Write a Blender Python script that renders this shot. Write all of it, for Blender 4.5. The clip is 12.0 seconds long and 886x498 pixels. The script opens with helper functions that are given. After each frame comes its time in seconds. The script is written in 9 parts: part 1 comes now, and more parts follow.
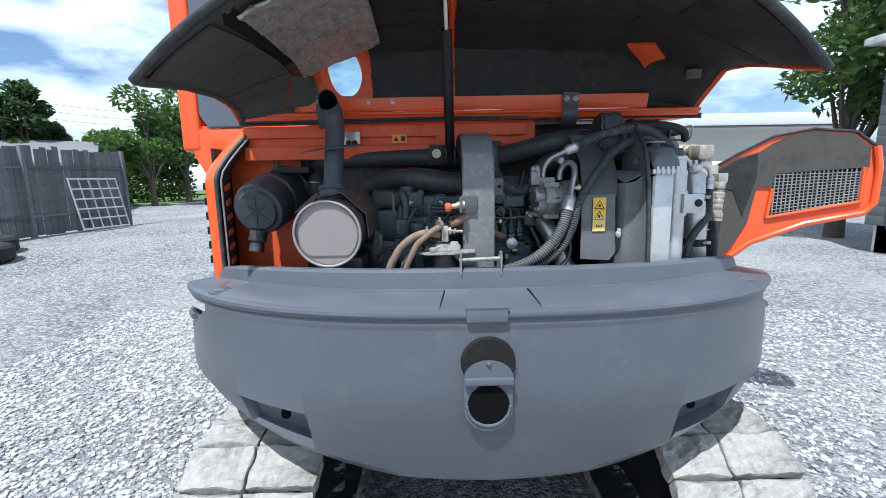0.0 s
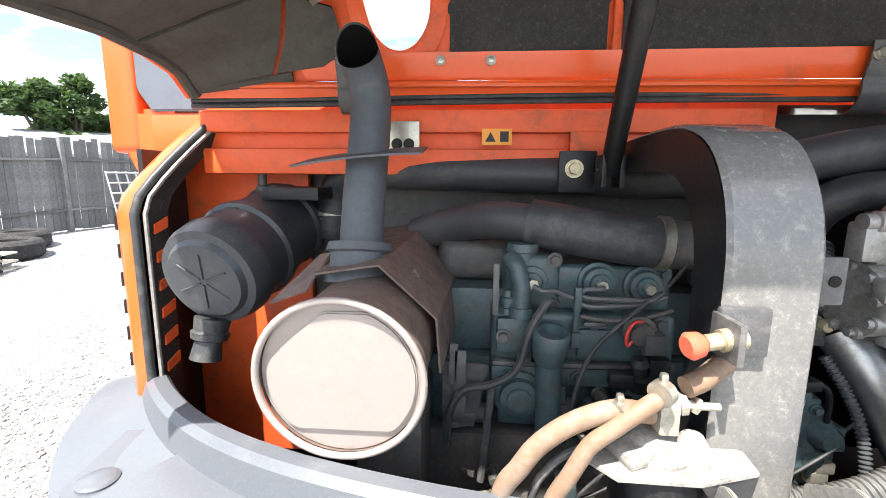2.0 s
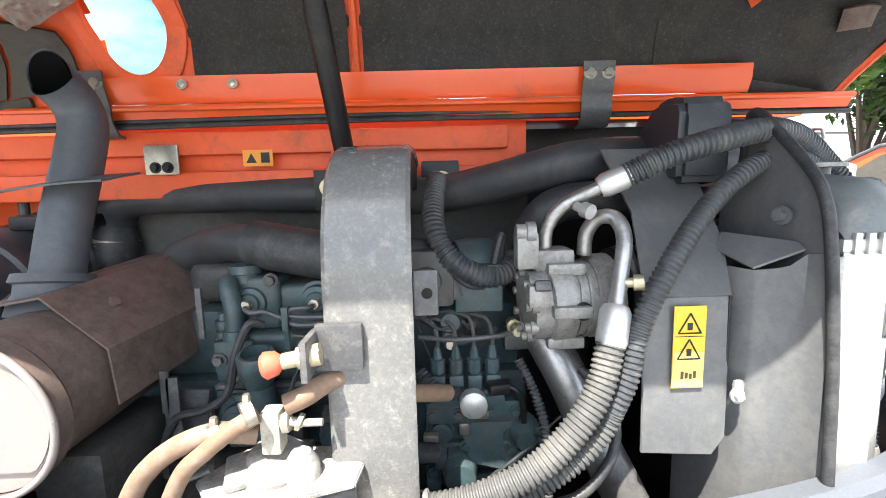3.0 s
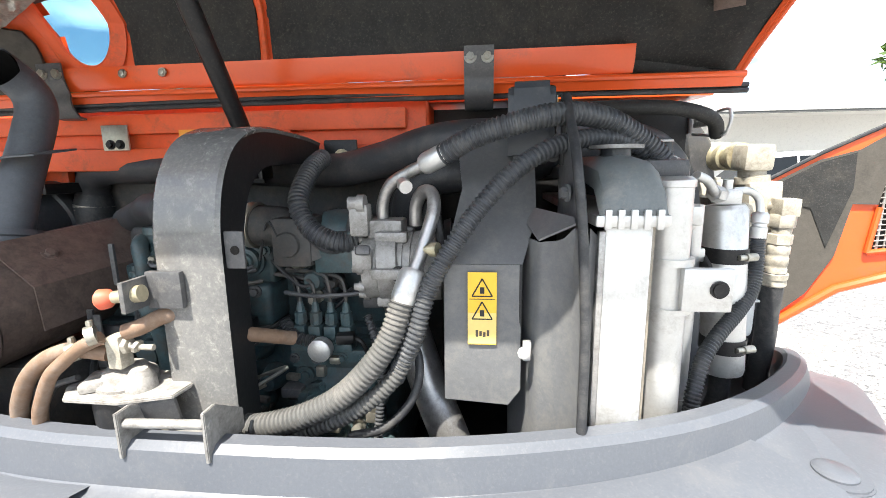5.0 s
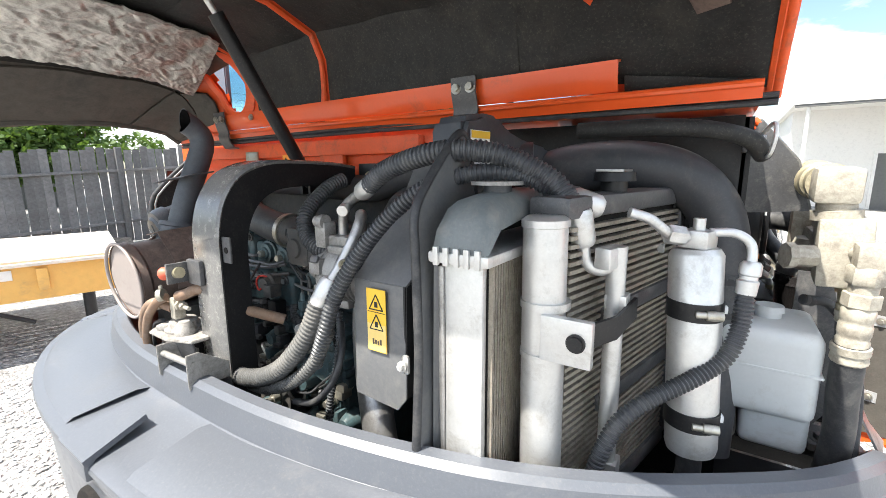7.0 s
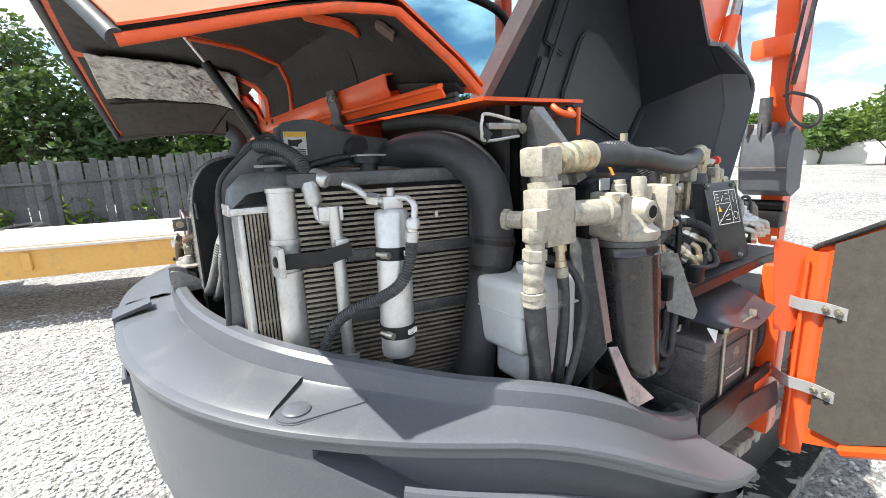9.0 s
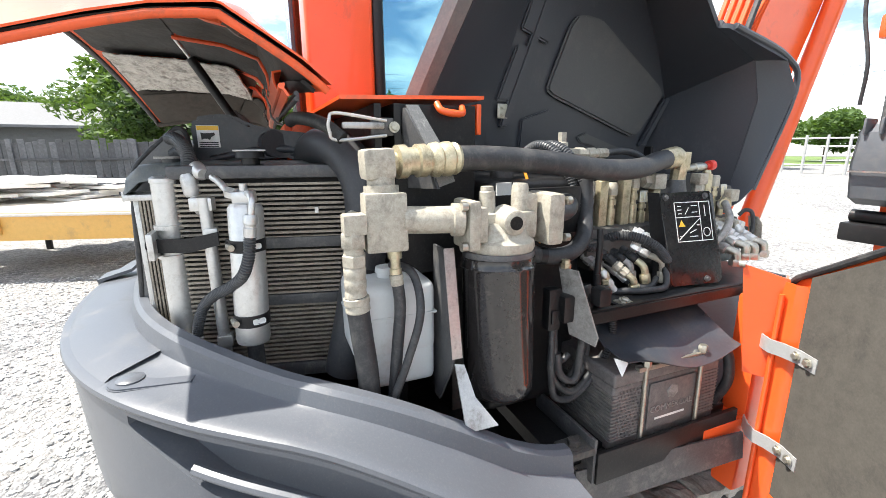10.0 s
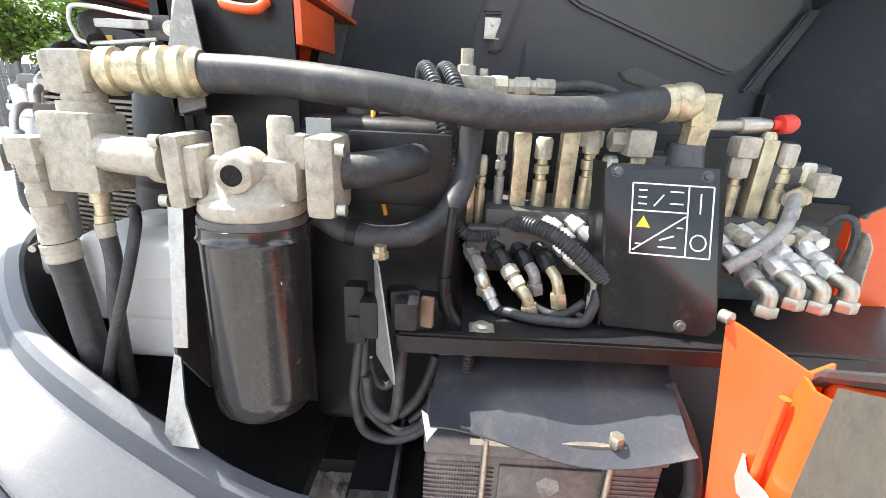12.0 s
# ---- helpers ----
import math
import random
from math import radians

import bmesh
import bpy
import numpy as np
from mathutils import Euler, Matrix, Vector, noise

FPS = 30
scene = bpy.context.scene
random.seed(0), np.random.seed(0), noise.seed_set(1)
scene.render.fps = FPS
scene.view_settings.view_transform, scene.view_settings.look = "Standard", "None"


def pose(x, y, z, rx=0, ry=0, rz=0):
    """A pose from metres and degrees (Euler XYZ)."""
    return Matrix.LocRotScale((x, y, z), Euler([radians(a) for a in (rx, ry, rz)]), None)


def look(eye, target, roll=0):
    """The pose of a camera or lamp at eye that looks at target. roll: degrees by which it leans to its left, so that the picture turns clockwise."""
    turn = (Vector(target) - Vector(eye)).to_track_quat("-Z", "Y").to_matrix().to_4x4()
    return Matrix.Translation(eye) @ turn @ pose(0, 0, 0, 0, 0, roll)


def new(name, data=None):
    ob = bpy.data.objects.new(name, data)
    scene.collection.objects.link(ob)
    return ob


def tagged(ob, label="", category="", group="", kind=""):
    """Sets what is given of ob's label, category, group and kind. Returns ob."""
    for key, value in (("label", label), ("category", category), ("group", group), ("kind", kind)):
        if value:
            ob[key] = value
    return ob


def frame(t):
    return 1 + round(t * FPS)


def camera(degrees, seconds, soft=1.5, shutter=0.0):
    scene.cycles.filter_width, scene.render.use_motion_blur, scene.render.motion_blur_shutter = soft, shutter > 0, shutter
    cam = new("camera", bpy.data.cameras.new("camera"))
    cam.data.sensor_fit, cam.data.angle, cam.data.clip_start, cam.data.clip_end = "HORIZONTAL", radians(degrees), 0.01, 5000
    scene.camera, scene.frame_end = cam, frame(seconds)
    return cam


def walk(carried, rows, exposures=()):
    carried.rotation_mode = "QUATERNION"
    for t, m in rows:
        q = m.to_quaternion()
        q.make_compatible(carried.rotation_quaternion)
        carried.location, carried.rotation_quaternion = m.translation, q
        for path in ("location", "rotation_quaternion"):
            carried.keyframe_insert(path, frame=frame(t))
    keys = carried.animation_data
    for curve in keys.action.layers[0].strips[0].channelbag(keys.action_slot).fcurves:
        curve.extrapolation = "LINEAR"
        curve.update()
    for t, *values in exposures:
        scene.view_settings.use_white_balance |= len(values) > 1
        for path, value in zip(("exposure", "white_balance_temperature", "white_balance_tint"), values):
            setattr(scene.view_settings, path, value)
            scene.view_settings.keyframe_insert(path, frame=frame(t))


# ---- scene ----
cam = camera(92.1, 12.0, soft=0.7)
PATH = [
    (0, (0.217, 0.249, 1.573), (0.245, 2.223, 1.252), -1.0),
    (0.5, (0.195, 0.624, 1.591), (0.223, 2.6, 1.289), 0.7),
    (1, (0.144, 0.933, 1.634), (0.312, 2.903, 1.335), 0.5),
    (1.5, (0.091, 1.033, 1.649), (0.014, 3.007, 1.339), -0.6),
    (2, (0.04, 1.066, 1.648), (-0.092, 3.036, 1.324), 0.5),
    (2.5, (0.178, 1.076, 1.657), (0.32, 3.049, 1.358), -0.1),
    (3, (0.412, 1.067, 1.657), (0.453, 3.048, 1.386), -1.5),
    (3.5, (0.538, 1.077, 1.649), (0.458, 3.05, 1.329), -1.9),
    (3.7, (0.578, 1.082, 1.636), (0.5, 3.05, 1.289), -1.5),
    (5.3, (0.776, 0.984, 1.662), (0.474, 2.926, 1.293), -0.2),
    (5.5, (0.822, 1.016, 1.674), (0.367, 2.936, 1.348), -1.2),
    (6, (0.965, 1.119, 1.693), (0.343, 2.998, 1.408), -0.8),
    (6.5, (1.05, 1.15, 1.69), (0.051, 2.845, 1.329), -2.9),
    (7, (1.174, 1.082, 1.694), (0.08, 2.717, 1.332), -0.4),
    (7.2, (1.253, 1.039, 1.698), (0.115, 2.642, 1.329), -0.2),
    (8.8, (1.87, 1.271, 1.674), (0.317, 2.481, 1.324), -3.1),
    (9, (1.908, 1.366, 1.675), (0.31, 2.498, 1.269), -2.1),
    (9.5, (2.0, 1.601, 1.682), (0.344, 2.618, 1.209), -0.9),
    (10, (2.138, 1.834, 1.694), (0.333, 2.564, 1.236), -0.3),
    (10.5, (2.097, 2.068, 1.675), (0.219, 2.535, 1.17), 2.0),
    (11, (2.02, 2.268, 1.656), (0.118, 2.512, 1.089), 0.8),
    (11.5, (1.985, 2.464, 1.676), (0.075, 2.47, 1.083), 1.4),
    (12, (1.958, 2.576, 1.662), (0.08, 2.537, 0.976), 2.8),
]
EXPOSURES = [(0.0, 0.32, 5450, 6), (0.6, 0.85, 5900, 7), (1.2, 1.75, 6450, 8), (2.4, 1.80, 6600, 8), (3.2, 1.92, 6500, 8), (3.7, 1.85, 6450, 8), (5.3, 1.5, 6600, 8), (6.0, 1.4, 6600, 8), (7.2, 1.45, 6550, 8), (8.8, 1.05, 6450, 7), (10.0, 1.25, 6550, 8), (11.0, 1.4, 6600, 8), (12.0, 1.85, 6650, 8)]
walk(cam, [(t, look(eye, target, roll)) for t, eye, target, roll in PATH], EXPOSURES)

# ---- world and sun ----
SUN_ELEVATION, SUN_AZIMUTH = radians(61.5), radians(204)  # azimuth: clockwise from +y, towards the sun
world = bpy.data.worlds.new("sky")
scene.world = world
world.use_nodes = True
wn, wl = world.node_tree.nodes, world.node_tree.links
wn.clear()
sky = wn.new("ShaderNodeTexSky")
sky.sky_type, sky.sun_disc = "NISHITA", False
sky.sun_elevation, sky.sun_rotation = SUN_ELEVATION, SUN_AZIMUTH
sky.air_density, sky.dust_density, sky.ozone_density = 1.0, 1.2, 1.0
wtc, wmap, wno, wra, wmix, wbg, wout = (wn.new("ShaderNode" + k) for k in ("TexCoord", "Mapping", "TexNoise", "ValToRGB", "MixRGB", "Background", "OutputWorld"))
wmap.inputs["Scale"].default_value = (1.6, 1.6, 4.2)
wno.inputs["Scale"].default_value, wno.inputs["Detail"].default_value, wno.inputs["Roughness"].default_value = 1.9, 9.0, 0.56
wra.color_ramp.elements[0].position, wra.color_ramp.elements[1].position = 0.44, 0.60
wmix.inputs[2].default_value = (9.5, 9.8, 10.2, 1)
wl.new(wtc.outputs["Generated"], wmap.inputs["Vector"])
wl.new(wmap.outputs[0], wno.inputs["Vector"])
wl.new(wno.outputs["Fac"], wra.inputs[0])
wl.new(wra.outputs[0], wmix.inputs[0])
wl.new(sky.outputs[0], wmix.inputs[1])
wl.new(wmix.outputs[0], wbg.inputs[0])
wl.new(wbg.outputs[0], wout.inputs[0])
wbg.inputs[1].default_value = 0.11
sun = new("sun", bpy.data.lights.new("sun", "SUN"))
sun.data.energy, sun.data.angle, sun.data.color = 4.8, radians(0.5), (1.0, 0.95, 0.88)
sd = Vector((math.sin(SUN_AZIMUTH) * math.cos(SUN_ELEVATION), math.cos(SUN_AZIMUTH) * math.cos(SUN_ELEVATION), math.sin(SUN_ELEVATION)))
sun.matrix_world = look(sd * 40, (0, 0, 0))

# ---- materials ----
MATS = {}


def material(name, color, rough=0.5, metal=0.0, grain=60.0, vary=0.15, bump=0.15, dirt=None, dirt_amount=0.3, dirt_scale=6.0, coat=0.0, per_piece=0.0, specks=None, gloss=0.5):
    """A surface with fine grain, larger patches of dust or rust, and fine relief."""
    m = bpy.data.materials.new(name)
    m.use_nodes = True
    n, l = m.node_tree.nodes, m.node_tree.links
    b = n["Principled BSDF"]
    b.inputs["Metallic"].default_value = metal
    b.inputs["Coat Weight"].default_value = coat
    b.inputs["Specular IOR Level"].default_value = gloss
    tc, fine, coarse, ramp, mixa, mixb, bm_ = (n.new("ShaderNode" + k) for k in ("TexCoord", "TexNoise", "TexNoise", "ValToRGB", "MixRGB", "MixRGB", "Bump"))
    l.new(tc.outputs["Object"], fine.inputs["Vector"])
    l.new(tc.outputs["Object"], coarse.inputs["Vector"])
    fine.inputs["Scale"].default_value, fine.inputs["Detail"].default_value = grain, 5
    coarse.inputs["Scale"].default_value, coarse.inputs["Detail"].default_value, coarse.inputs["Roughness"].default_value, coarse.inputs["Distortion"].default_value = dirt_scale * 1.5, 12, 0.78, 0.3
    mixa.blend_type = "MULTIPLY"
    mixa.inputs[0].default_value = 1.0
    mixa.inputs[1].default_value = (*color, 1)
    fr = n.new("ShaderNodeMapRange")
    fr.inputs[1].default_value, fr.inputs[2].default_value = 0.25, 0.75
    fr.inputs[3].default_value, fr.inputs[4].default_value = 1 - vary, 1 + vary
    tiny, th, both = n.new("ShaderNodeTexNoise"), n.new("ShaderNodeMapRange"), n.new("ShaderNodeMath")
    tiny.inputs["Scale"].default_value, tiny.inputs["Detail"].default_value = max(grain * 3.7, 180.0), 2
    l.new(tc.outputs["Object"], tiny.inputs["Vector"])
    th.inputs[1].default_value, th.inputs[2].default_value = 0.3, 0.7
    th.inputs[3].default_value, th.inputs[4].default_value = 0.35, 0.65
    l.new(tiny.outputs["Fac"], th.inputs[0])
    both.operation = "MULTIPLY_ADD"
    both.inputs[1].default_value = 0.5
    hf = n.new("ShaderNodeMath")
    hf.operation = "MULTIPLY"
    hf.inputs[1].default_value = 0.55
    l.new(fine.outputs["Fac"], hf.inputs[0])
    l.new(th.outputs[0], both.inputs[0])
    l.new(hf.outputs[0], both.inputs[2])
    l.new(both.outputs[0], fr.inputs[0])
    if per_piece:
        oi, pr, mu = n.new("ShaderNodeObjectInfo"), n.new("ShaderNodeMapRange"), n.new("ShaderNodeMath")
        pr.inputs[3].default_value, pr.inputs[4].default_value = 1 - per_piece, 1 + per_piece
        mu.operation = "MULTIPLY"
        l.new(oi.outputs["Random"], pr.inputs[0])
        l.new(pr.outputs[0], mu.inputs[0])
        l.new(fr.outputs[0], mu.inputs[1])
        l.new(mu.outputs[0], mixa.inputs[2])
    else:
        l.new(fr.outputs[0], mixa.inputs[2])
    ramp.color_ramp.elements[0].position = 0.60 - 0.30 * dirt_amount
    ramp.color_ramp.elements[1].position = min(0.98, 0.73 - 0.25 * dirt_amount)
    l.new(coarse.outputs["Fac"], ramp.inputs[0])
    l.new(mixa.outputs[0], mixb.inputs[1])
    mixb.inputs[2].default_value = (*(dirt or [c * 0.75 for c in color]), 1)
    sc = n.new("ShaderNodeMath")
    sc.operation = "MULTIPLY"
    sc.inputs[1].default_value = 0.60 if dirt else 0.5
    l.new(ramp.outputs[0], sc.inputs[0])
    l.new(sc.outputs[0], mixb.inputs[0])
    # scattered dust specks
    sp, sr, mixc = n.new("ShaderNodeTexNoise"), n.new("ShaderNodeMapRange"), n.new("ShaderNodeMixRGB")
    sp.inputs["Scale"].default_value, sp.inputs["Detail"].default_value, sp.inputs["Roughness"].default_value = 210, 5, 0.75
    l.new(tc.outputs["Object"], sp.inputs["Vector"])
    sr.inputs[1].default_value, sr.inputs[2].default_value = 0.54, 0.66
    sr.inputs[3].default_value, sr.inputs[4].default_value = 0.0, (0.10 if dirt else 0.0) if specks is None else specks * 0.5
    l.new(sp.outputs["Fac"], sr.inputs[0])
    l.new(sr.outputs[0], mixc.inputs[0])
    l.new(mixb.outputs[0], mixc.inputs[1])
    mixc.inputs[2].default_value = (*[min(0.8, 0.6 * c + 0.4 * d) for c, d in zip([k * 1.9 for k in (dirt or color)], (0.27, 0.24, 0.20))], 1)
    l.new(mixc.outputs[0], b.inputs["Base Color"])
    rr = n.new("ShaderNodeMapRange")
    rr.inputs[3].default_value, rr.inputs[4].default_value = rough, min(1.0, rough + 0.25)
    l.new(sc.outputs[0], rr.inputs[0])
    l.new(rr.outputs[0], b.inputs["Roughness"])
    bm_.inputs["Strength"].default_value, bm_.inputs["Distance"].default_value = bump, 0.004
    l.new(fine.outputs["Fac"], bm_.inputs["Height"])
    l.new(bm_.outputs[0], b.inputs["Normal"])
    MATS[name] = m
    return m


ORANGE = material("orange_paint", (0.80, 0.105, 0.020), 0.32, grain=14, vary=0.05, bump=0.02, dirt=(0.42, 0.10, 0.05), dirt_amount=0.10, dirt_scale=5, coat=0.25, specks=0.05)
ORANGE_IN = material("orange_paint_dusty", (0.74, 0.10, 0.022), 0.5, grain=40, vary=0.12, bump=0.03, dirt=(0.25, 0.09, 0.05), dirt_amount=0.25, dirt_scale=9, specks=0.14)
CHARCOAL = material("charcoal_paint", (0.100, 0.108, 0.124), 0.36, grain=220, vary=0.10, bump=0.05, dirt=(0.150, 0.152, 0.158), dirt_amount=0.2, dirt_scale=5, specks=0.25)
ARCHM = material("dusty_black_steel", (0.070, 0.070, 0.073), 0.38, grain=130, vary=0.25, bump=0.12, dirt=(0.20, 0.19, 0.175), dirt_amount=0.35, dirt_scale=14)
ARCHP = material("dusty_glossy_steel", (0.150, 0.148, 0.144), 0.18, grain=260, vary=0.22, bump=0.06, dirt=(0.26, 0.25, 0.23), dirt_amount=0.34, dirt_scale=30, specks=0.5, gloss=0.6)
BLACK = material("black_paint", (0.011, 0.011, 0.012), 0.40, grain=90, vary=0.3, bump=0.08, dirt=(0.042, 0.038, 0.034), dirt_amount=0.22, dirt_scale=14, gloss=0.35)
PLASTIC = material("black_plastic", (0.043, 0.048, 0.055), 0.36, grain=120, vary=0.12, bump=0.05, dirt=(0.10, 0.10, 0.10), dirt_amount=0.3, dirt_scale=12, gloss=0.45)
LINER = material("bonnet_liner", (0.047, 0.052, 0.062), 0.34, grain=200, vary=0.1, bump=0.06, dirt=(0.09, 0.09, 0.094), dirt_amount=0.2, dirt_scale=3, specks=0.12, gloss=0.5)
LINER_DUST = material("dusty_bonnet_liner", (0.078, 0.081, 0.084), 0.42, grain=200, vary=0.12, bump=0.06, dirt=(0.12, 0.118, 0.112), dirt_amount=0.3, dirt_scale=4, specks=0.15)
FOAM = material("sound_foam", (0.023, 0.023, 0.0225), 0.6, grain=22, vary=0.5, bump=0.9, dirt=(0.062, 0.057, 0.049), dirt_amount=0.38, dirt_scale=6, specks=0.5, gloss=0.3)
FOAM_BROWN = material("worn_foam", (0.085, 0.078, 0.068), 0.9, grain=35, vary=0.2, bump=0.35, dirt=(0.05, 0.047, 0.045), dirt_amount=0.3, dirt_scale=7, gloss=0.15)
FOIL = material("creased_foil", (0.46, 0.44, 0.40), 0.36, 0.55, grain=60, vary=0.35, bump=0.6, dirt=(0.16, 0.145, 0.125), dirt_amount=0.42, dirt_scale=14)
RUBBER = material("rubber_hose", (0.034, 0.035, 0.038), 0.45, grain=90, vary=0.25, bump=0.06, dirt=(0.11, 0.107, 0.10), dirt_amount=0.38, dirt_scale=16, gloss=0.4)
DUCT = material("matt_black_duct", (0.046, 0.047, 0.051), 0.48, grain=50, vary=0.15, bump=0.06, dirt=(0.11, 0.10, 0.092), dirt_amount=0.3, gloss=0.4)
PIPE = material("sooty_exhaust", (0.078, 0.085, 0.097), 0.55, grain=80, vary=0.2, bump=0.12, dirt=(0.12, 0.10, 0.085), dirt_amount=0.2)
RUST = material("rusty_shield", (0.150, 0.108, 0.090), 0.55, grain=60, vary=0.35, bump=0.2, dirt=(0.070, 0.053, 0.045), dirt_amount=0.45, dirt_scale=16)
MUFFLER = material("dusty_muffler_face", (0.33, 0.285, 0.265), 0.5, 0.2, grain=60, vary=0.06, bump=0.05, dirt=(0.29, 0.245, 0.22), dirt_amount=0.25, dirt_scale=10)
ENGINE = material("engine_green_grey", (0.046, 0.080, 0.088), 0.38, grain=60, vary=0.5, bump=0.22, dirt=(0.070, 0.062, 0.053), dirt_amount=0.46, dirt_scale=26)
ENGINE_DARK = material("oily_engine_black", (0.058, 0.057, 0.055), 0.5, grain=70, vary=0.35, bump=0.3, dirt=(0.14, 0.115, 0.095), dirt_amount=0.38, dirt_scale=18, gloss=0.45)
ALU = material("cast_aluminium", (0.42, 0.41, 0.40), 0.34, 0.8, grain=90, vary=0.2, bump=0.08, dirt=(0.16, 0.145, 0.125), dirt_amount=0.35, dirt_scale=14)
ALU_WHITE = material("dusty_aluminium", (0.62, 0.615, 0.60), 0.36, 0.65, grain=90, vary=0.10, bump=0.05, dirt=(0.38, 0.355, 0.32), dirt_amount=0.28, dirt_scale=12)
STEEL = material("zinc_steel", (0.46, 0.44, 0.38), 0.32, 0.8, grain=70, vary=0.25, bump=0.08, dirt=(0.30, 0.25, 0.18), dirt_amount=0.35, dirt_scale=22)
ZINC = material("yellow_zinc_fitting", (0.54, 0.48, 0.33), 0.34, 0.6, grain=60, vary=0.25, bump=0.08, dirt=(0.20, 0.16, 0.10), dirt_amount=0.38, dirt_scale=22)
BEIGE = material("dusty_cast_fitting", (0.40, 0.37, 0.305), 0.48, 0.1, grain=90, vary=0.28, bump=0.25, dirt=(0.17, 0.145, 0.115), dirt_amount=0.42, dirt_scale=18)
FIN = material("cooler_fins", (0.30, 0.265, 0.215), 0.5, 0.3, grain=160, vary=0.35, bump=0.4, dirt=(0.15, 0.125, 0.10), dirt_amount=0.4, dirt_scale=14)
TANKM = material("dusty_grey_tank", (0.135, 0.150, 0.152), 0.42, grain=60, vary=0.2, bump=0.1, dirt=(0.24, 0.23, 0.205), dirt_amount=0.35, dirt_scale=9)
# near-black that carries the shade of gaps, slots, holes and cooler cores
GAP_SHADE = material("gap_shade", (0.018, 0.017, 0.016), 0.8, grain=90, vary=0.3, bump=0.2, dirt=(0.05, 0.04, 0.035), dirt_amount=0.3, gloss=0.1)
JUG = material("milky_plastic", (0.58, 0.60, 0.60), 0.4, grain=30, vary=0.05, bump=0.03, dirt=(0.42, 0.40, 0.36), dirt_amount=0.2, specks=0.05)
FILTERM = material("glossy_black_filter", (0.022, 0.020, 0.020), 0.16, grain=40, vary=0.2, bump=0.03, dirt=(0.10, 0.085, 0.075), dirt_amount=0.08, dirt_scale=9, coat=0.4, specks=0.06)
YELLOW = material("yellow_label", (0.85, 0.52, 0.045), 0.5, grain=30, vary=0.06, bump=0.02, dirt=(0.75, 0.52, 0.12), dirt_amount=0.15, specks=0.08)
AMBER = material("orange_label", (0.82, 0.32, 0.03), 0.5, grain=30, vary=0.06, bump=0.02)
INK = material("black_ink", (0.02, 0.02, 0.02), 0.6, grain=60, vary=0.1, bump=0.0)
WHITE = material("white_print", (0.78, 0.78, 0.76), 0.5, grain=60, vary=0.05, bump=0.0)
RED = material("red_rubber", (0.62, 0.045, 0.03), 0.5, grain=50, vary=0.1, bump=0.05)
KNOB = material("faded_red_knob", (0.70, 0.13, 0.07), 0.5, grain=50, vary=0.1, bump=0.05)
TAN = material("tan_fuel_hose", (0.20, 0.125, 0.080), 0.6, grain=60, vary=0.25, bump=0.1, dirt=(0.27, 0.22, 0.18), dirt_amount=0.45, dirt_scale=14)
BATTERY = material("dusty_battery_case", (0.125, 0.115, 0.112), 0.5, grain=90, vary=0.35, bump=0.15, dirt=(0.26, 0.225, 0.205), dirt_amount=0.42, dirt_scale=16)
MUD = material("dried_mud", (0.36, 0.335, 0.30), 0.95, grain=40, vary=0.35, bump=1.0, dirt=(0.13, 0.12, 0.105), dirt_amount=0.38, dirt_scale=5, gloss=0.1)
FLAPM = material("shiny_rubber_flap", (0.036, 0.040, 0.049), 0.34, grain=120, vary=0.2, bump=0.05, dirt=(0.10, 0.085, 0.075), dirt_amount=0.3, dirt_scale=8, gloss=0.6)
CARPAINT = material("white_car_paint", (0.78, 0.79, 0.80), 0.2, grain=20, vary=0.03, bump=0.01, coat=0.5, specks=0.02)
CARGLASS = material("dark_car_window", (0.02, 0.024, 0.03), 0.06, grain=20, vary=0.05, bump=0.0, gloss=0.7)
WOOD = material("weathered_fence", (0.15, 0.150, 0.152), 0.9, grain=25, vary=0.35, bump=0.4, dirt=(0.085, 0.083, 0.083), dirt_amount=0.4, dirt_scale=2, per_piece=0.25, gloss=0.2)
TRAILER = material("yellow_trailer_paint", (0.66, 0.38, 0.10), 0.5, grain=20, vary=0.1, bump=0.05, dirt=(0.40, 0.26, 0.11), dirt_amount=0.2, dirt_scale=3)
DECK = material("bleached_deck", (0.62, 0.56, 0.48), 0.8, grain=12, vary=0.15, bump=0.15, per_piece=0.1)
TYRE = material("tyre_rubber", (0.03, 0.03, 0.031), 0.85, grain=30, vary=0.2, bump=0.2, dirt=(0.13, 0.12, 0.11), dirt_amount=0.3, gloss=0.2)
GALV = material("galvanised_tube", (0.50, 0.50, 0.50), 0.45, 0.5, grain=30, vary=0.1, bump=0.05)
SIDING = material("white_siding", (0.70, 0.69, 0.66), 0.6, grain=20, vary=0.05, bump=0.05)
SHEDM = material("grey_siding", (0.12, 0.122, 0.12), 0.8, grain=20, vary=0.12, bump=0.15)
ROOFM = material("shingle_roof", (0.19, 0.19, 0.195), 0.9, grain=9, vary=0.2, bump=0.3)
BARK = material("bark", (0.11, 0.085, 0.065), 0.95, grain=14, vary=0.3, bump=0.6)
GRASSM = material("lawn", (0.10, 0.16, 0.035), 0.9, grain=8, vary=0.3, bump=0.5, dirt=(0.16, 0.17, 0.06), dirt_amount=0.3, dirt_scale=1.5)
CAST = material("grimy_cast_metal", (0.30, 0.29, 0.275), 0.45, 0.3, grain=80, vary=0.3, bump=0.25, dirt=(0.095, 0.085, 0.075), dirt_amount=0.42, dirt_scale=16)
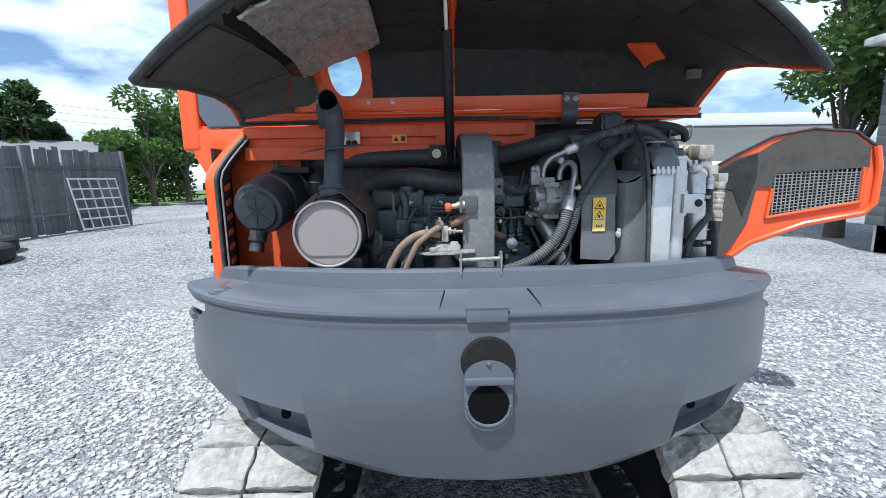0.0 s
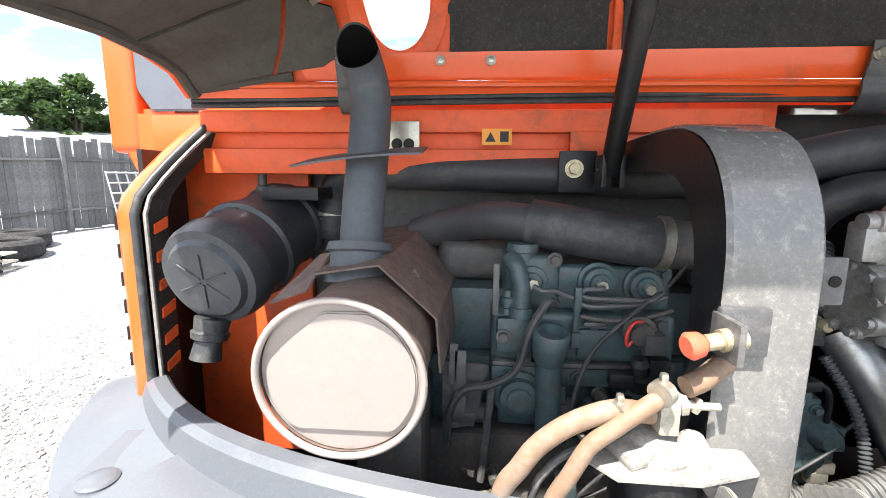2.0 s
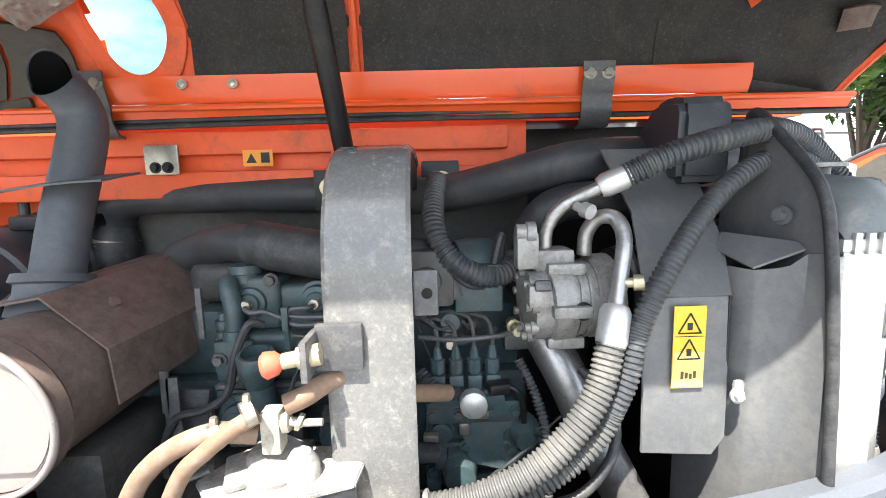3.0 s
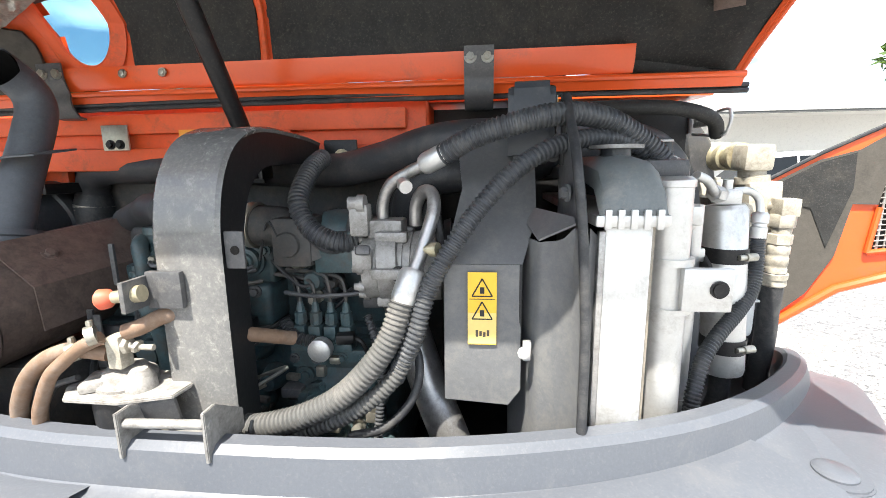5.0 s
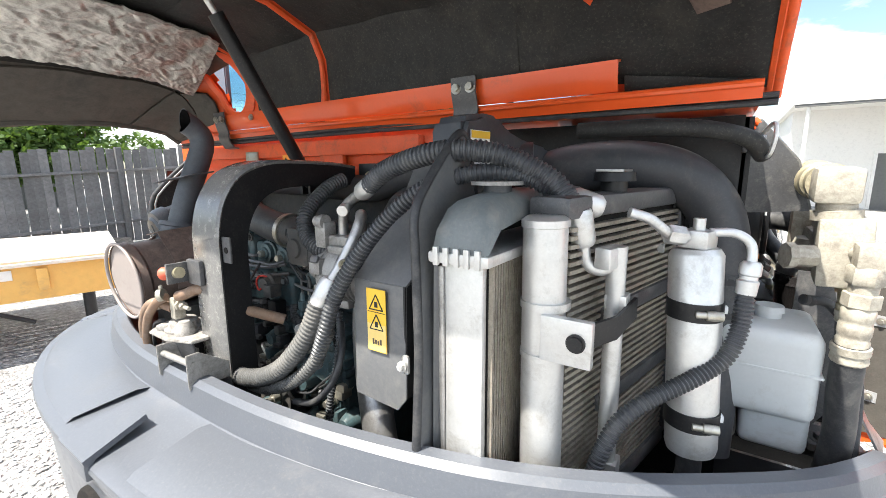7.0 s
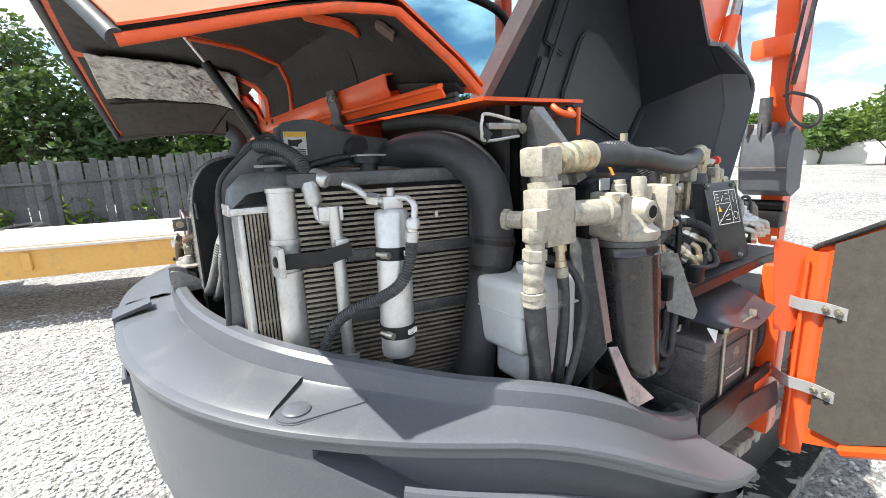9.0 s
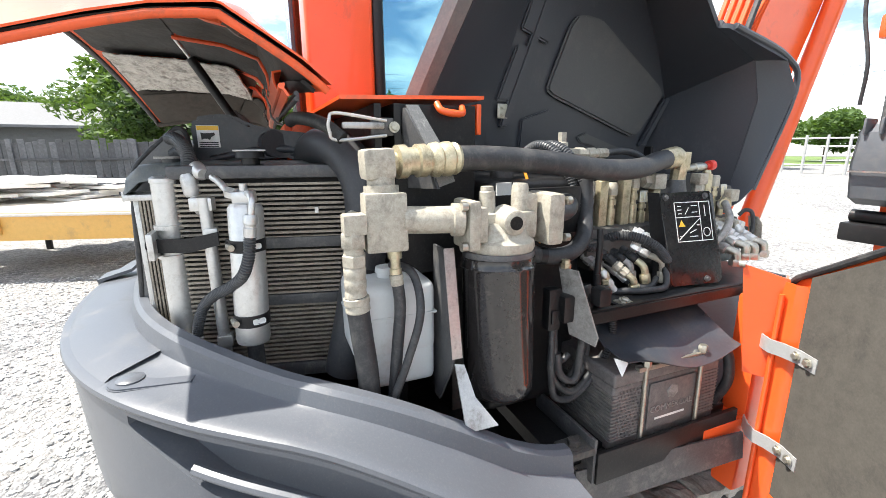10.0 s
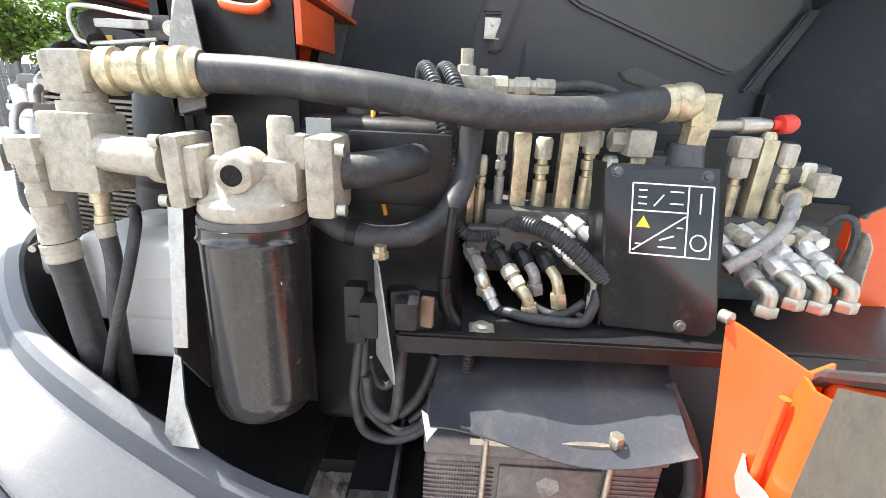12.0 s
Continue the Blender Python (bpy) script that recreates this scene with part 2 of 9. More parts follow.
RIBDUST = material("dust_covered_hose", (0.085, 0.084, 0.080), 0.6, grain=70, vary=0.25, bump=0.15, dirt=(0.22, 0.205, 0.185), dirt_amount=0.42, dirt_scale=10)
SHROUD = material("dusty_shroud_sheet", (0.128, 0.130, 0.134), 0.32, grain=140, vary=0.15, bump=0.04, dirt=(0.20, 0.195, 0.18), dirt_amount=0.42, dirt_scale=12)
# soot in the tail pipe; elsewhere the shade inside holes, as colour
BORE = material("soot_and_hole_shade", (0.006, 0.006, 0.006), 0.95, grain=60, vary=0.2, bump=0.0, gloss=0.05)
LOOM = material("ribbed_loom", (0.050, 0.053, 0.058), 0.38, grain=90, vary=0.25, bump=0.05, dirt=(0.14, 0.138, 0.13), dirt_amount=0.34, dirt_scale=18)
SIGNM = material("glossy_black_sign", (0.016, 0.016, 0.017), 0.14, grain=40, vary=0.2, bump=0.01, dirt=(0.05, 0.045, 0.04), dirt_amount=0.15, dirt_scale=12, specks=0.1)
CHALK = material("chalky_dusted_casting", (0.27, 0.255, 0.235), 0.75, grain=70, vary=0.45, bump=0.4, dirt=(0.11, 0.095, 0.08), dirt_amount=0.42, dirt_scale=26)
# label yellow with the sunlight mixed into the colour
LABEL_SUNLIT = material("sunlit_label", (0.82, 0.60, 0.20), 0.5, grain=30, vary=0.08, bump=0.02)


def leaf_material(name, color):
    m = material(name, color, 0.6, grain=3, vary=0.45, bump=0.0, dirt=[c * 0.5 for c in color], dirt_amount=0.3, dirt_scale=0.8)
    n, l = m.node_tree.nodes, m.node_tree.links
    b, out = n["Principled BSDF"], n["Material Output"]
    tr, mix = n.new("ShaderNodeBsdfTranslucent"), n.new("ShaderNodeMixShader")
    tr.inputs[0].default_value = (color[0] * 1.6, color[1] * 1.5, color[2] * 0.8, 1)
    mix.inputs[0].default_value = 0.35
    l.new(b.outputs[0], mix.inputs[1])
    l.new(tr.outputs[0], mix.inputs[2])
    l.new(mix.outputs[0], out.inputs[0])
    return m


LEAF = leaf_material("leaves", (0.075, 0.135, 0.032))
LEAF_DARK = leaf_material("dark_leaves", (0.050, 0.092, 0.030))
LEAF_LIGHT = leaf_material("light_leaves", (0.10, 0.16, 0.03))


def glass_material():
    m = bpy.data.materials.new("cab_glass")
    m.use_nodes = True
    b = m.node_tree.nodes["Principled BSDF"]
    b.inputs["Base Color"].default_value = (0.50, 0.67, 0.73, 1)
    b.inputs["Roughness"].default_value, b.inputs["Transmission Weight"].default_value, b.inputs["IOR"].default_value = 0.03, 1.0, 1.1
    return m


GLASS = glass_material()


def gravel_material():
    m = bpy.data.materials.new("limestone_gravel")
    m.use_nodes = True
    n, l = m.node_tree.nodes, m.node_tree.links
    b = n["Principled BSDF"]
    b.inputs["Roughness"].default_value = 0.95
    tc, vo, vo2, no, r1, mixa, mixb, r2, bump = (n.new("ShaderNode" + k) for k in ("TexCoord", "TexVoronoi", "TexVoronoi", "TexNoise", "ValToRGB", "MixRGB", "MixRGB", "ValToRGB", "Bump"))
    vo.inputs["Scale"].default_value, vo2.inputs["Scale"].default_value = 26, 60
    no.inputs["Scale"].default_value, no.inputs["Detail"].default_value = 0.55, 8
    for v in (vo, vo2, no):
        l.new(tc.outputs["Object"], v.inputs["Vector"])
    sep = n.new("ShaderNodeSeparateColor")
    l.new(vo.outputs["Color"], sep.inputs[0])
    e = r1.color_ramp.elements
    e[0].position, e[0].color, e[1].position, e[1].color = 0.0, (0.21, 0.21, 0.215, 1), 1.0, (0.60, 0.59, 0.575, 1)
    l.new(sep.outputs[0], r1.inputs[0])
    # colour falls off towards each cell's edge: shade between stones, painted in
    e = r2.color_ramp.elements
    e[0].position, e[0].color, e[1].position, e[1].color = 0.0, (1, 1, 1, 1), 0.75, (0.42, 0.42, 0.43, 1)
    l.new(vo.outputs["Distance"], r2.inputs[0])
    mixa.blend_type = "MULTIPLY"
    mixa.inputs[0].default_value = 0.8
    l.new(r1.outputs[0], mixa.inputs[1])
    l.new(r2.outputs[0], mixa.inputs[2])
    r3 = n.new("ShaderNodeValToRGB")
    r3.color_ramp.elements[0].position, r3.color_ramp.elements[1].position = 0.42, 0.66
    l.new(no.outputs["Fac"], r3.inputs[0])
    sc = n.new("ShaderNodeMath")
    sc.operation, sc.inputs[1].default_value = "MULTIPLY", 0.55
    l.new(r3.outputs[0], sc.inputs[0])
    l.new(sc.outputs[0], mixb.inputs[0])
    l.new(mixa.outputs[0], mixb.inputs[1])
    mixb.inputs[2].default_value = (0.46, 0.435, 0.39, 1)
    l.new(mixb.outputs[0], b.inputs["Base Color"])
    add = n.new("ShaderNodeMath")
    add.operation = "ADD"
    l.new(vo.outputs["Distance"], add.inputs[0])
    l.new(vo2.outputs["Distance"], add.inputs[1])
    bump.invert = True
    bump.inputs["Strength"].default_value, bump.inputs["Distance"].default_value = 0.9, 0.02
    l.new(add.outputs[0], bump.inputs["Height"])
    l.new(bump.outputs[0], b.inputs["Normal"])
    return m


GRAVEL = gravel_material()
STONE = material("stones", (0.50, 0.495, 0.485), 0.95, grain=60, vary=0.2, bump=0.3, gloss=0.1)


def vary_stones(m):
    """Each chip its own shade of grey."""
    n, l = m.node_tree.nodes, m.node_tree.links
    geo, ramp, mix = n.new("ShaderNodeNewGeometry"), n.new("ShaderNodeMapRange"), n.new("ShaderNodeMixRGB")
    ramp.inputs[3].default_value, ramp.inputs[4].default_value = 0.45, 1.35
    mix.blend_type, mix.inputs[0].default_value = "MULTIPLY", 1.0
    l.new(geo.outputs["Random Per Island"], ramp.inputs[0])
    old = n["Principled BSDF"].inputs["Base Color"].links[0].from_socket
    l.new(old, mix.inputs[1])
    l.new(ramp.outputs[0], mix.inputs[2])
    l.new(mix.outputs[0], n["Principled BSDF"].inputs["Base Color"])


vary_stones(STONE)

# ---- mesh tools ----
AT = {}


def thing(name, at, label, category, group="", kind=""):
    """An Empty at a thing's base, under which its parts hang."""
    ob = new(name)
    ob.location = at
    ob.empty_display_size = 0.05
    AT[ob] = Vector(at)
    return tagged(ob, label, category, group, kind)


def link_mesh(name, bm, mat, origin, smooth):
    me = bpy.data.meshes.new(name)
    bmesh.ops.translate(bm, verts=bm.verts, vec=-origin)
    bmesh.ops.recalc_face_normals(bm, faces=bm.faces)
    bm.to_mesh(me)
    bm.free()
    me.materials.append(mat)
    if smooth:
        for p in me.polygons:
            p.use_smooth = True
        me.set_sharp_from_angle(angle=radians(smooth))
    return new(name, me)


def part(name, bm, mat, parent, label="", smooth=40):
    """One mesh under a thing or a part; coordinates are the world's."""
    o = AT[parent]
    ob = link_mesh(name, bm, mat, o, smooth)
    ob.parent = parent
    AT[ob] = o
    return tagged(ob, label)


def single(name, bm, mat, label, category, group="", kind="", smooth=40):
    """A thing of one mesh, with its origin at the middle of its base."""
    vs = [v.co for v in bm.verts]
    o = Vector(((min(v.x for v in vs) + max(v.x for v in vs)) / 2, (min(v.y for v in vs) + max(v.y for v in vs)) / 2, min(v.z for v in vs)))
    ob = link_mesh(name, bm, mat, o, smooth)
    ob.location = o
    AT[ob] = o
    return tagged(ob, label, category, group, kind)


def join(*bms):
    out = bms[0]
    for b in bms[1:]:
        me = bpy.data.meshes.new("tmp")
        b.to_mesh(me)
        b.free()
        out.from_mesh(me)
        bpy.data.meshes.remove(me)
    return out


def box(x0, x1, y0, y1, z0, z1, bevel=0.0, segs=2):
    bm = bmesh.new()
    bmesh.ops.create_cube(bm, size=1)
    bmesh.ops.scale(bm, vec=(abs(x1 - x0), abs(y1 - y0), abs(z1 - z0)), verts=bm.verts)
    bmesh.ops.translate(bm, vec=((x0 + x1) / 2, (y0 + y1) / 2, (z0 + z1) / 2), verts=bm.verts)
    if bevel:
        bmesh.ops.bevel(bm, geom=bm.edges[:], offset=bevel, segments=segs, affect="EDGES", profile=0.6)
    return bm


def obox(c, size, direction=(0, 1, 0), up=(0, 0, 1), bevel=0.004):
    """A bevelled block round c; size along its across, direction and up axes."""
    bm = box(-size[0] / 2, size[0] / 2, -size[1] / 2, size[1] / 2, -size[2] / 2, size[2] / 2, bevel)
    d = Vector(direction).normalized()
    a = d.cross(Vector(up)).normalized()
    u = a.cross(d)
    m = Matrix((a, d, u)).transposed().to_4x4()
    m.translation = Vector(c)
    bm.transform(m)
    return bm


def spline(points, n=8):
    """A smooth line through the points."""
    p = [Vector(q) for q in points]
    if len(p) < 3:
        return p
    p = [2 * p[0] - p[1], *p, 2 * p[-1] - p[-2]]
    out = []
    for i in range(1, len(p) - 2):
        a, b, c, d = p[i - 1:i + 3]
        for k in range(n):
            t = k / n
            out.append(0.5 * (2 * b + (c - a) * t + (2 * a - 5 * b + 4 * c - d) * t * t + (3 * b - a - 3 * c + d) * t ** 3))
    out.append(p[-2])
    return out


def sweep(line, radii, segs=14, caps=True):
    """A tube along a line, with a radius for each of its points."""
    bm = bmesh.new()
    rings, side = [], None
    for i, q in enumerate(line):
        d = (line[min(i + 1, len(line) - 1)] - line[max(i - 1, 0)]).normalized()
        if side is None:
            side = d.orthogonal().normalized()
        side = (side - d * side.dot(d)).normalized()
        other = d.cross(side)
        rings.append([bm.verts.new(q + (side * math.cos(a) + other * math.sin(a)) * radii[i]) for a in (2 * math.pi * k / segs for k in range(segs))])
    for a, b in zip(rings, rings[1:]):
        for k in range(segs):
            bm.faces.new((a[k], a[(k + 1) % segs], b[(k + 1) % segs], b[k]))
    if caps:
        bm.faces.new(rings[0][::-1])
        bm.faces.new(rings[-1])
    return bm


def tube(points, r, segs=14, n=8):
    line = spline(points, n)
    return sweep(line, [r] * len(line), segs)


def straight(a, b, r, segs=16, r2=None):
    a, b = Vector(a), Vector(b)
    return sweep([a, b], [r, r2 or r], segs)


def resample(line, step):
    out, left = [line[0]], step
    for a, b in zip(line, line[1:]):
        d = (b - a).length
        while left <= d:
            out.append(a + (b - a) * (left / d))
            left += step
        left -= d
    return out


def corrugated(points, r, pitch=0.007, deep=0.0022, segs=12):
    """A ribbed loom: rings of two radii in turn."""
    line = resample(spline(points, 16), pitch / 4)
    wave = (0, 0, -deep, -deep)
    return sweep(line, [r + wave[i % 4] for i in range(len(line))], segs)


def lathe(a, b, profile, segs=28):
    """A turned body on the axis from a to b: (share of the way, radius) pairs."""
    a, b = Vector(a), Vector(b)
    d = (b - a).normalized()
    s = d.orthogonal().normalized()
    o = d.cross(s)
    bm = bmesh.new()
    rings = []
    for t, r in profile:
        c = a + (b - a) * t
        rings.append([bm.verts.new(c + (s * math.cos(2 * math.pi * k / segs) + o * math.sin(2 * math.pi * k / segs)) * max(r, 1e-4)) for k in range(segs)])
    for p, q in zip(rings, rings[1:]):
        for k in range(segs):
            bm.faces.new((p[k], p[(k + 1) % segs], q[(k + 1) % segs], q[k]))
    bm.faces.new(rings[0][::-1])
    bm.faces.new(rings[-1])
    return bm


def hexnut(a, b, r):
    return lathe(a, b, [(0, r * 0.92), (0.08, r), (0.92, r), (1, r * 0.92)], 6)


def bolt(c, d, r=0.007, h=0.006):
    c, d = Vector(c), Vector(d).normalized()
    return join(lathe(c - d * 0.001, c + d * 0.002, [(0, r * 1.5), (1, r * 1.5)], 16), hexnut(c + d * 0.002, c + d * (0.002 + h), r))


def plate(points, thick, push=None, bevel=0.0):
    """A sheet with the outline given, thickened along its normal (or push)."""
    bm = bmesh.new()
    vs = [bm.verts.new(p) for p in points]
    f = bm.faces.new(vs)
    bm.normal_update()
    d = Vector(push).normalized() if push else f.normal.copy()
    r = bmesh.ops.extrude_face_region(bm, geom=[f])
    bmesh.ops.translate(bm, verts=[v for v in r["geom"] if isinstance(v, bmesh.types.BMVert)], vec=d * thick)
    if bevel:
        bmesh.ops.bevel(bm, geom=bm.edges[:], offset=bevel, segments=2, affect="EDGES")
    return bm


def sheet(rows, thick=0.0):
    """A grid of points as a skin; thick gives it a second side along its normals."""
    bm = bmesh.new()
    g = [[bm.verts.new(p) for p in row] for row in rows]
    for a, b in zip(g, g[1:]):
        for k in range(len(a) - 1):
            bm.faces.new((a[k], a[k + 1], b[k + 1], b[k]))
    if thick:
        bm.normal_update()
        bmesh.ops.solidify(bm, geom=bm.faces[:], thickness=thick)
    return bm


def lerp(a, b, t):
    return a + (b - a) * t


def table(pairs, t):
    """Straight-line look-up in (t, value) pairs."""
    for (a, u), (b, v) in zip(pairs, pairs[1:]):
        if t <= b:
            return lerp(u, v, (t - a) / (b - a))
    return pairs[-1][1]


def fitting(name, points, parent, r, mat=None, label=""):
    """A crimped hose end along two points: swivel nut, collar, hexagon and ringed sleeve."""
    a, b = Vector(points[0]), Vector(points[1])
    at = a.lerp
    bm = join(hexnut(a, at(b, 0.22), r * 1.22), lathe(at(b, 0.22), at(b, 0.34), [(0, r * 0.92), (1, r * 0.92)], 18), hexnut(at(b, 0.32), at(b, 0.50), r * 1.18), lathe(at(b, 0.50), b, [(0, r * 0.95), (0.06, r * 1.06), (0.28, r * 1.06), (0.32, r), (0.40, r), (0.44, r * 1.06), (0.66, r * 1.06), (0.70, r), (0.78, r), (0.82, r * 1.07), (0.97, r * 1.05), (1, r * 0.9)], 20))
    return part(name, bm, mat or ZINC, parent, label)


# ---- ground ----
def ground_z(x, y):
    """The yard: level round the machine, rising gently towards the far fence corner."""
    t = min(1.0, max(0.0, ((-0.62 * x + 0.78 * y) - 5.5) / 8.0))
    return 0.5 * t * t * (3 - 2 * t)


def build_ground():
    xs = [-400, -160, -80, -50] + [-34 + 1.0 * i for i in range(69)] + [50, 80, 160, 400]
    bm = sheet([[(x, y, ground_z(x, y)) for x in xs] for y in xs])
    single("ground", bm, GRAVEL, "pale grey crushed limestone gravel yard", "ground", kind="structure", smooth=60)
    rng = random.Random(4)
    shapes = []
    for k in range(5):
        b = bmesh.new()
        bmesh.ops.create_icosphere(b, subdivisions=1, radius=1)
        shapes.append(([v.co * rng.uniform(0.7, 1.15) for v in b.verts], [[v.index for v in f.verts] for f in b.faces]))
        b.free()
    verts, faces = [], []
    spots = [(rng.uniform(-3.6, -0.6), rng.uniform(0.6, 5.5)) for _ in range(22000)] + [(rng.uniform(1.5, 4.8), rng.uniform(0.6, 5.0)) for _ in range(11000)]
    spots += [(rng.uniform(-5, 0.2), rng.uniform(-2.5, 1.2)) for _ in range(9000)]
    for x, y in spots:
        vs, fs = shapes[rng.randrange(5)]
        s, a = 0.007 + 0.017 * rng.random() ** 2.2, rng.uniform(0, 6.28)
        c, d = math.cos(a) * s, math.sin(a) * s
        o = len(verts)
        z = ground_z(x, y) + s * 0.25
        verts += [(x + v.x * c - v.y * d, y + v.x * d + v.y * c, z + v.z * s * 0.62) for v in vs]
        faces += [[i + o for i in f] for f in fs]
    me = bpy.data.meshes.new("loose_gravel")
    me.from_pydata(verts, [], faces)
    me.materials.append(STONE)
    tagged(new("loose_gravel", me), "loose pale limestone chips lying on the yard", "gravel", kind="stuff")


build_ground()

# ---- counterweight ----
CX, CY = 0.37, 2.40


def plan(a, out=0.0, half=1.17, deep=1.137, power=2.5):
    """The counterweight's plan: a from -90 to 90 degrees, 0 at the rear middle."""
    s, c = math.sin(radians(a)), math.cos(radians(a))
    return (CX + math.copysign(abs(s) ** (2 / power), s) * (half + out), CY - abs(c) ** (2 / power) * (deep + out))


RIM = [(0, 1.246), (30, 1.243), (40, 1.240), (48, 1.237), (59, 1.220), (65, 1.210), (70, 1.198), (75, 1.160), (81, 1.092), (85, 1.035), (90, 0.95)]


def soft(pairs, e):
    """The table's value, evened out over a few degrees."""
    return sum(table(pairs, min(90, abs(e + k))) for k in (-5, -3, -1, 1, 3, 5)) / 6


def lip_out(e):
    return soft([(0, 0.0), (56, 0.0), (64, 0.006), (70, 0.024), (76, 0.055), (82, 0.08), (90, 0.09)], e)


def body_out(e):
    return soft([(0, -0.030), (30, -0.022), (45, -0.008), (58, 0.0), (64, 0.006), (70, 0.022), (76, 0.046), (84, 0.064), (90, 0.068)], e)


def build_counterweight():
    cw = thing("counterweight", (CX, CY - 0.6, 0.72), "scuffed charcoal grey cast counterweight with a rounded rear", "counterweight")
    angles = sorted([-90 + 1.25 * i for i in range(145)] + [g * q for g in (-1, 1) for q in (22.4, 22.6, 35.9, 36.1, 44.9, 45.1)])
    rows = []
    for a in angles:
        e = abs(a)
        top = soft(RIM, e)
        low = table([(0, 0.720), (10, 0.732), (22, 0.772), (35, 0.815), (50, 0.855), (70, 0.865), (90, 0.87)], e)
        mid = table([(0, 0.955), (22, 0.935), (36, 0.945), (60, 0.945), (80, 0.92), (90, 0.91)], e)
        over, bo = lip_out(e), body_out(e)
        bu = over - 0.010
        # scooped lamp pockets low at the corners, long slots under the rim at the sides
        deep = 0.070 * table([(0, 1), (22.5, 1), (36, 0.45), (90, 0.45)], e) if 22.5 < e < 36 else 0.0
        cut = 0.055 if e > 45 else 0.0
        tall = 0.012 + 0.105 * table([(0, 0), (45, 0), (56, 0.85), (66, 1.0), (80, 0.9), (90, 0.7)], e)
        lip = soft([(0, 0.078), (35, 0.072), (47, 0.062), (56, 0.054), (64, 0.050), (72, 0.054), (80, 0.068), (90, 0.07)], e)
        wide = soft([(0, 0.167), (20, 0.164), (32, 0.146), (47, 0.130), (54, 0.122), (60, 0.104), (66, 0.084), (72, 0.068), (80, 0.058), (90, 0.052)], e)
        z1, z2 = top - 0.034, top - 0.040 - tall
        b2 = lerp(bu, bo, min(1.0, (top - z2) / (top - mid)))
        ring = [(-wide - 0.03, low), (-wide - 0.03, top + lip - 0.008), (-wide - 0.024, top + lip), (-wide - 0.004, top + lip), (-wide + 0.006, top + lip - 0.008), (-wide + 0.014, top + lip * 0.30), (-wide + 0.022, top + lip * 0.22), (over - 0.030, top + 0.006), (over - 0.010, top + 0.004), (over - 0.002, top),
                (over, top - 0.008), (over - 0.003, top - 0.016), (bu, top - 0.022), (bu, z1), (bu - cut, z1 - 0.005), (b2 - cut, z2 + 0.005), (b2, z2), (lerp(b2, bo, 0.6), lerp(z2, mid, 0.6)), (bo, mid), (bo - 0.008 - deep, mid - 0.018), (bo - 0.030 - deep, low + 0.036), (bo - 0.036, low + 0.028), (bo - 0.052, low + 0.004), (bo - 0.060, low), (-wide - 0.03, low)]
        rows.append([(*plan(a, o), z) for o, z in ring])
    body = sheet(rows)
    for end in (rows[0], rows[-1]):
        body.faces.new([body.verts.new(p) for p in end[:-1]])
    bmesh.ops.remove_doubles(body, verts=body.verts, dist=0.0005)
    part("body", body, CHARCOAL, cw, smooth=35)
    y0, yf, xm = CY - 1.137, CY - 1.118, 0.342
    part("notch", plate([(0.392, y0 - 0.003, 1.2500), (0.372, y0 + 0.095, 1.2745), (0.300, y0 + 0.095, 1.2745), (0.284, y0 - 0.003, 1.2500)], 0.010, (0, -0.2, 1)), CHARCOAL, cw)
    part("notch_lip", box(0.286, 0.390, y0 - 0.004, y0 + 0.012, 1.222, 1.254, 0.004), CHARCOAL, cw)
    # raised strips either side of the notch
    for a0, a1 in ((-40, -4.5), (3.0, 40)):
        strip = []
        for i in range(17):
            a = lerp(a0, a1, i / 16)
            strip.append([(*plan(a, -0.150 + 0.002 * math.sin(i)), soft(RIM, abs(a)) + 0.022), (*plan(a, -0.128), soft(RIM, abs(a)) + 0.026), (*plan(a, -0.030), soft(RIM, abs(a)) + 0.012), (*plan(a, -0.016), soft(RIM, abs(a)) + 0.003)])
        part("raised_strip", sheet(strip), CHARCOAL, cw, smooth=25)
    # tow eye: a shallow round dish above, a bore in a boss below
    part("tow_boss", plate([(xm + 0.063 * math.cos(g), yf - 0.012, 0.987 + 0.063 * math.sin(g) + (0.085 if 0 <= g <= math.pi + 0.01 else 0)) for g in [2 * math.pi * k / 40 for k in range(40)]], 0.03, (0, 1, 0)), CHARCOAL, cw)
    # dark disc on the face: the dish's shade is painted, not cut
    part("upper_dish", lathe((xm, yf - 0.014, 1.110), (xm, yf + 0.004, 1.110), [(0, 0.066), (0.2, 0.069), (1, 0.071)], 44), GAP_SHADE, cw, "round recess coloured dark for its shade")
    part("dish_floor", plate([(xm + 0.062 * math.cos(g), yf - 0.019, 1.076 + 0.044 * math.sin(g)) for g in [math.pi * k / 20 for k in range(21)]], 0.006, (0, 1, 0)), CHARCOAL, cw)
    part("dish_stud", lathe((xm, yf - 0.013, 1.112), (xm, yf - 0.026, 1.112), [(0, 0.008), (0.6, 0.007), (1, 0.003)], 12), CHARCOAL, cw)
    part("shelf", box(xm - 0.063, xm + 0.063, yf - 0.030, yf - 0.006, 1.058, 1.076, 0.004), CHARCOAL, cw, "worn bright shelf edge")
    # bore is a closed black disc, its depth shaded by colour
    part("tow_bore", lathe((xm, yf - 0.0145, 0.998), (xm, yf - 0.010, 0.998), [(0, 0.054), (1, 0.054)], 40), BORE, cw, "black disc painted as the bore's shade")
    part("bore_lip", sweep([Vector((xm + 0.056 * math.cos(g), yf - 0.014, 0.996 + 0.056 * math.sin(g))) for g in [math.pi + math.pi * k / 20 for k in range(21)]], [0.0045] * 21, 8), CHARCOAL, cw, "worn lower lip of the bore")
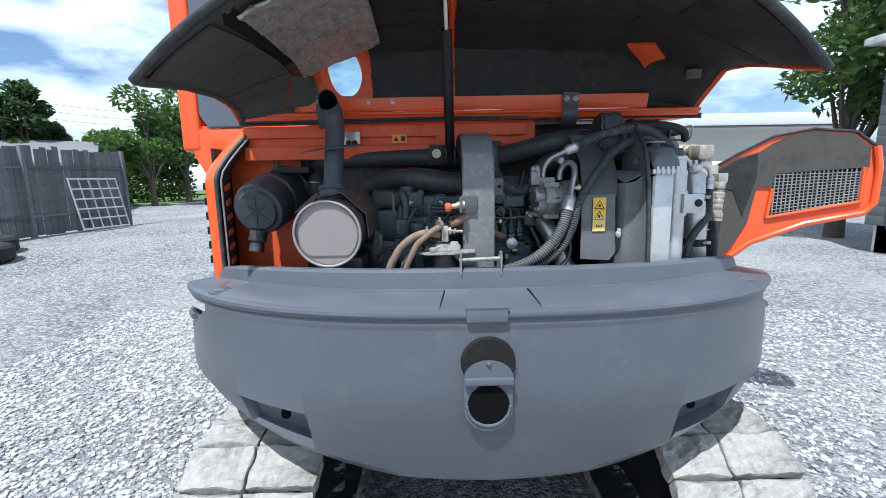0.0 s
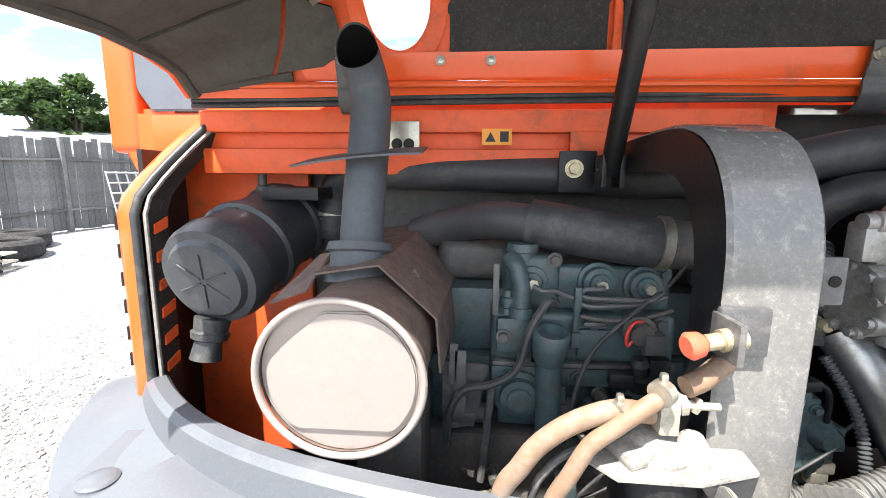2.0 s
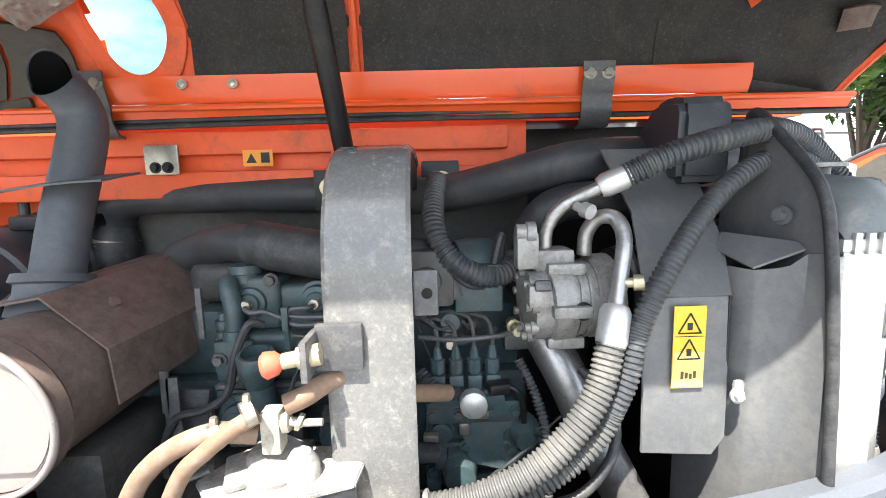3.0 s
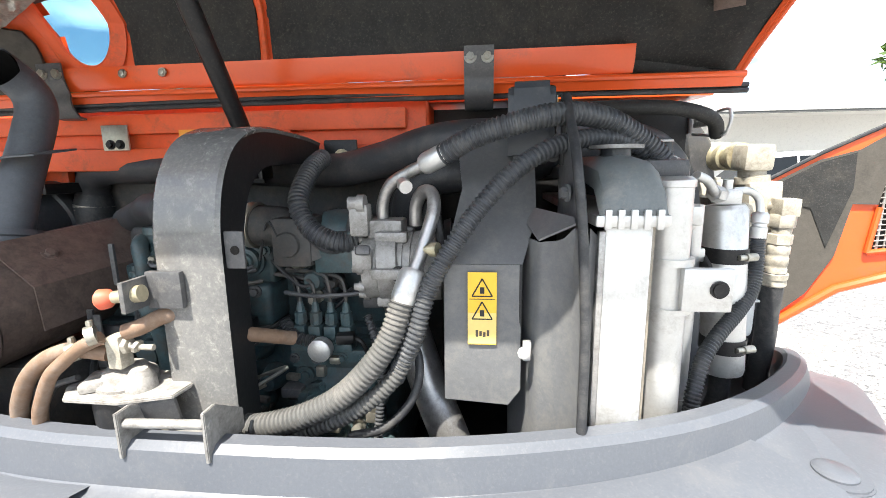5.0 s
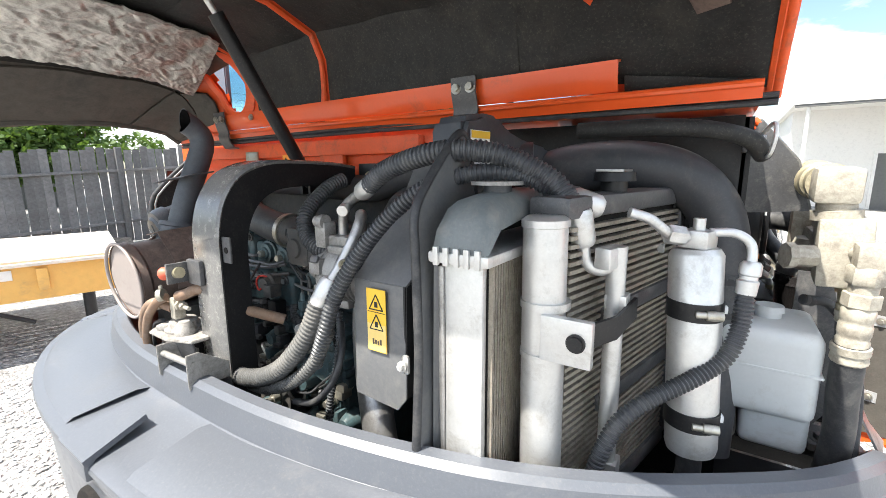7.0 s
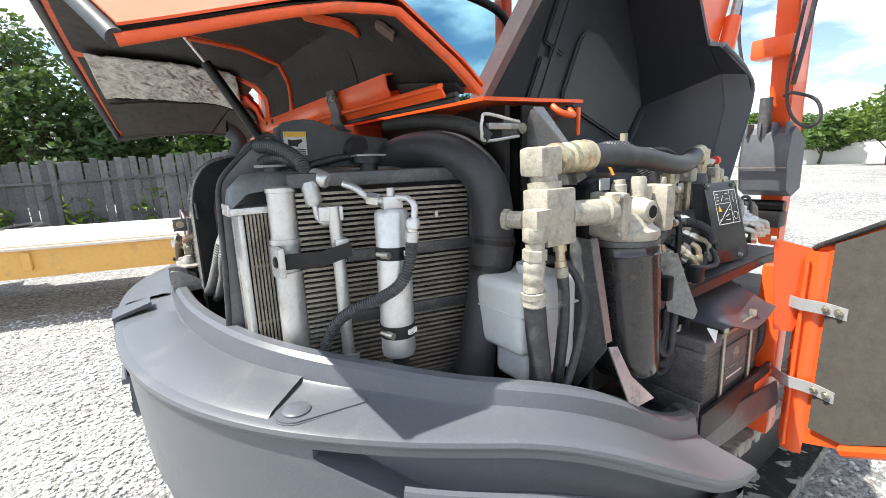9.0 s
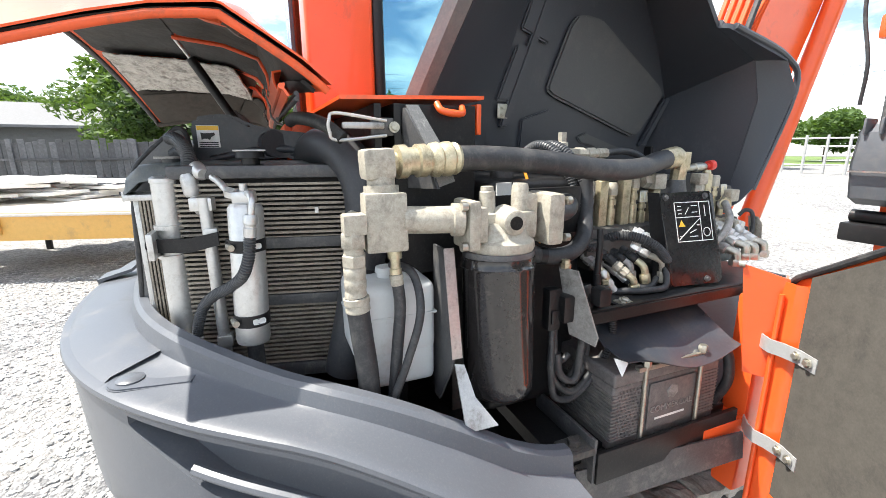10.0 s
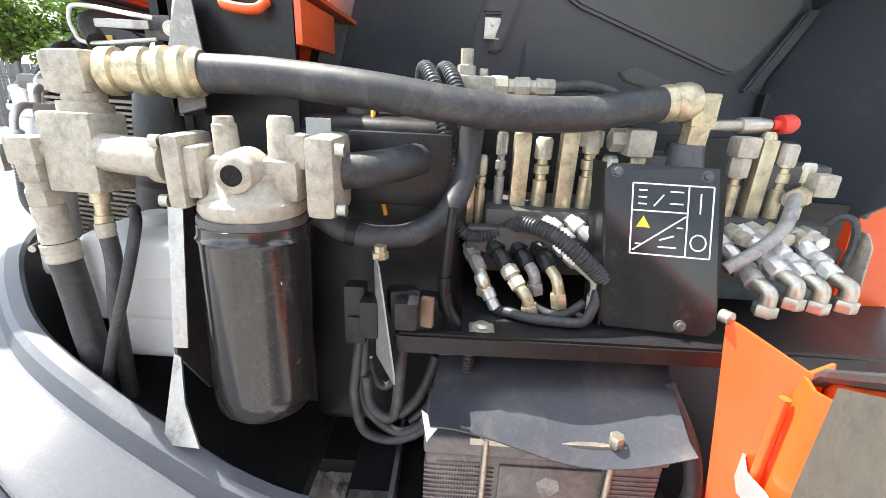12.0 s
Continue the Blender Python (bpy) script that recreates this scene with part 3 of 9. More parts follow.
    for sgn in (-1, 1):
        px, py = CX + sgn * 0.818, 1.543
        tx, ty = CX + sgn * 0.845, 1.665
        d = Vector((tx - px, ty - py, 0)).normalized()
        n = Vector((-d.y, d.x, 0))
        pad = [Vector((px, py, 1.222)) + (d * math.cos(g) + n * math.sin(g)) * 0.040 for g in [math.pi / 2 + math.pi * k / 16 for k in range(17)]] + [Vector((tx, ty, 1.222)) - n * 0.030, Vector((tx, ty, 1.222)) + n * 0.030]
        part("pad", plate(pad, 0.026, (0, 0, 1), 0.003), CHARCOAL, cw)
        part("plug", lathe((px, py, 1.247), (px, py, 1.2535), [(0, 0.025), (0.6, 0.025), (0.8, 0.022), (1, 0.020)], 28), CHARCOAL, cw, "round plug")
        aa = [sgn * (31.6 + 2.5 * math.cos(g)) for g in [2 * math.pi * i / 16 for i in range(16)]]
        hole = [Vector((*plan(q, -0.082 - 0.014 * (1 - math.sin(2 * math.pi * i / 16)) / 2), 0.893 + 0.038 * math.sin(2 * math.pi * i / 16) - 0.004 * abs(q - sgn * 31.6))) for i, q in enumerate(aa)]
        # black oval on the pocket floor, painted as the hole's shade
        part("lamp_hole", plate(hole, 0.006, (hole[0] + hole[8] - 2 * Vector((CX, CY, 0.893)))), BORE, cw, "lamp hole as a black disc for its shade")
        rail = [Vector((*plan(sgn * lerp(54, 84, i / 14), body_out(lerp(54, 84, i / 14)) - 0.006), soft(RIM, lerp(54, 84, i / 14)) - 0.100 - 0.012 * math.sin(math.pi * i / 14))) for i in range(15)]
        part("slot_rib", sweep(rail, [0.011] * 15, 8), CHARCOAL, cw)


build_counterweight()


# ---- frame of the engine bay ----
def build_bay():
    f = thing("engine_bay_frame", (CX, 2.3, 0.9), "orange painted steel frame of an open engine bay", "machine frame", kind="structure")
    part("bay_floor", plate([(*plan(a, -0.12), 0.93) for a in range(-88, 89, 4)], 0.04, (0, 0, 1)), BLACK, f)
    part("rear_floor", box(-0.70, 1.42, 2.41, 3.0, 0.93, 0.97), BLACK, f)
    part("right_bulkhead", box(0.50, 1.185, 2.06, 2.075, 1.50, 1.79), BLACK, f, "dark upper bulkhead")
    part("bulkhead", box(-0.62, 1.15, 2.26, 2.30, 0.97, 1.66), ENGINE_DARK, f, "grimy black bulkhead")
    part("rear_lining", box(-0.33, 0.62, 2.008, 2.014, 1.0, 1.662), ENGINE_DARK, f, "grimy black lining")
    part("left_wall", box(-0.60, -0.315, 1.98, 2.0, 1.0, 1.74, 0.004), ORANGE_IN, f, "orange inner wall")
    # wall in shade: black stands in for shaded orange
    part("left_side_wall", box(-0.604, -0.592, 1.86, 2.28, 1.0, 1.70, 0.004), BLACK, f, "inner side wall coloured black for shade")
    part("hinge_beam", box(-0.50, 0.60, 1.925, 2.10, 1.665, 1.795, 0.006), ORANGE_IN, f)
    part("beam_flange", box(-0.50, 0.52, 1.905, 1.927, 1.655, 1.705, 0.005), ORANGE_IN, f)
    part("beam_lip", box(-0.50, 0.56, 1.900, 1.925, 1.735, 1.778, 0.006), ORANGE_IN, f)
    part("top_plate", plate([(-0.45, 1.93, 1.792), (1.20, 1.985, 1.795), (1.198, 2.32, 1.805), (-0.45, 2.32, 1.800)], 0.008, (0, 0, 1)), ORANGE, f)
    part("plate_end", box(1.060, 1.066, 2.116, 2.30, 1.735, 1.793, 0.002), ORANGE_IN, f)
    part("plate_rib", box(1.00, 1.196, 2.303, 2.315, 1.725, 1.795, 0.003), ORANGE, f)
    part("lift_hook", tube([(1.20, 2.20, 1.792), (1.222, 2.205, 1.775), (1.222, 2.25, 1.770), (1.20, 2.262, 1.785)], 0.008, 10), ORANGE, f)
    part("box_patch", box(0.22, 0.31, 1.898, 1.912, 1.685, 1.738, 0.004), ORANGE_IN, f)
    part("drop_plate", plate([(1.190, 2.118, 1.742), (1.208, 2.118, 1.780), (1.216, 2.120, 1.780), (1.276, 2.140, 1.705), (1.304, 2.160, 1.612), (1.190, 2.130, 1.606)], 0.006, (0, 1, 0)), ARCHM, f, "scuffed grey gusset")
    part("gusset_flange", plate([(1.208, 2.124, 1.785), (1.214, 2.150, 1.785), (1.262, 2.185, 1.700), (1.300, 2.200, 1.625), (1.304, 2.162, 1.614), (1.276, 2.142, 1.706)], 0.004, (1, 0, 0.4)), ARCHP, f, "bare worn gusset flange")
    label = part("label", box(0.056, 0.112, 1.898, 1.9005, 1.712, 1.742), AMBER, f, "small orange caution label")
    part("label_mark", plate([(0.062, 1.8975, 1.718), (0.082, 1.8975, 1.718), (0.072, 1.8975, 1.736)], 0.0006, (0, -1, 0)), INK, label)
    part("label_mark", box(0.09, 0.106, 1.8972, 1.898, 1.718, 1.737), INK, label)
    # rubber-edged left corner panel with its slots
    rows = []
    for i in range(19):
        z = lerp(1.215, 1.765, i / 18)
        k = max(0.0, (z - 1.595) / 0.17)
        dx, dy = 0.075 * k ** 1.3, 0.145 * k ** 1.15
        rows.append([(-0.622 + dx * 0.6, 2.04, z), (-0.620 + dx * 0.7, 1.92 + dy * 0.6, z), (-0.614 + dx, 1.830 + dy, z), (-0.602 + dx, 1.797 + dy, z), (-0.585 + dx, 1.784 + dy, z), (-0.558 + dx, 1.782 + dy, z)])
    panel = part("corner_panel", sheet(rows, 0.006), ORANGE, f)
    edge = [Vector(r[-1]) + Vector((0.004, -0.002, 0)) for r in rows]
    part("edge_seal", sweep(edge, [0.008] * len(edge), 10), RUBBER, panel, "black rubber edge seal")
    edge = [p + Vector((0.014, 0.008, 0)) for p in edge]
    part("seal_lip", sweep(edge, [0.004] * len(edge), 8), CAST, panel, "pale worn seal lip")
    inner = [Vector(r[-1]) + Vector((0.016, 0.012, 0)) for r in rows[:-1]]
    # flange takes a dark foam colour in place of its shadow
    part("inner_flange", sheet([[p, p + Vector((0.006, 0.045, 0)), p + Vector((-0.03, 0.09, 0))] for p in inner], 0.004), FOAM, panel, "inner flange coloured dark for shade")
    for i in range(6):
        z = 1.285 + i * 0.053
        # slots are plates on the skin, coloured like the shade within
        part("vent_slot", plate([(-0.6225, 1.862, z), (-0.6085, 1.806, z), (-0.6085, 1.806, z + 0.026), (-0.6225, 1.862, z + 0.026)], 0.006, (-1, -0.25, 0)), GAP_SHADE, panel, "vent slot as a plate coloured for its shade", smooth=0)
        part("louvre", plate([(-0.5375, 1.800, z - 0.006), (-0.5345, 1.830, z + 0.004), (-0.5345, 1.832, z + 0.024), (-0.5375, 1.802, z + 0.012)], 0.004, (1, -0.1, 0)), ORANGE_IN, panel, "orange louvre edge", smooth=0)
    part("side_skirt_right", box(1.40, 1.47, 2.86, 3.04, 0.86, 0.95, 0.006), ORANGE, f)
    part("side_skirt_left", box(-0.80, -0.70, 2.3, 4.3, 0.86, 1.3, 0.02), ORANGE, f)
    part("deck", box(-0.7, 1.38, 3.0, 4.3, 0.80, 0.95, 0.01), BLACK, f)
    return f


build_bay()


def build_hinge_bracket(x, low):
    b = thing("hinge_bracket", (x, 1.88, 1.76), "grey steel hood hinge strap with two bolts", "hinge", "hood hinge straps")
    rows = []
    for y, z in ((1.850, 1.876), (1.852, 1.846), (1.858, 1.826), (1.862, 1.815), (1.860, 1.805), (1.862, 1.790), (1.876, 1.772), (1.89, low)):
        rows.append([(x - 0.028, y, z), (x + 0.028, y, z)])
    part("strap", sheet(rows, 0.004), ARCHM, b, "bare grey strap")
    for dx in (-0.016, 0.016):
        part("bolt", bolt((x + dx, 1.849, 1.856), (0, -1, 0.1), 0.008), STEEL, b)


build_hinge_bracket(0.712, 1.768)
build_hinge_bracket(-0.178, 1.770)
tag = thing("tag_bracket", (-0.09, 1.90, 1.70), "pale bolted bracket on the orange beam", "bracket")
part("tag_plate", box(-0.125, -0.062, 1.893, 1.898, 1.700, 1.755, 0.002), STEEL, tag)
for dx in (-0.105, -0.082):
    part("bolt", bolt((dx, 1.893, 1.713), (0, -1, 0)), BLACK, tag)
rod = thing("hinge_rod", (0.36, 1.885, 1.80), "thin black hood seal strip along the beam", "seal")
for z in (1.800, 1.790):
    part("strip", tube([(-0.50, 1.886, z - 0.008), (0.35, 1.882, z), (1.22, 1.90, z)], 0.005, 8), RUBBER, rod)


# ---- rear hood, standing open ----
HOODC = [(0.0, 1.886, 1.845), (0.18, 1.880, 1.970), (0.32, 1.845, 2.038), (0.5, 1.725, 2.078), (0.75, 1.505, 2.100), (1.0, 1.235, 2.105)]
HOODL = [(0.0, 1.880, 1.800), (0.18, 1.83, 1.835), (0.32, 1.76, 1.85), (0.5, 1.66, 1.855), (0.75, 1.51, 1.848), (1.0, 1.345, 1.822)]
HOODR = [(0.0, 1.965, 1.806), (0.10, 1.915, 1.848), (0.20, 1.855, 1.886), (0.32, 1.775, 1.935), (0.5, 1.67, 1.922), (0.65, 1.581, 1.900), (0.78, 1.503, 1.876), (0.9, 1.434, 1.855), (1.0, 1.375, 1.838)]


def hood_point(s, v, off=0.0):
    w = abs(s) ** 2.3
    cy, cz = (table([(r[0], r[k]) for r in HOODC], v) for k in (1, 2))
    sy, sz = (table([(r[0], r[k]) for r in (HOODL if s < 0 else HOODR)], v) for k in (1, 2))
    mid, half = lerp(0.36, 0.35, v), table([(0, 0.86), (0.5, 0.845), (1, 0.86)] if s < 0 else [(0, 0.861), (1, 0.871)], v)
    # off: along the shell's inward side
    return Vector((mid + s * (half - off * 0.6 * abs(s) ** 6), lerp(cy, sy, w) - off * max(0.0, 1 - v * 2.2), lerp(cz, sz, w) - off * min(1.0, 0.15 + v * 2.5)))


def build_hood():
    h = thing("rear_hood", (0.36, 1.87, 1.80), "orange rear engine hood standing open, lined with worn foam", "engine hood")
    ss = [-1 + i / 24 for i in range(49)]
    vv = [i / 16 for i in range(17)]

    def in_oval(p, grow=1.0):
        return ((p.x + 0.095) / (0.062 * grow)) ** 2 + ((p.z - 1.950) / (0.083 * grow)) ** 2 < 1 and p.y > 1.75

    def holed(bm):
        """The sheet without its part over the oval sight hole."""
        bmesh.ops.delete(bm, geom=[f for f in bm.faces if in_oval(f.calc_center_median(), 1.10)], context="FACES")
        return bm
    fine_s, fine_v = [-1 + i / 60 for i in range(121)], [i / 48 for i in range(49)]
    part("shell", holed(sheet([[hood_point(s, v) + Vector((0, 0.004, 0.012)) for s in fine_s] for v in fine_v], 0.004)), ORANGE, h)
    part("inner_skin", holed(sheet([[hood_point(s, v, 0.004) for s in fine_s] for v in fine_v], 0.003)), ORANGE_IN, h)
    # foam pads between hinge rail and rim, split by the red rib
    def pad(name, quad, mat, label, off=0.014, lump=0.004, creased=False):
        """A quilted pad over four (across, along) corners of the shell."""
        a, b, c, d = (Vector((*q, 0)) for q in quad)
        n = max(3, int(((b - a).length + (c - d).length) * 14))
        m = max(3, int(((d - a).length + (c - b).length) * 12))
        if creased:
            n, m = n * 12, m * 9
        rows = []
        for j in range(m + 1):
            line = []
            for i in range(n + 1):
                q = a.lerp(b, i / n).lerp(d.lerp(c, i / n), j / m)
                w = hood_point(q.x, q.y)
                edge = min(i, n - i, j, m - j)
                fold = 0.0
                if creased:
                    warp = w + Vector((noise.noise(w * 22), noise.noise(w * 22 + Vector((9, 0, 0))), 0)) * 0.02
                    fold = 0.007 * abs(noise.noise(warp * 30)) + 0.004 * abs(noise.noise(warp * 71))
                line.append(hood_point(q.x, q.y, off - (0.005 if edge == 0 else 0.0) + lump * noise.noise(w * 9) + lump * 0.6 * noise.noise(w * 26) - fold))
            rows.append(line)
        part(name, sheet(rows, 0.008), mat, h, label)

    def field(s0, s1, v0, v1):
        return (s0, v0), (s1, v0), (s1, v1), (s0, v1)
    pad("foam_backing", field(-0.43, -0.10, 0.022, 0.985), FOAM, "dark foam backing", 0.008, 0.0)
    pad("foam_backing", field(-0.08, 0.988, 0.022, 0.985), FOAM, "dark foam backing", 0.008, 0.0)
    pad("foam_backing", field(-0.985, -0.44, 0.32, 0.985), FOAM_BROWN, "worn brown foam backing", 0.008, 0.0)
    pad("foam_pad", field(-0.425, -0.105, 0.018, 0.62), FOAM, "dark foam pad")
    pad("foam_pad", field(-0.075, 0.53, 0.018, 0.66), FOAM, "dark cracked foam pad")
    pad("foam_pad", field(0.54, 0.988, 0.030, 0.68), FOAM, "dark foam pad")
    pad("foam_pad", field(-0.36, 0.62, 0.67, 0.975), FOAM, "dark foam pad")
    pad("foam_pad", field(0.63, 0.988, 0.69, 0.975), FOAM, "dark foam pad")
    pad("foam_pad", field(0.752, 0.988, 0.004, 0.058), FOAM, "dark foam pad", 0.030)
    pad("side_pad", ((-0.985, 0.42), (-0.735, 0.38), (-0.760, 0.95), (-0.985, 0.965)), FOAM_BROWN, "worn brown side pad", 0.022)
    pad("side_pad", ((-0.985, 0.03), (-0.80, 0.05), (-0.735, 0.37), (-0.985, 0.41)), FOAM_BROWN, "worn brown side pad", 0.024)
    pad("side_pad", ((-0.79, 0.05), (-0.645, 0.05), (-0.655, 0.26), (-0.73, 0.35)), FOAM_BROWN, "worn brown side pad", 0.026)
    pad("side_pad", field(-0.985, -0.76, 0.0, 0.045), FOAM_BROWN, "worn brown side pad", 0.020)
    # the step's shadow, laid on as a dark strip
    pad("ledge_shadow_gap", ((-0.755, 0.42), (-0.690, 0.42), (-0.690, 0.95), (-0.755, 0.95)), GAP_SHADE, "strip coloured dark for the shadow beside the foil", 0.012, 0.0)
    pad("foil_pad", ((-0.690, 0.31), (-0.370, 0.46), (-0.350, 0.95), (-0.690, 0.95)), FOIL, "creased foil faced pad", 0.038, 0.006, True)
    pad("bare_patch", ((0.58, 0.45), (0.70, 0.27), (0.75, 0.38), (0.67, 0.50)), ORANGE_IN, "bare orange patch where foam is gone", 0.030, 0.0)
    pad("bare_patch", ((0.86, 0.30), (0.88, 0.24), (0.93, 0.27), (0.91, 0.33)), RUST, "small bare patch where foam is gone", 0.030, 0.0)
    for s in (-1, 1):
        rim = [hood_point(s, v, 0.004) for v in vv]
        part("side_rim", sweep(rim, [0.008] * len(rim), 10), ORANGE_IN, h)
        if s < 0:
            part("rim_lining", sweep([hood_point(-0.985, v, 0.014) for v in vv], [0.012] * len(vv), 8), FOAM_BROWN, h, "brown foam edge")
        else:
            part("side_flange", sheet([[hood_point(1.0, v, 0.002), hood_point(0.995, v, 0.009), hood_point(0.988, v, 0.008)] for v in vv if v < 0.5], 0.003), ORANGE_IN, h, "folded orange edge flange")
    rim = [hood_point(s, 1.0, 0.002) for s in ss]
    part("rim_seal", sweep(rim, [0.012] * len(rim), 10), RUBBER, h, "black rubber rim seal")
    rib = [hood_point(-0.09, v, 0.014) for v in [0.02 + 0.06 * i for i in range(12)]]
    part("rib", sweep(rib, [0.011, *([0.007] * 11)], 8), ORANGE_IN, h)
    # hinge rail
    part("hinge_rail", sheet([[(-0.50, 1.880, 1.795), (1.20, 1.885, 1.795)], [(-0.50, 1.868, 1.812), (1.20, 1.874, 1.812)], [(-0.46, 1.874, 1.822), (1.20, 1.878, 1.822)]], 0.005), ORANGE, h)
    part("rail_face", sheet([[(-0.265, 1.872, 1.823), (1.0, 1.876, 1.823)], [(-0.275, 1.858, 1.843), (1.0, 1.866, 1.846)], [(-0.275, 1.856, 1.866), (1.0, 1.864, 1.872)], [(-0.275, 1.872, 1.870), (1.0, 1.885, 1.876)]], 0.004), ORANGE, h)
    for x in (0.068, 0.72, -0.02):
        part("rail_rivet", bolt((x, 1.855 + 0.006 * x, 1.852), (0, -1, 0.1), 0.006, 0.003), STEEL, h)
    part("rail_fold", tube([(-0.5, 1.868, 1.815), (0.3, 1.866, 1.815), (1.2, 1.874, 1.815)], 0.006, 8), ORANGE, h)
    # oval sight hole with a pressed orange collar
    ring, wide = [], []
    for i in range(40):
        g = 2 * math.pi * i / 40
        for out, k in ((ring, 1.0), (wide, 1.42)):
            x, z = -0.095 + math.cos(g) * 0.060 * k, 1.950 + math.sin(g) * 0.081 * k
            sx = (x - 0.36) / 0.86
            v = min((abs(hood_point(sx, q / 200).z - z), q / 200) for q in range(90))[1]
            out.append(Vector((x, hood_point(sx, v).y - (0.012 if k == 1.0 else 0.006), z)))
    part("oval_collar", sheet([[*ring, ring[0]], [u.lerp(w, 0.35) + Vector((0, -0.004, 0)) for u, w in zip([*ring, ring[0]], [*wide, wide[0]])], [*wide, wide[0]]], 0.003), ORANGE_IN, h)
    part("oval_lip", sweep([*ring, ring[0]], [0.004] * 41, 8), ORANGE_IN, h)


build_hood()

strut = thing("gas_strut", (0.275, 1.80, 1.66), "black gas strut holding the hood up", "gas strut")
part("cylinder", straight((0.272, 1.822, 1.66), (0.258, 1.615, 2.015), 0.0165), BLACK, strut)
part("rod", straight((0.258, 1.615, 2.015), (0.25, 1.52, 2.155), 0.0065), ALU_WHITE, strut, "bright piston rod")
part("base_clevis", join(box(0.253, 0.262, 1.80, 1.845, 1.635, 1.69, 0.003), box(0.283, 0.292, 1.80, 1.845, 1.635, 1.69, 0.003), straight((0.25, 1.822, 1.665), (0.296, 1.822, 1.665), 0.006)), BLACK, strut)
sp = thing("strut_plate", (0.24, 1.86, 1.62), "black bolted mounting plate at the strut foot", "bracket")
part("mount_plate", box(0.195, 0.262, 1.862, 1.872, 1.625, 1.70, 0.003), BLACK, sp)
part("bolt", bolt((0.222, 1.862, 1.668), (0, -1, 0), 0.011, 0.008), ZINC, sp)


# ---- arch post ----
def build_arch():
    a = thing("arch_post", (0.35, 1.52, 1.05), "dusty black steel arch post bent back over the engine", "bracket post")
    line = [(1.502, 1.00), (1.502, 1.30), (1.503, 1.52), (1.506, 1.585), (1.522, 1.640), (1.555, 1.684), (1.605, 1.708), (1.67, 1.716), (1.80, 1.712), (1.865, 1.705)]
    line = [(q.x, q.y) for q in spline([(y, z, 0) for y, z in line], 4)]
    rows = [[(0.294, y, z), (0.299, y - 0.004, z + 0.003), (0.383, y - 0.004, z + 0.003), (0.388, y, z)] for y, z in line]
    part("face_strip", sheet(rows, 0.006), ARCHP, a)
    low_line = [(q.x, q.y) for q in spline([(y, z, 0) for y, z in [(1.562, 1.00), (1.562, 1.30), (1.562, 1.50), (1.563, 1.55), (1.572, 1.590), (1.592, 1.626), (1.625, 1.650), (1.67, 1.660), (1.80, 1.662), (1.865, 1.660)]], 4)]
    for x in (0.299, 0.384):
        side = []
        for i, (y, z) in enumerate(line):
            y2, z2 = low_line[i]
            side.append([(x, y + 0.003, z - 0.002), (x, y2, z2)])
        part("side_flange", sheet(side, 0.005), BLACK, a)
    t = part("tab", box(0.388, 0.415, 1.508, 1.513, 1.525, 1.575, 0.003), ARCHM, a)
    # flat dark disc: the hole's shade as colour
    part("tab_hole", lathe((0.403, 1.5075, 1.55), (0.403, 1.5065, 1.55), [(0, 0.006), (1, 0.006)], 12), GAP_SHADE, t)
    k = part("knob_bracket", join(box(0.287, 0.336, 1.488, 1.498, 1.475, 1.525, 0.003), box(0.283, 0.290, 1.45, 1.498, 1.48, 1.52, 0.002)), ARCHM, a)
    part("switch_body", lathe((0.298, 1.47, 1.502), (0.262, 1.466, 1.497), [(0, 0.011), (0.6, 0.011), (0.61, 0.008), (1, 0.008)], 16), ZINC, k, "brass switch body")
    part("knob", lathe((0.262, 1.466, 1.497), (0.243, 1.462, 1.494), [(0, 0.006), (0.3, 0.012), (0.8, 0.0135), (1, 0.010)], 18), KNOB, k, "faded red knob")
    b = part("back_plate", box(0.392, 0.462, 1.872, 1.88, 1.640, 1.712, 0.003), BLACK, a)
    part("bolt", bolt((0.43, 1.871, 1.677), (0, -1, 0), 0.011, 0.008), ZINC, b)
    foot = part("foot_plate", box(0.284, 0.396, 1.425, 1.495, 1.302, 1.308, 0.002), CAST, a, "dusty latch foot plate")
    part("foot_cheek", plate([(0.281, 1.418, 1.306), (0.281, 1.495, 1.306), (0.281, 1.495, 1.335), (0.281, 1.440, 1.366), (0.281, 1.418, 1.366)], 0.005, (1, 0, 0), 0.001), CAST, a)
    part("foot_cheek", plate([(0.394, 1.418, 1.306), (0.394, 1.495, 1.306), (0.394, 1.495, 1.335), (0.394, 1.440, 1.372), (0.394, 1.418, 1.372)], 0.005, (1, 0, 0), 0.001), CAST, a)
    part("latch_bar", straight((0.279, 1.428, 1.348), (0.401, 1.428, 1.352), 0.006, 12), CAST, a)
    for x in (0.305, 0.375):
        part("bolt", bolt((x, 1.46, 1.308), (0, 0, 1), 0.008), STEEL, foot)


build_arch()


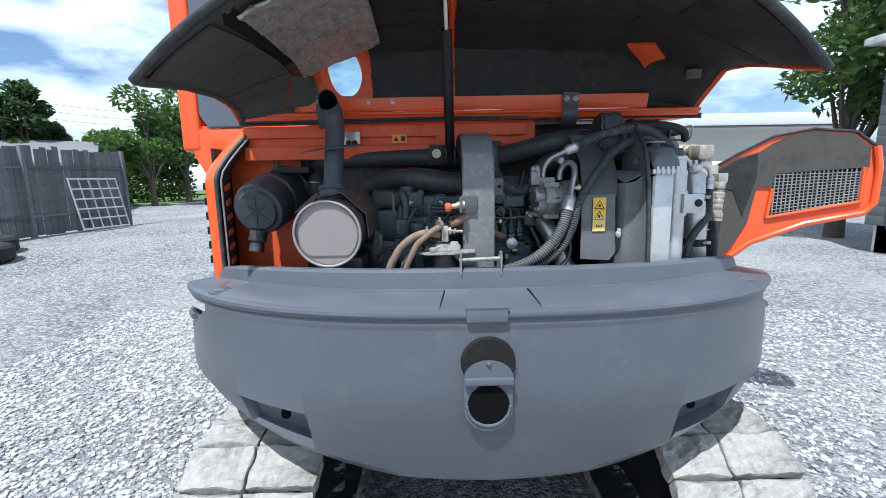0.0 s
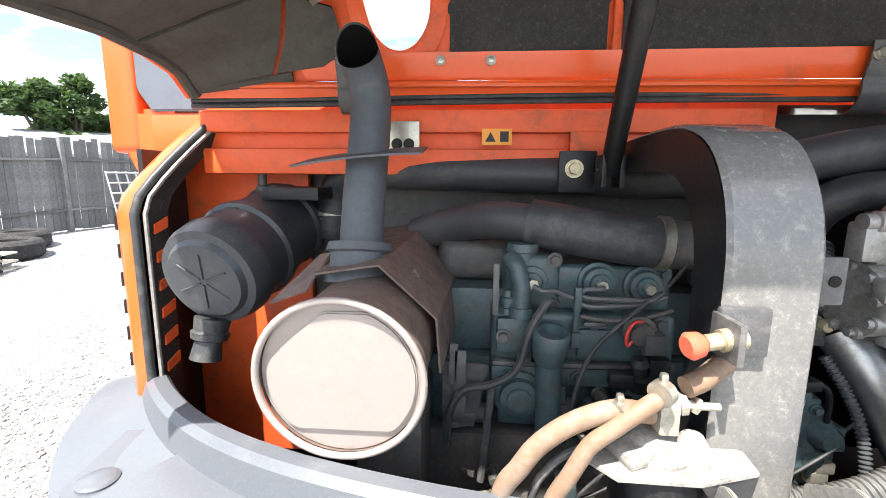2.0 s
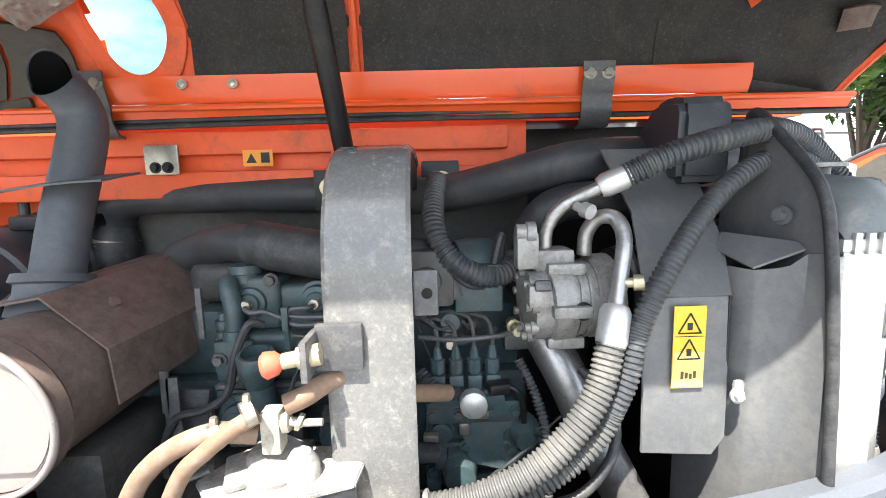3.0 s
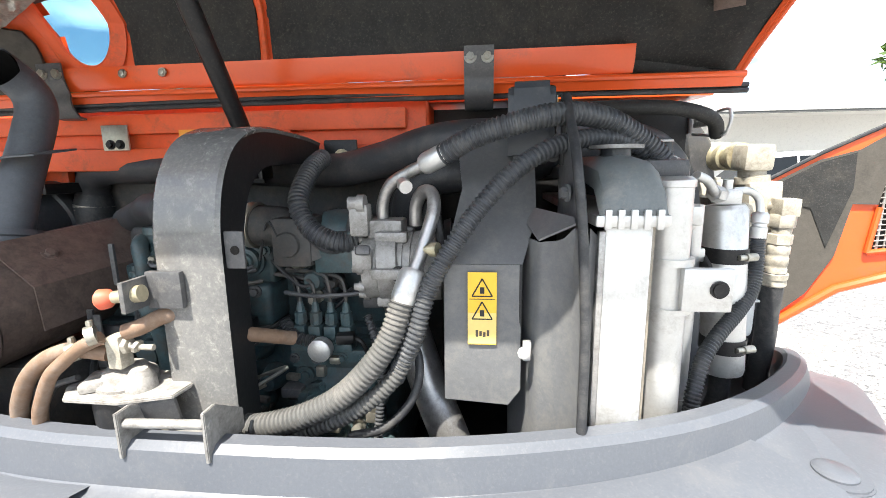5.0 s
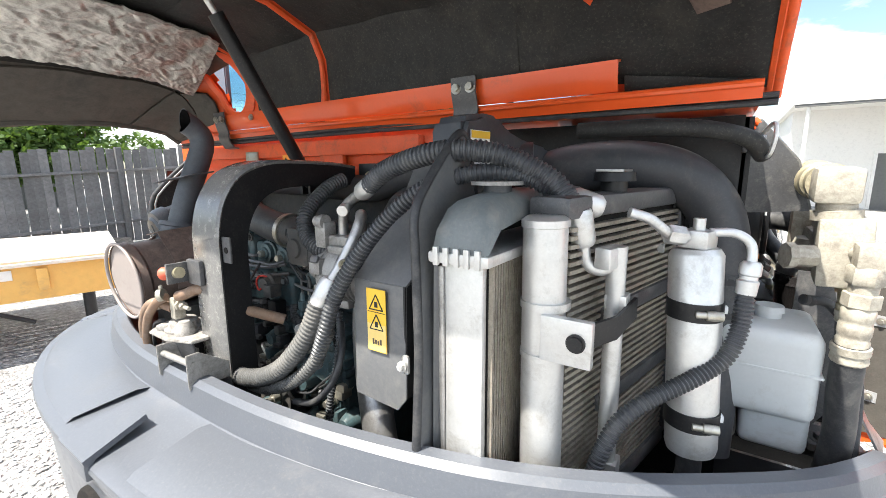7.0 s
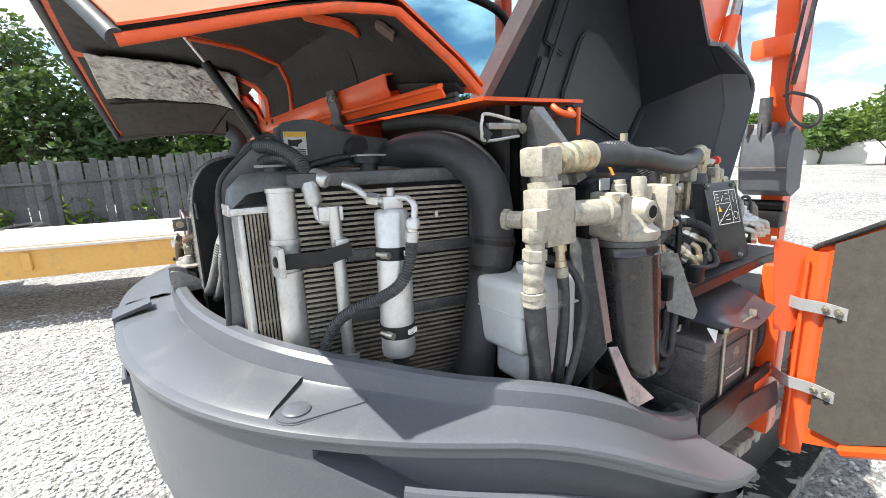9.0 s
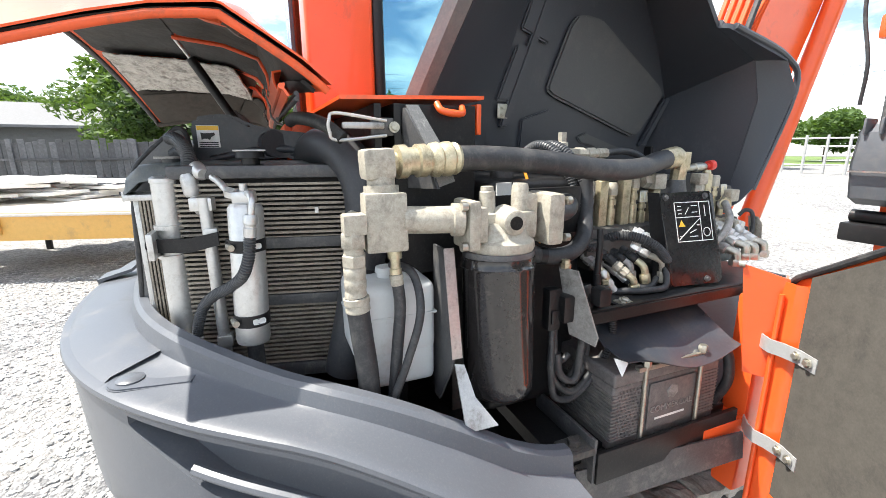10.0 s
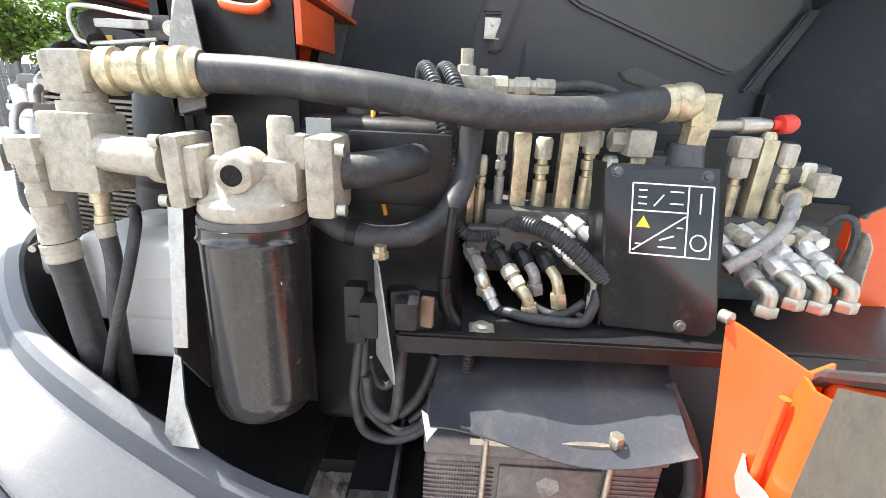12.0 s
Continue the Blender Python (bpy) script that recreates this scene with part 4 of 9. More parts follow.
# ---- left of the bay: air cleaner, muffler, exhaust ----
def build_air_cleaner():
    t = thing("air_cleaner", (-0.30, 1.85, 1.35), "dusty black plastic air cleaner canister with a ribbed cover", "air cleaner")
    a, b = Vector((-0.398, 1.735, 1.480)), Vector((-0.362, 2.03, 1.565))
    d = (b - a).normalized()
    part("canister", lathe(a + d * 0.03, b, [(0, 0.088), (0.25, 0.090), (0.27, 0.097), (0.33, 0.097), (0.35, 0.088), (0.7, 0.086), (0.72, 0.092), (0.78, 0.092), (0.8, 0.084), (1, 0.077)], 32), PLASTIC, t)
    cover = part("cover", lathe(a - d * 0.012, a + d * 0.045, [(0, 0.055), (0.02, 0.066), (0.18, 0.073), (0.22, 0.086), (0.45, 0.092), (0.9, 0.095), (1, 0.090)], 36), PLASTIC, t, "round cover with star ribs")
    side = d.cross(Vector((0, 0, 1))).normalized()
    up = side.cross(d)
    for k in range(6):
        r = side * math.cos(k * math.pi / 3 + 0.4) + up * math.sin(k * math.pi / 3 + 0.4)
        part("rib", straight(a - d * 0.0125 + r * 0.006, a - d * 0.0125 + r * 0.05, 0.0022, 6), PLASTIC, cover)
    part("dust_valve", lathe(a + Vector((-0.01, 0.02, -0.075)), a + Vector((-0.02, 0.005, -0.145)), [(0, 0.030), (0.3, 0.028), (0.35, 0.032), (0.5, 0.030), (0.55, 0.022), (1, 0.026)], 20), RUBBER, t)
    for k in (0.35, 0.78):
        c = a + (b - a) * k + up * 0.085
        part("clip", obox(c, (0.03, 0.02, 0.012), d, up, 0.003), BLACK, t)
    part("mount", box(-0.36, -0.25, 1.86, 1.95, 1.605, 1.63, 0.004), BLACK, t)
    part("mount_bolt", lathe((-0.392, 1.93, 1.60), (-0.392, 1.93, 1.70), [(0, 0.014), (0.3, 0.014), (0.32, 0.009), (0.6, 0.009), (0.62, 0.013), (0.85, 0.013), (0.86, 0.007), (1, 0.007)], 12), ENGINE_DARK, t)


build_air_cleaner()


def build_muffler():
    m = thing("muffler", (-0.11, 1.66, 1.30), "rust-brown exhaust muffler with a dusty round end", "muffler")
    a, b = Vector((-0.108, 1.518, 1.418)), Vector((-0.085, 1.88, 1.446))
    d = (b - a).normalized()
    rim = [a - d * 0.004 + Vector((math.cos(g), 0, 0)) * 0.0985 + Vector((0, -0.08, 1)) * math.sin(g) * 0.0985 for g in [2 * math.pi * k / 48 for k in range(49)]]
    part("barrel", sheet([[a.lerp(b, u) + (q - a) * k + d * 0.006 for q in rim] for u, k in ((0, 0.985), (0.05, 1.0), (0.07, 0.93), (0.5, 0.93), (0.95, 0.92), (1.0, 0.7), (1.0, 0.02))]), RUST, m)
    part("end_rim", sweep(rim, [0.0044] * 49, 10), MUFFLER, m)
    part("end_cap", plate([q.lerp(a, 0.03) + d * 0.009 for q in rim[:-1]], 0.010, d), MUFFLER, m, "dusty recess of the pressed end cap")
    side, up = Vector((1, 0, 0)), Vector((0, 0, 1))
    face = []
    for k in range(48):
        g = 2 * math.pi * k / 48
        x, z = math.cos(g) * 0.0895, max(-0.068, min(0.083, math.sin(g) * 0.0905))
        if z - x * 0.9 > 0.098:
            x, z = x + (z - x * 0.9 - 0.098) * 0.45, z - (z - x * 0.9 - 0.098) * 0.5
        face.append(a + d * 0.001 + side * x + (up + Vector((0, -0.08, 0))) * z)
    part("cap_face", plate(face, 0.018, d, 0.002), MUFFLER, m)
    # folded heat shield
    p = [Vector(q) for q in ((-0.165, 1.60, 1.525), (-0.077, 1.592, 1.540), (-0.002, 1.594, 1.470), (0.004, 1.593, 1.396))]
    q = [Vector(v) for v in ((-0.14, 1.90, 1.55), (-0.047, 1.903, 1.562), (0.021, 1.965, 1.482), (0.03, 1.96, 1.41))]
    part("heat_shield", sheet([p, [u.lerp(v, 0.5) for u, v in zip(p, q)], q], 0.003), RUST, m, "folded rusty heat shield", smooth=10)
    part("shield_lip", sheet([[(-0.175, 1.60, 1.50), (-0.235, 1.62, 1.475)], [(-0.16, 1.66, 1.54), (-0.19, 1.70, 1.53)]], 0.003), RUST, m)
    for c in ((-0.040, 1.66, 1.512), (-0.005, 1.86, 1.520)):
        part("shield_bolt", bolt(c, (0.75, -0.2, 0.66), 0.008), RUST, m)
    part("shield_leg", box(0.018, 0.036, 1.66, 1.664, 1.30, 1.40, 0.001), ARCHM, m)
    part("neck", lathe((-0.12, 1.655, 1.50), (-0.12, 1.668, 1.555), [(0, 0.05), (0.4, 0.046), (0.5, 0.042), (0.75, 0.042), (0.8, 0.048), (1, 0.045)], 28), PIPE, m)
    s = spline([(-0.12, 1.668, 1.54), (-0.120, 1.70, 1.63), (-0.120, 1.737, 1.715), (-0.122, 1.757, 1.766), (-0.126, 1.757, 1.796), (-0.130, 1.742, 1.818), (-0.133, 1.724, 1.832)], 10)
    for name, rad, mat, text in (("tail_pipe", 0.0315, PIPE, "black curved tail pipe"), ("bore", 0.0285, BORE, "sooty open bore")):
        bm = sweep(s, [rad] * len(s), 28, caps=False)
        # the mouth is cut off upright
        flow = (s[-1] - s[-3]).normalized()
        bm.verts.ensure_lookup_table()
        for v in list(bm.verts)[-28:]:
            v.co += flow * ((1.722 - v.co.y) / flow.y)
        part(name, bm, mat, m, text)
    dish = sheet([[(x, y, 1.672 + 0.10 * (x + 0.12) + 0.16 * (y - 1.69) + 0.012 * math.cos(9 * (x + 0.12))) for x in (-0.215, -0.17, -0.12, -0.07, -0.03)] for y in (1.655, 1.69, 1.735)], 0.003)
    part("rain_collar", dish, PIPE, m, "bent sheet collar round the pipe")
    part("support", box(-0.11, -0.02, 1.58, 1.80, 1.0, 1.335, 0.006), ENGINE_DARK, m)


build_muffler()

intake = thing("intake_pipe", (0.2, 1.9, 1.60), "matt black air intake pipe running above the engine", "air pipe")
part("upper_pipe", tube([(-0.262, 1.985, 1.555), (-0.258, 1.985, 1.60), (-0.236, 1.972, 1.640), (-0.18, 1.95, 1.658), (-0.05, 1.935, 1.660), (0.15, 1.92, 1.657), (0.40, 1.88, 1.650), (0.52, 1.84, 1.668), (0.66, 1.79, 1.700), (0.86, 1.86, 1.71)], 0.035, 20), DUCT, intake)
part("hose_band", lathe((-0.262, 1.985, 1.560), (-0.260, 1.985, 1.574), [(0, 0.044), (1, 0.044)], 24), STEEL, intake, "steel hose clamp")
part("cuff", lathe((-0.262, 1.985, 1.52), (-0.259, 1.984, 1.60), [(0, 0.040), (0.2, 0.044), (0.6, 0.044), (1, 0.036)], 24), RUBBER, intake, "rubber cuff")
h = thing("heater_hose", (0.56, 1.80, 1.52), "thick black hose bending behind the compressor", "hose")
part("hose", tube([(0.575, 1.82, 1.50), (0.575, 1.80, 1.56), (0.59, 1.785, 1.605), (0.63, 1.775, 1.632), (0.70, 1.77, 1.636), (0.78, 1.78, 1.63)], 0.030, 20), RUBBER, h)
part("end_sleeve", lathe((0.575, 1.82, 1.50), (0.575, 1.812, 1.535), [(0, 0.031), (0.2, 0.034), (0.8, 0.034), (1, 0.031)], 22), STEEL, h)
exhaust = thing("turbo_pipe", (0.15, 1.75, 1.55), "dusty black pipe into the turbo elbow", "air pipe")
part("lower_pipe", tube([(-0.06, 1.86, 1.545), (0.02, 1.82, 1.570), (0.08, 1.77, 1.582), (0.15, 1.735, 1.578)], 0.031, 18), DUCT, exhaust)
part("hose_boot", tube([(0.13, 1.742, 1.582), (0.19, 1.725, 1.573), (0.26, 1.715, 1.562), (0.325, 1.71, 1.556)], 0.037, 22), RUBBER, exhaust, "brown-dusted rubber boot")
part("clamp", lathe((0.312, 1.711, 1.557), (0.326, 1.710, 1.556), [(0, 0.041), (1, 0.041)], 26), STEEL, exhaust, "steel band clamp")
part("elbow", tube([(0.325, 1.71, 1.556), (0.38, 1.705, 1.552), (0.42, 1.70, 1.535), (0.435, 1.70, 1.50)], 0.036, 20), ENGINE_DARK, exhaust)


# ---- engine ----
def r_choice(rng, mat):
    return rng.choice((mat, mat, ENGINE_DARK, ARCHM))


def build_engine():
    e = thing("engine", (0.25, 1.9, 0.98), "grimy blue-green four-cylinder diesel engine", "engine")
    rng = random.Random(11)
    part("block", box(-0.08, 0.56, 1.74, 2.12, 1.02, 1.36, 0.012), ENGINE, e)
    part("cylinder_head", box(-0.06, 0.55, 1.76, 2.06, 1.36, 1.47, 0.010), ENGINE, e)
    part("rocker_cover", box(-0.02, 0.53, 1.80, 2.02, 1.47, 1.545, 0.03, 4), ENGINE_DARK, e)
    # intake side castings seen between muffler and arch
    part("intake_casting", join(box(0.094, 0.175, 1.705, 1.80, 1.452, 1.535, 0.012, 3), box(0.165, 0.345, 1.715, 1.80, 1.446, 1.520, 0.012, 3), lathe((0.119, 1.725, 1.525), (0.119, 1.725, 1.552), [(0, 0.022), (0.5, 0.022), (0.55, 0.025), (1, 0.024)], 22)), ENGINE, e)
    for x, z in ((0.132, 1.496), (0.232, 1.496), (0.300, 1.492)):
        o = part("round_cover", lathe((x, 1.716, z), (x, 1.694, z), [(0, 0.030), (0.3, 0.030), (0.35, 0.025), (0.75, 0.023), (0.8, 0.016), (1, 0.014)], 24), ENGINE, e)
        part("union_nut", hexnut((x, 1.696, z), (x, 1.682, z), 0.0085), STEEL, o)
    part("water_tube", join(tube([(0.114, 1.685, 1.452), (0.115, 1.684, 1.49), (0.108, 1.690, 1.520), (0.100, 1.708, 1.530)], 0.0135, 14), lathe((0.114, 1.685, 1.447), (0.114, 1.685, 1.462), [(0, 0.018), (1, 0.018)], 18)), ENGINE, e)
    part("valve_stem", lathe((0.096, 1.69, 1.450), (0.096, 1.69, 1.486), [(0, 0.012), (0.25, 0.012), (0.27, 0.009), (0.45, 0.009), (0.47, 0.012), (0.7, 0.012), (0.72, 0.008), (1, 0.007)], 14), ENGINE, e)
    part("pump_housing", join(box(0.074, 0.345, 1.69, 1.78, 1.374, 1.452, 0.012, 3), box(0.08, 0.14, 1.68, 1.70, 1.39, 1.445, 0.008), box(0.20, 0.30, 1.683, 1.70, 1.382, 1.43, 0.008)), ENGINE, e)
    part("housing_gasket", box(0.076, 0.345, 1.684, 1.76, 1.368, 1.375, 0.001), ARCHM, e, "pale dusty gasket edge")
    part("block_ledge", box(0.074, 0.345, 1.688, 1.78, 1.336, 1.366, 0.006, 2), ENGINE, e)
    part("lower_boss", join(lathe((0.116, 1.70, 1.322), (0.116, 1.662, 1.322), [(0, 0.040), (0.5, 0.038), (0.55, 0.030), (0.8, 0.028), (0.82, 0.018), (1, 0.018)], 26), box(0.085, 0.19, 1.685, 1.76, 1.27, 1.338, 0.010)), ENGINE, e)
    part("filler_cup", lathe((0.154, 1.660, 1.388), (0.156, 1.650, 1.438), [(0, 0.019), (0.15, 0.023), (0.5, 0.0255), (0.9, 0.027), (1, 0.0235), (1, 0.020), (0.7, 0.018)], 26), ENGINE, e, "dusty open filler cup")
    part("filler_tube", tube([(0.160, 1.668, 1.26), (0.158, 1.665, 1.33), (0.154, 1.660, 1.395)], 0.0185, 20), ENGINE, e)
    part("starter", join(straight((0.0, 1.70, 1.283), (0.05, 1.70, 1.281), 0.022, 22), straight((0.05, 1.70, 1.281), (0.075, 1.70, 1.28), 0.016, 20)), ENGINE_DARK, e)
    part("sump_plate", box(-0.04, 0.3, 1.69, 1.74, 1.06, 1.25, 0.01), ENGINE_DARK, e)
    for x, z, y in ((0.09, 1.417, 1.679), (0.196, 1.414, 1.682), (0.122, 1.384, 1.679), (0.225, 1.44, 1.688), (0.30, 1.40, 1.682), (0.32, 1.44, 1.689), (0.10, 1.35, 1.687), (0.205, 1.352, 1.687), (0.31, 1.35, 1.687), (0.165, 1.53, 1.704), (0.10, 1.465, 1.704), (0.26, 1.455, 1.714), (0.33, 1.51, 1.714)):
        o = part("stud", bolt((x, y, z), (0, -1, 0), 0.0075, 0.007), r_choice(rng, ENGINE), e)
    part("fuel_line", tube([(0.132, 1.68, 1.494), (0.145, 1.672, 1.489), (0.163, 1.675, 1.489), (0.186, 1.675, 1.480), (0.197, 1.674, 1.484)], 0.0042, 8), ARCHM, e)
    part("fuel_line", tube([(0.232, 1.68, 1.494), (0.224, 1.672, 1.494), (0.205, 1.672, 1.493), (0.196, 1.674, 1.484)], 0.0042, 8), ARCHM, e)
    part("fuel_line", tube([(0.197, 1.675, 1.483), (0.215, 1.673, 1.480), (0.26, 1.673, 1.479), (0.295, 1.675, 1.478), (0.32, 1.69, 1.486)], 0.0042, 8), ARCHM, e)
    part("fuel_line", tube([(0.197, 1.675, 1.472), (0.215, 1.672, 1.468), (0.25, 1.672, 1.470), (0.28, 1.675, 1.472), (0.325, 1.69, 1.480)], 0.0042, 8), ARCHM, e)
    part("fuel_line", tube([(0.20, 1.678, 1.452), (0.245, 1.672, 1.448), (0.30, 1.676, 1.455), (0.335, 1.69, 1.46)], 0.0035, 8), ENGINE_DARK, e)
    part("line_clip", join(box(0.189, 0.199, 1.666, 1.680, 1.462, 1.497, 0.002), box(0.187, 0.201, 1.664, 1.674, 1.408, 1.43, 0.002), straight((0.194, 1.675, 1.42), (0.194, 1.672, 1.47), 0.0045, 8)), ENGINE, e)
    part("pale_tag", obox((0.222, 1.678, 1.440), (0.034, 0.002, 0.007)), ARCHM, e)
    part("wire", tube([(0.165, 1.665, 1.472), (0.148, 1.655, 1.477), (0.126, 1.655, 1.435), (0.109, 1.655, 1.377), (0.074, 1.655, 1.352), (0.033, 1.655, 1.341), (0.012, 1.655, 1.302), (0.01, 1.655, 1.251)], 0.006, 8), RUBBER, e)
    part("wire", tube([(0.284, 1.65, 1.485), (0.25, 1.65, 1.452), (0.217, 1.65, 1.415), (0.199, 1.65, 1.372), (0.189, 1.65, 1.322), (0.185, 1.66, 1.26)], 0.0032, 8), RUBBER, e)
    part("wire", tube([(0.272, 1.66, 1.425), (0.262, 1.655, 1.418), (0.260, 1.652, 1.437), (0.270, 1.655, 1.452), (0.285, 1.665, 1.450)], 0.0025, 6), RED, e, "red wire")
    part("solenoid", join(lathe((0.283, 1.69, 1.435), (0.283, 1.655, 1.432), [(0, 0.024), (0.6, 0.024), (0.7, 0.018), (1, 0.016)], 20), obox((0.30, 1.665, 1.42), (0.03, 0.03, 0.03))), ENGINE_DARK, e)
    part("sensor", join(obox((0.256, 1.655, 1.368), (0.034, 0.022, 0.022), (0.1, 1, 0), (0, 0.1, 1), 0.005), lathe((0.285, 1.66, 1.35), (0.281, 1.655, 1.40), [(0, 0.014), (0.4, 0.016), (0.45, 0.011), (0.75, 0.011), (0.8, 0.014), (1, 0.010)], 14), obox((0.31, 1.668, 1.378), (0.03, 0.03, 0.04))), BLACK, e)
    part("guide_rod", box(0.072, 0.081, 1.662, 1.668, 1.455, 1.530, 0.002), ARCHM, e)
    part("lever", plate([(0.012, 1.66, 1.41), (0.024, 1.66, 1.41), (0.020, 1.66, 1.348), (0.010, 1.66, 1.345)], 0.004, (0, 1, 0)), ARCHM, e)
    part("dipstick_rod", tube([(0.075, 1.668, 1.345), (0.068, 1.665, 1.27), (0.061, 1.66, 1.19)], 0.006, 8), ARCHM, e)
    part("side_plate", plate([(0.0, 1.68, 1.375), (0.07, 1.68, 1.37), (0.05, 1.68, 1.27), (0.0, 1.68, 1.26)], 0.006, (0, 1, 0)), ARCHM, e)
    # pump side, between arch and compressor
    part("pump_body", join(box(0.39, 0.535, 1.67, 1.80, 1.15, 1.345, 0.010, 2), box(0.395, 0.530, 1.650, 1.70, 1.318, 1.352, 0.005), box(0.40, 0.53, 1.658, 1.68, 1.215, 1.232, 0.004), box(0.40, 0.53, 1.660, 1.68, 1.272, 1.284, 0.004)), ENGINE, e)
    part("pump_flange", plate([(0.440, 1.655, 1.322), (0.530, 1.655, 1.322), (0.530, 1.640, 1.262), (0.500, 1.640, 1.250), (0.455, 1.640, 1.262)], 0.010, (0, 1, 0), 0.002), ENGINE, e)
    for k in range(2):
        part("valve_clamp", join(box(0.400 + 0.057 * k, 0.450 + 0.057 * k, 1.640, 1.672, 1.352, 1.366, 0.003), bolt((0.425 + 0.057 * k, 1.646, 1.366), (0, 0, 1), 0.007, 0.006)), ENGINE, e)
    for k in range(4):
        x = 0.412 + 0.0268 * k
        inj = part("delivery_valve", join(box(x - 0.0105, x + 0.0105, 1.650, 1.676, 1.360, 1.392, 0.003), lathe((x, 1.663, 1.390), (x, 1.664, 1.432), [(0, 0.0085), (0.1, 0.0085), (0.12, 0.0108), (0.55, 0.0108), (0.6, 0.0075), (0.85, 0.006), (1, 0.004)], 8)), ENGINE, e)
        rise = 1.466 - 0.006 * (k % 2) + 0.003 * k
        part("injector_pipe", tube([(x, 1.664, 1.428), (x, 1.664, 1.448), (x - 0.006, 1.668, rise), (x - 0.022, 1.676, rise + 0.006), (x - 0.05, 1.684, rise + 0.008), (0.375, 1.70, rise + 0.008)], 0.0032, 8), ENGINE_DARK, inj)
    part("cross_pipe", tube([(0.385, 1.668, 1.446), (0.44, 1.660, 1.443), (0.50, 1.662, 1.446), (0.54, 1.675, 1.45)], 0.004, 8), ARCHM, e)
    for x, z, r in ((0.415, 1.300, 0.016), (0.470, 1.196, 0.020), (0.415, 1.190, 0.014), (0.512, 1.20, 0.012)):
        part("round_cover", lathe((x, 1.672, z), (x, 1.652, z), [(0, r * 1.25), (0.4, r * 1.25), (0.45, r), (0.8, r), (0.82, r * 0.55), (1, r * 0.5)], 20), ENGINE, e)
    for x, z in ((0.402, 1.335), (0.440, 1.335), (0.486, 1.338), (0.522, 1.336), (0.402, 1.245), (0.522, 1.245), (0.45, 1.285), (0.51, 1.285)):
        part("stud", bolt((x, 1.650, z), (0, -1, 0), 0.006, 0.006), r_choice(rng, ENGINE), e)
    part("sensor_plug", join(obox((0.497, 1.64, 1.378), (0.022, 0.03, 0.016), (1, 0.2, 0), (0, 0, 1), 0.004), tube([(0.505, 1.645, 1.378), (0.525, 1.64, 1.37), (0.535, 1.645, 1.33), (0.53, 1.65, 1.26)], 0.004, 8)), BLACK, e)
    part("thermostat_cap", lathe((0.46, 1.64, 1.364), (0.46, 1.612, 1.364), [(0, 0.012), (0.3, 0.019), (0.9, 0.019), (1, 0.015)], 18), ALU_WHITE, e, "pale metal plug")
    part("brown_pipe", straight((0.377, 1.553, 1.417), (0.425, 1.605, 1.39), 0.011), TAN, e)
    part("turbo_block", join(box(0.37, 0.44, 1.66, 1.74, 1.49, 1.575, 0.012, 2), lathe((0.40, 1.655, 1.53), (0.40, 1.69, 1.53), [(0, 0.02), (0.5, 0.026), (1, 0.03)], 18)), ENGINE_DARK, e)
    part("turbo_body", join(lathe((0.44, 1.72, 1.535), (0.52, 1.74, 1.53), [(0, 0.045), (0.3, 0.05), (0.7, 0.05), (1, 0.03)], 26), obox((0.475, 1.70, 1.515), (0.07, 0.06, 0.07))), ENGINE, e)
    part("lower_pump", join(box(0.40, 0.56, 1.64, 1.76, 1.05, 1.15, 0.02, 3), lathe((0.44, 1.62, 1.25), (0.44, 1.67, 1.25), [(0, 0.022), (1, 0.03)], 20)), ENGINE, e)
    for i in range(14):
        x, z = rng.uniform(0.40, 0.56), rng.uniform(1.12, 1.34)
        part("fitting", obox((x, 1.655, z), (rng.uniform(0.012, 0.03), 0.03, rng.uniform(0.012, 0.03)), (0, 1, 0), (0, 0, 1), 0.004), rng.choice((ENGINE, ENGINE_DARK, STEEL)), e)


build_engine()


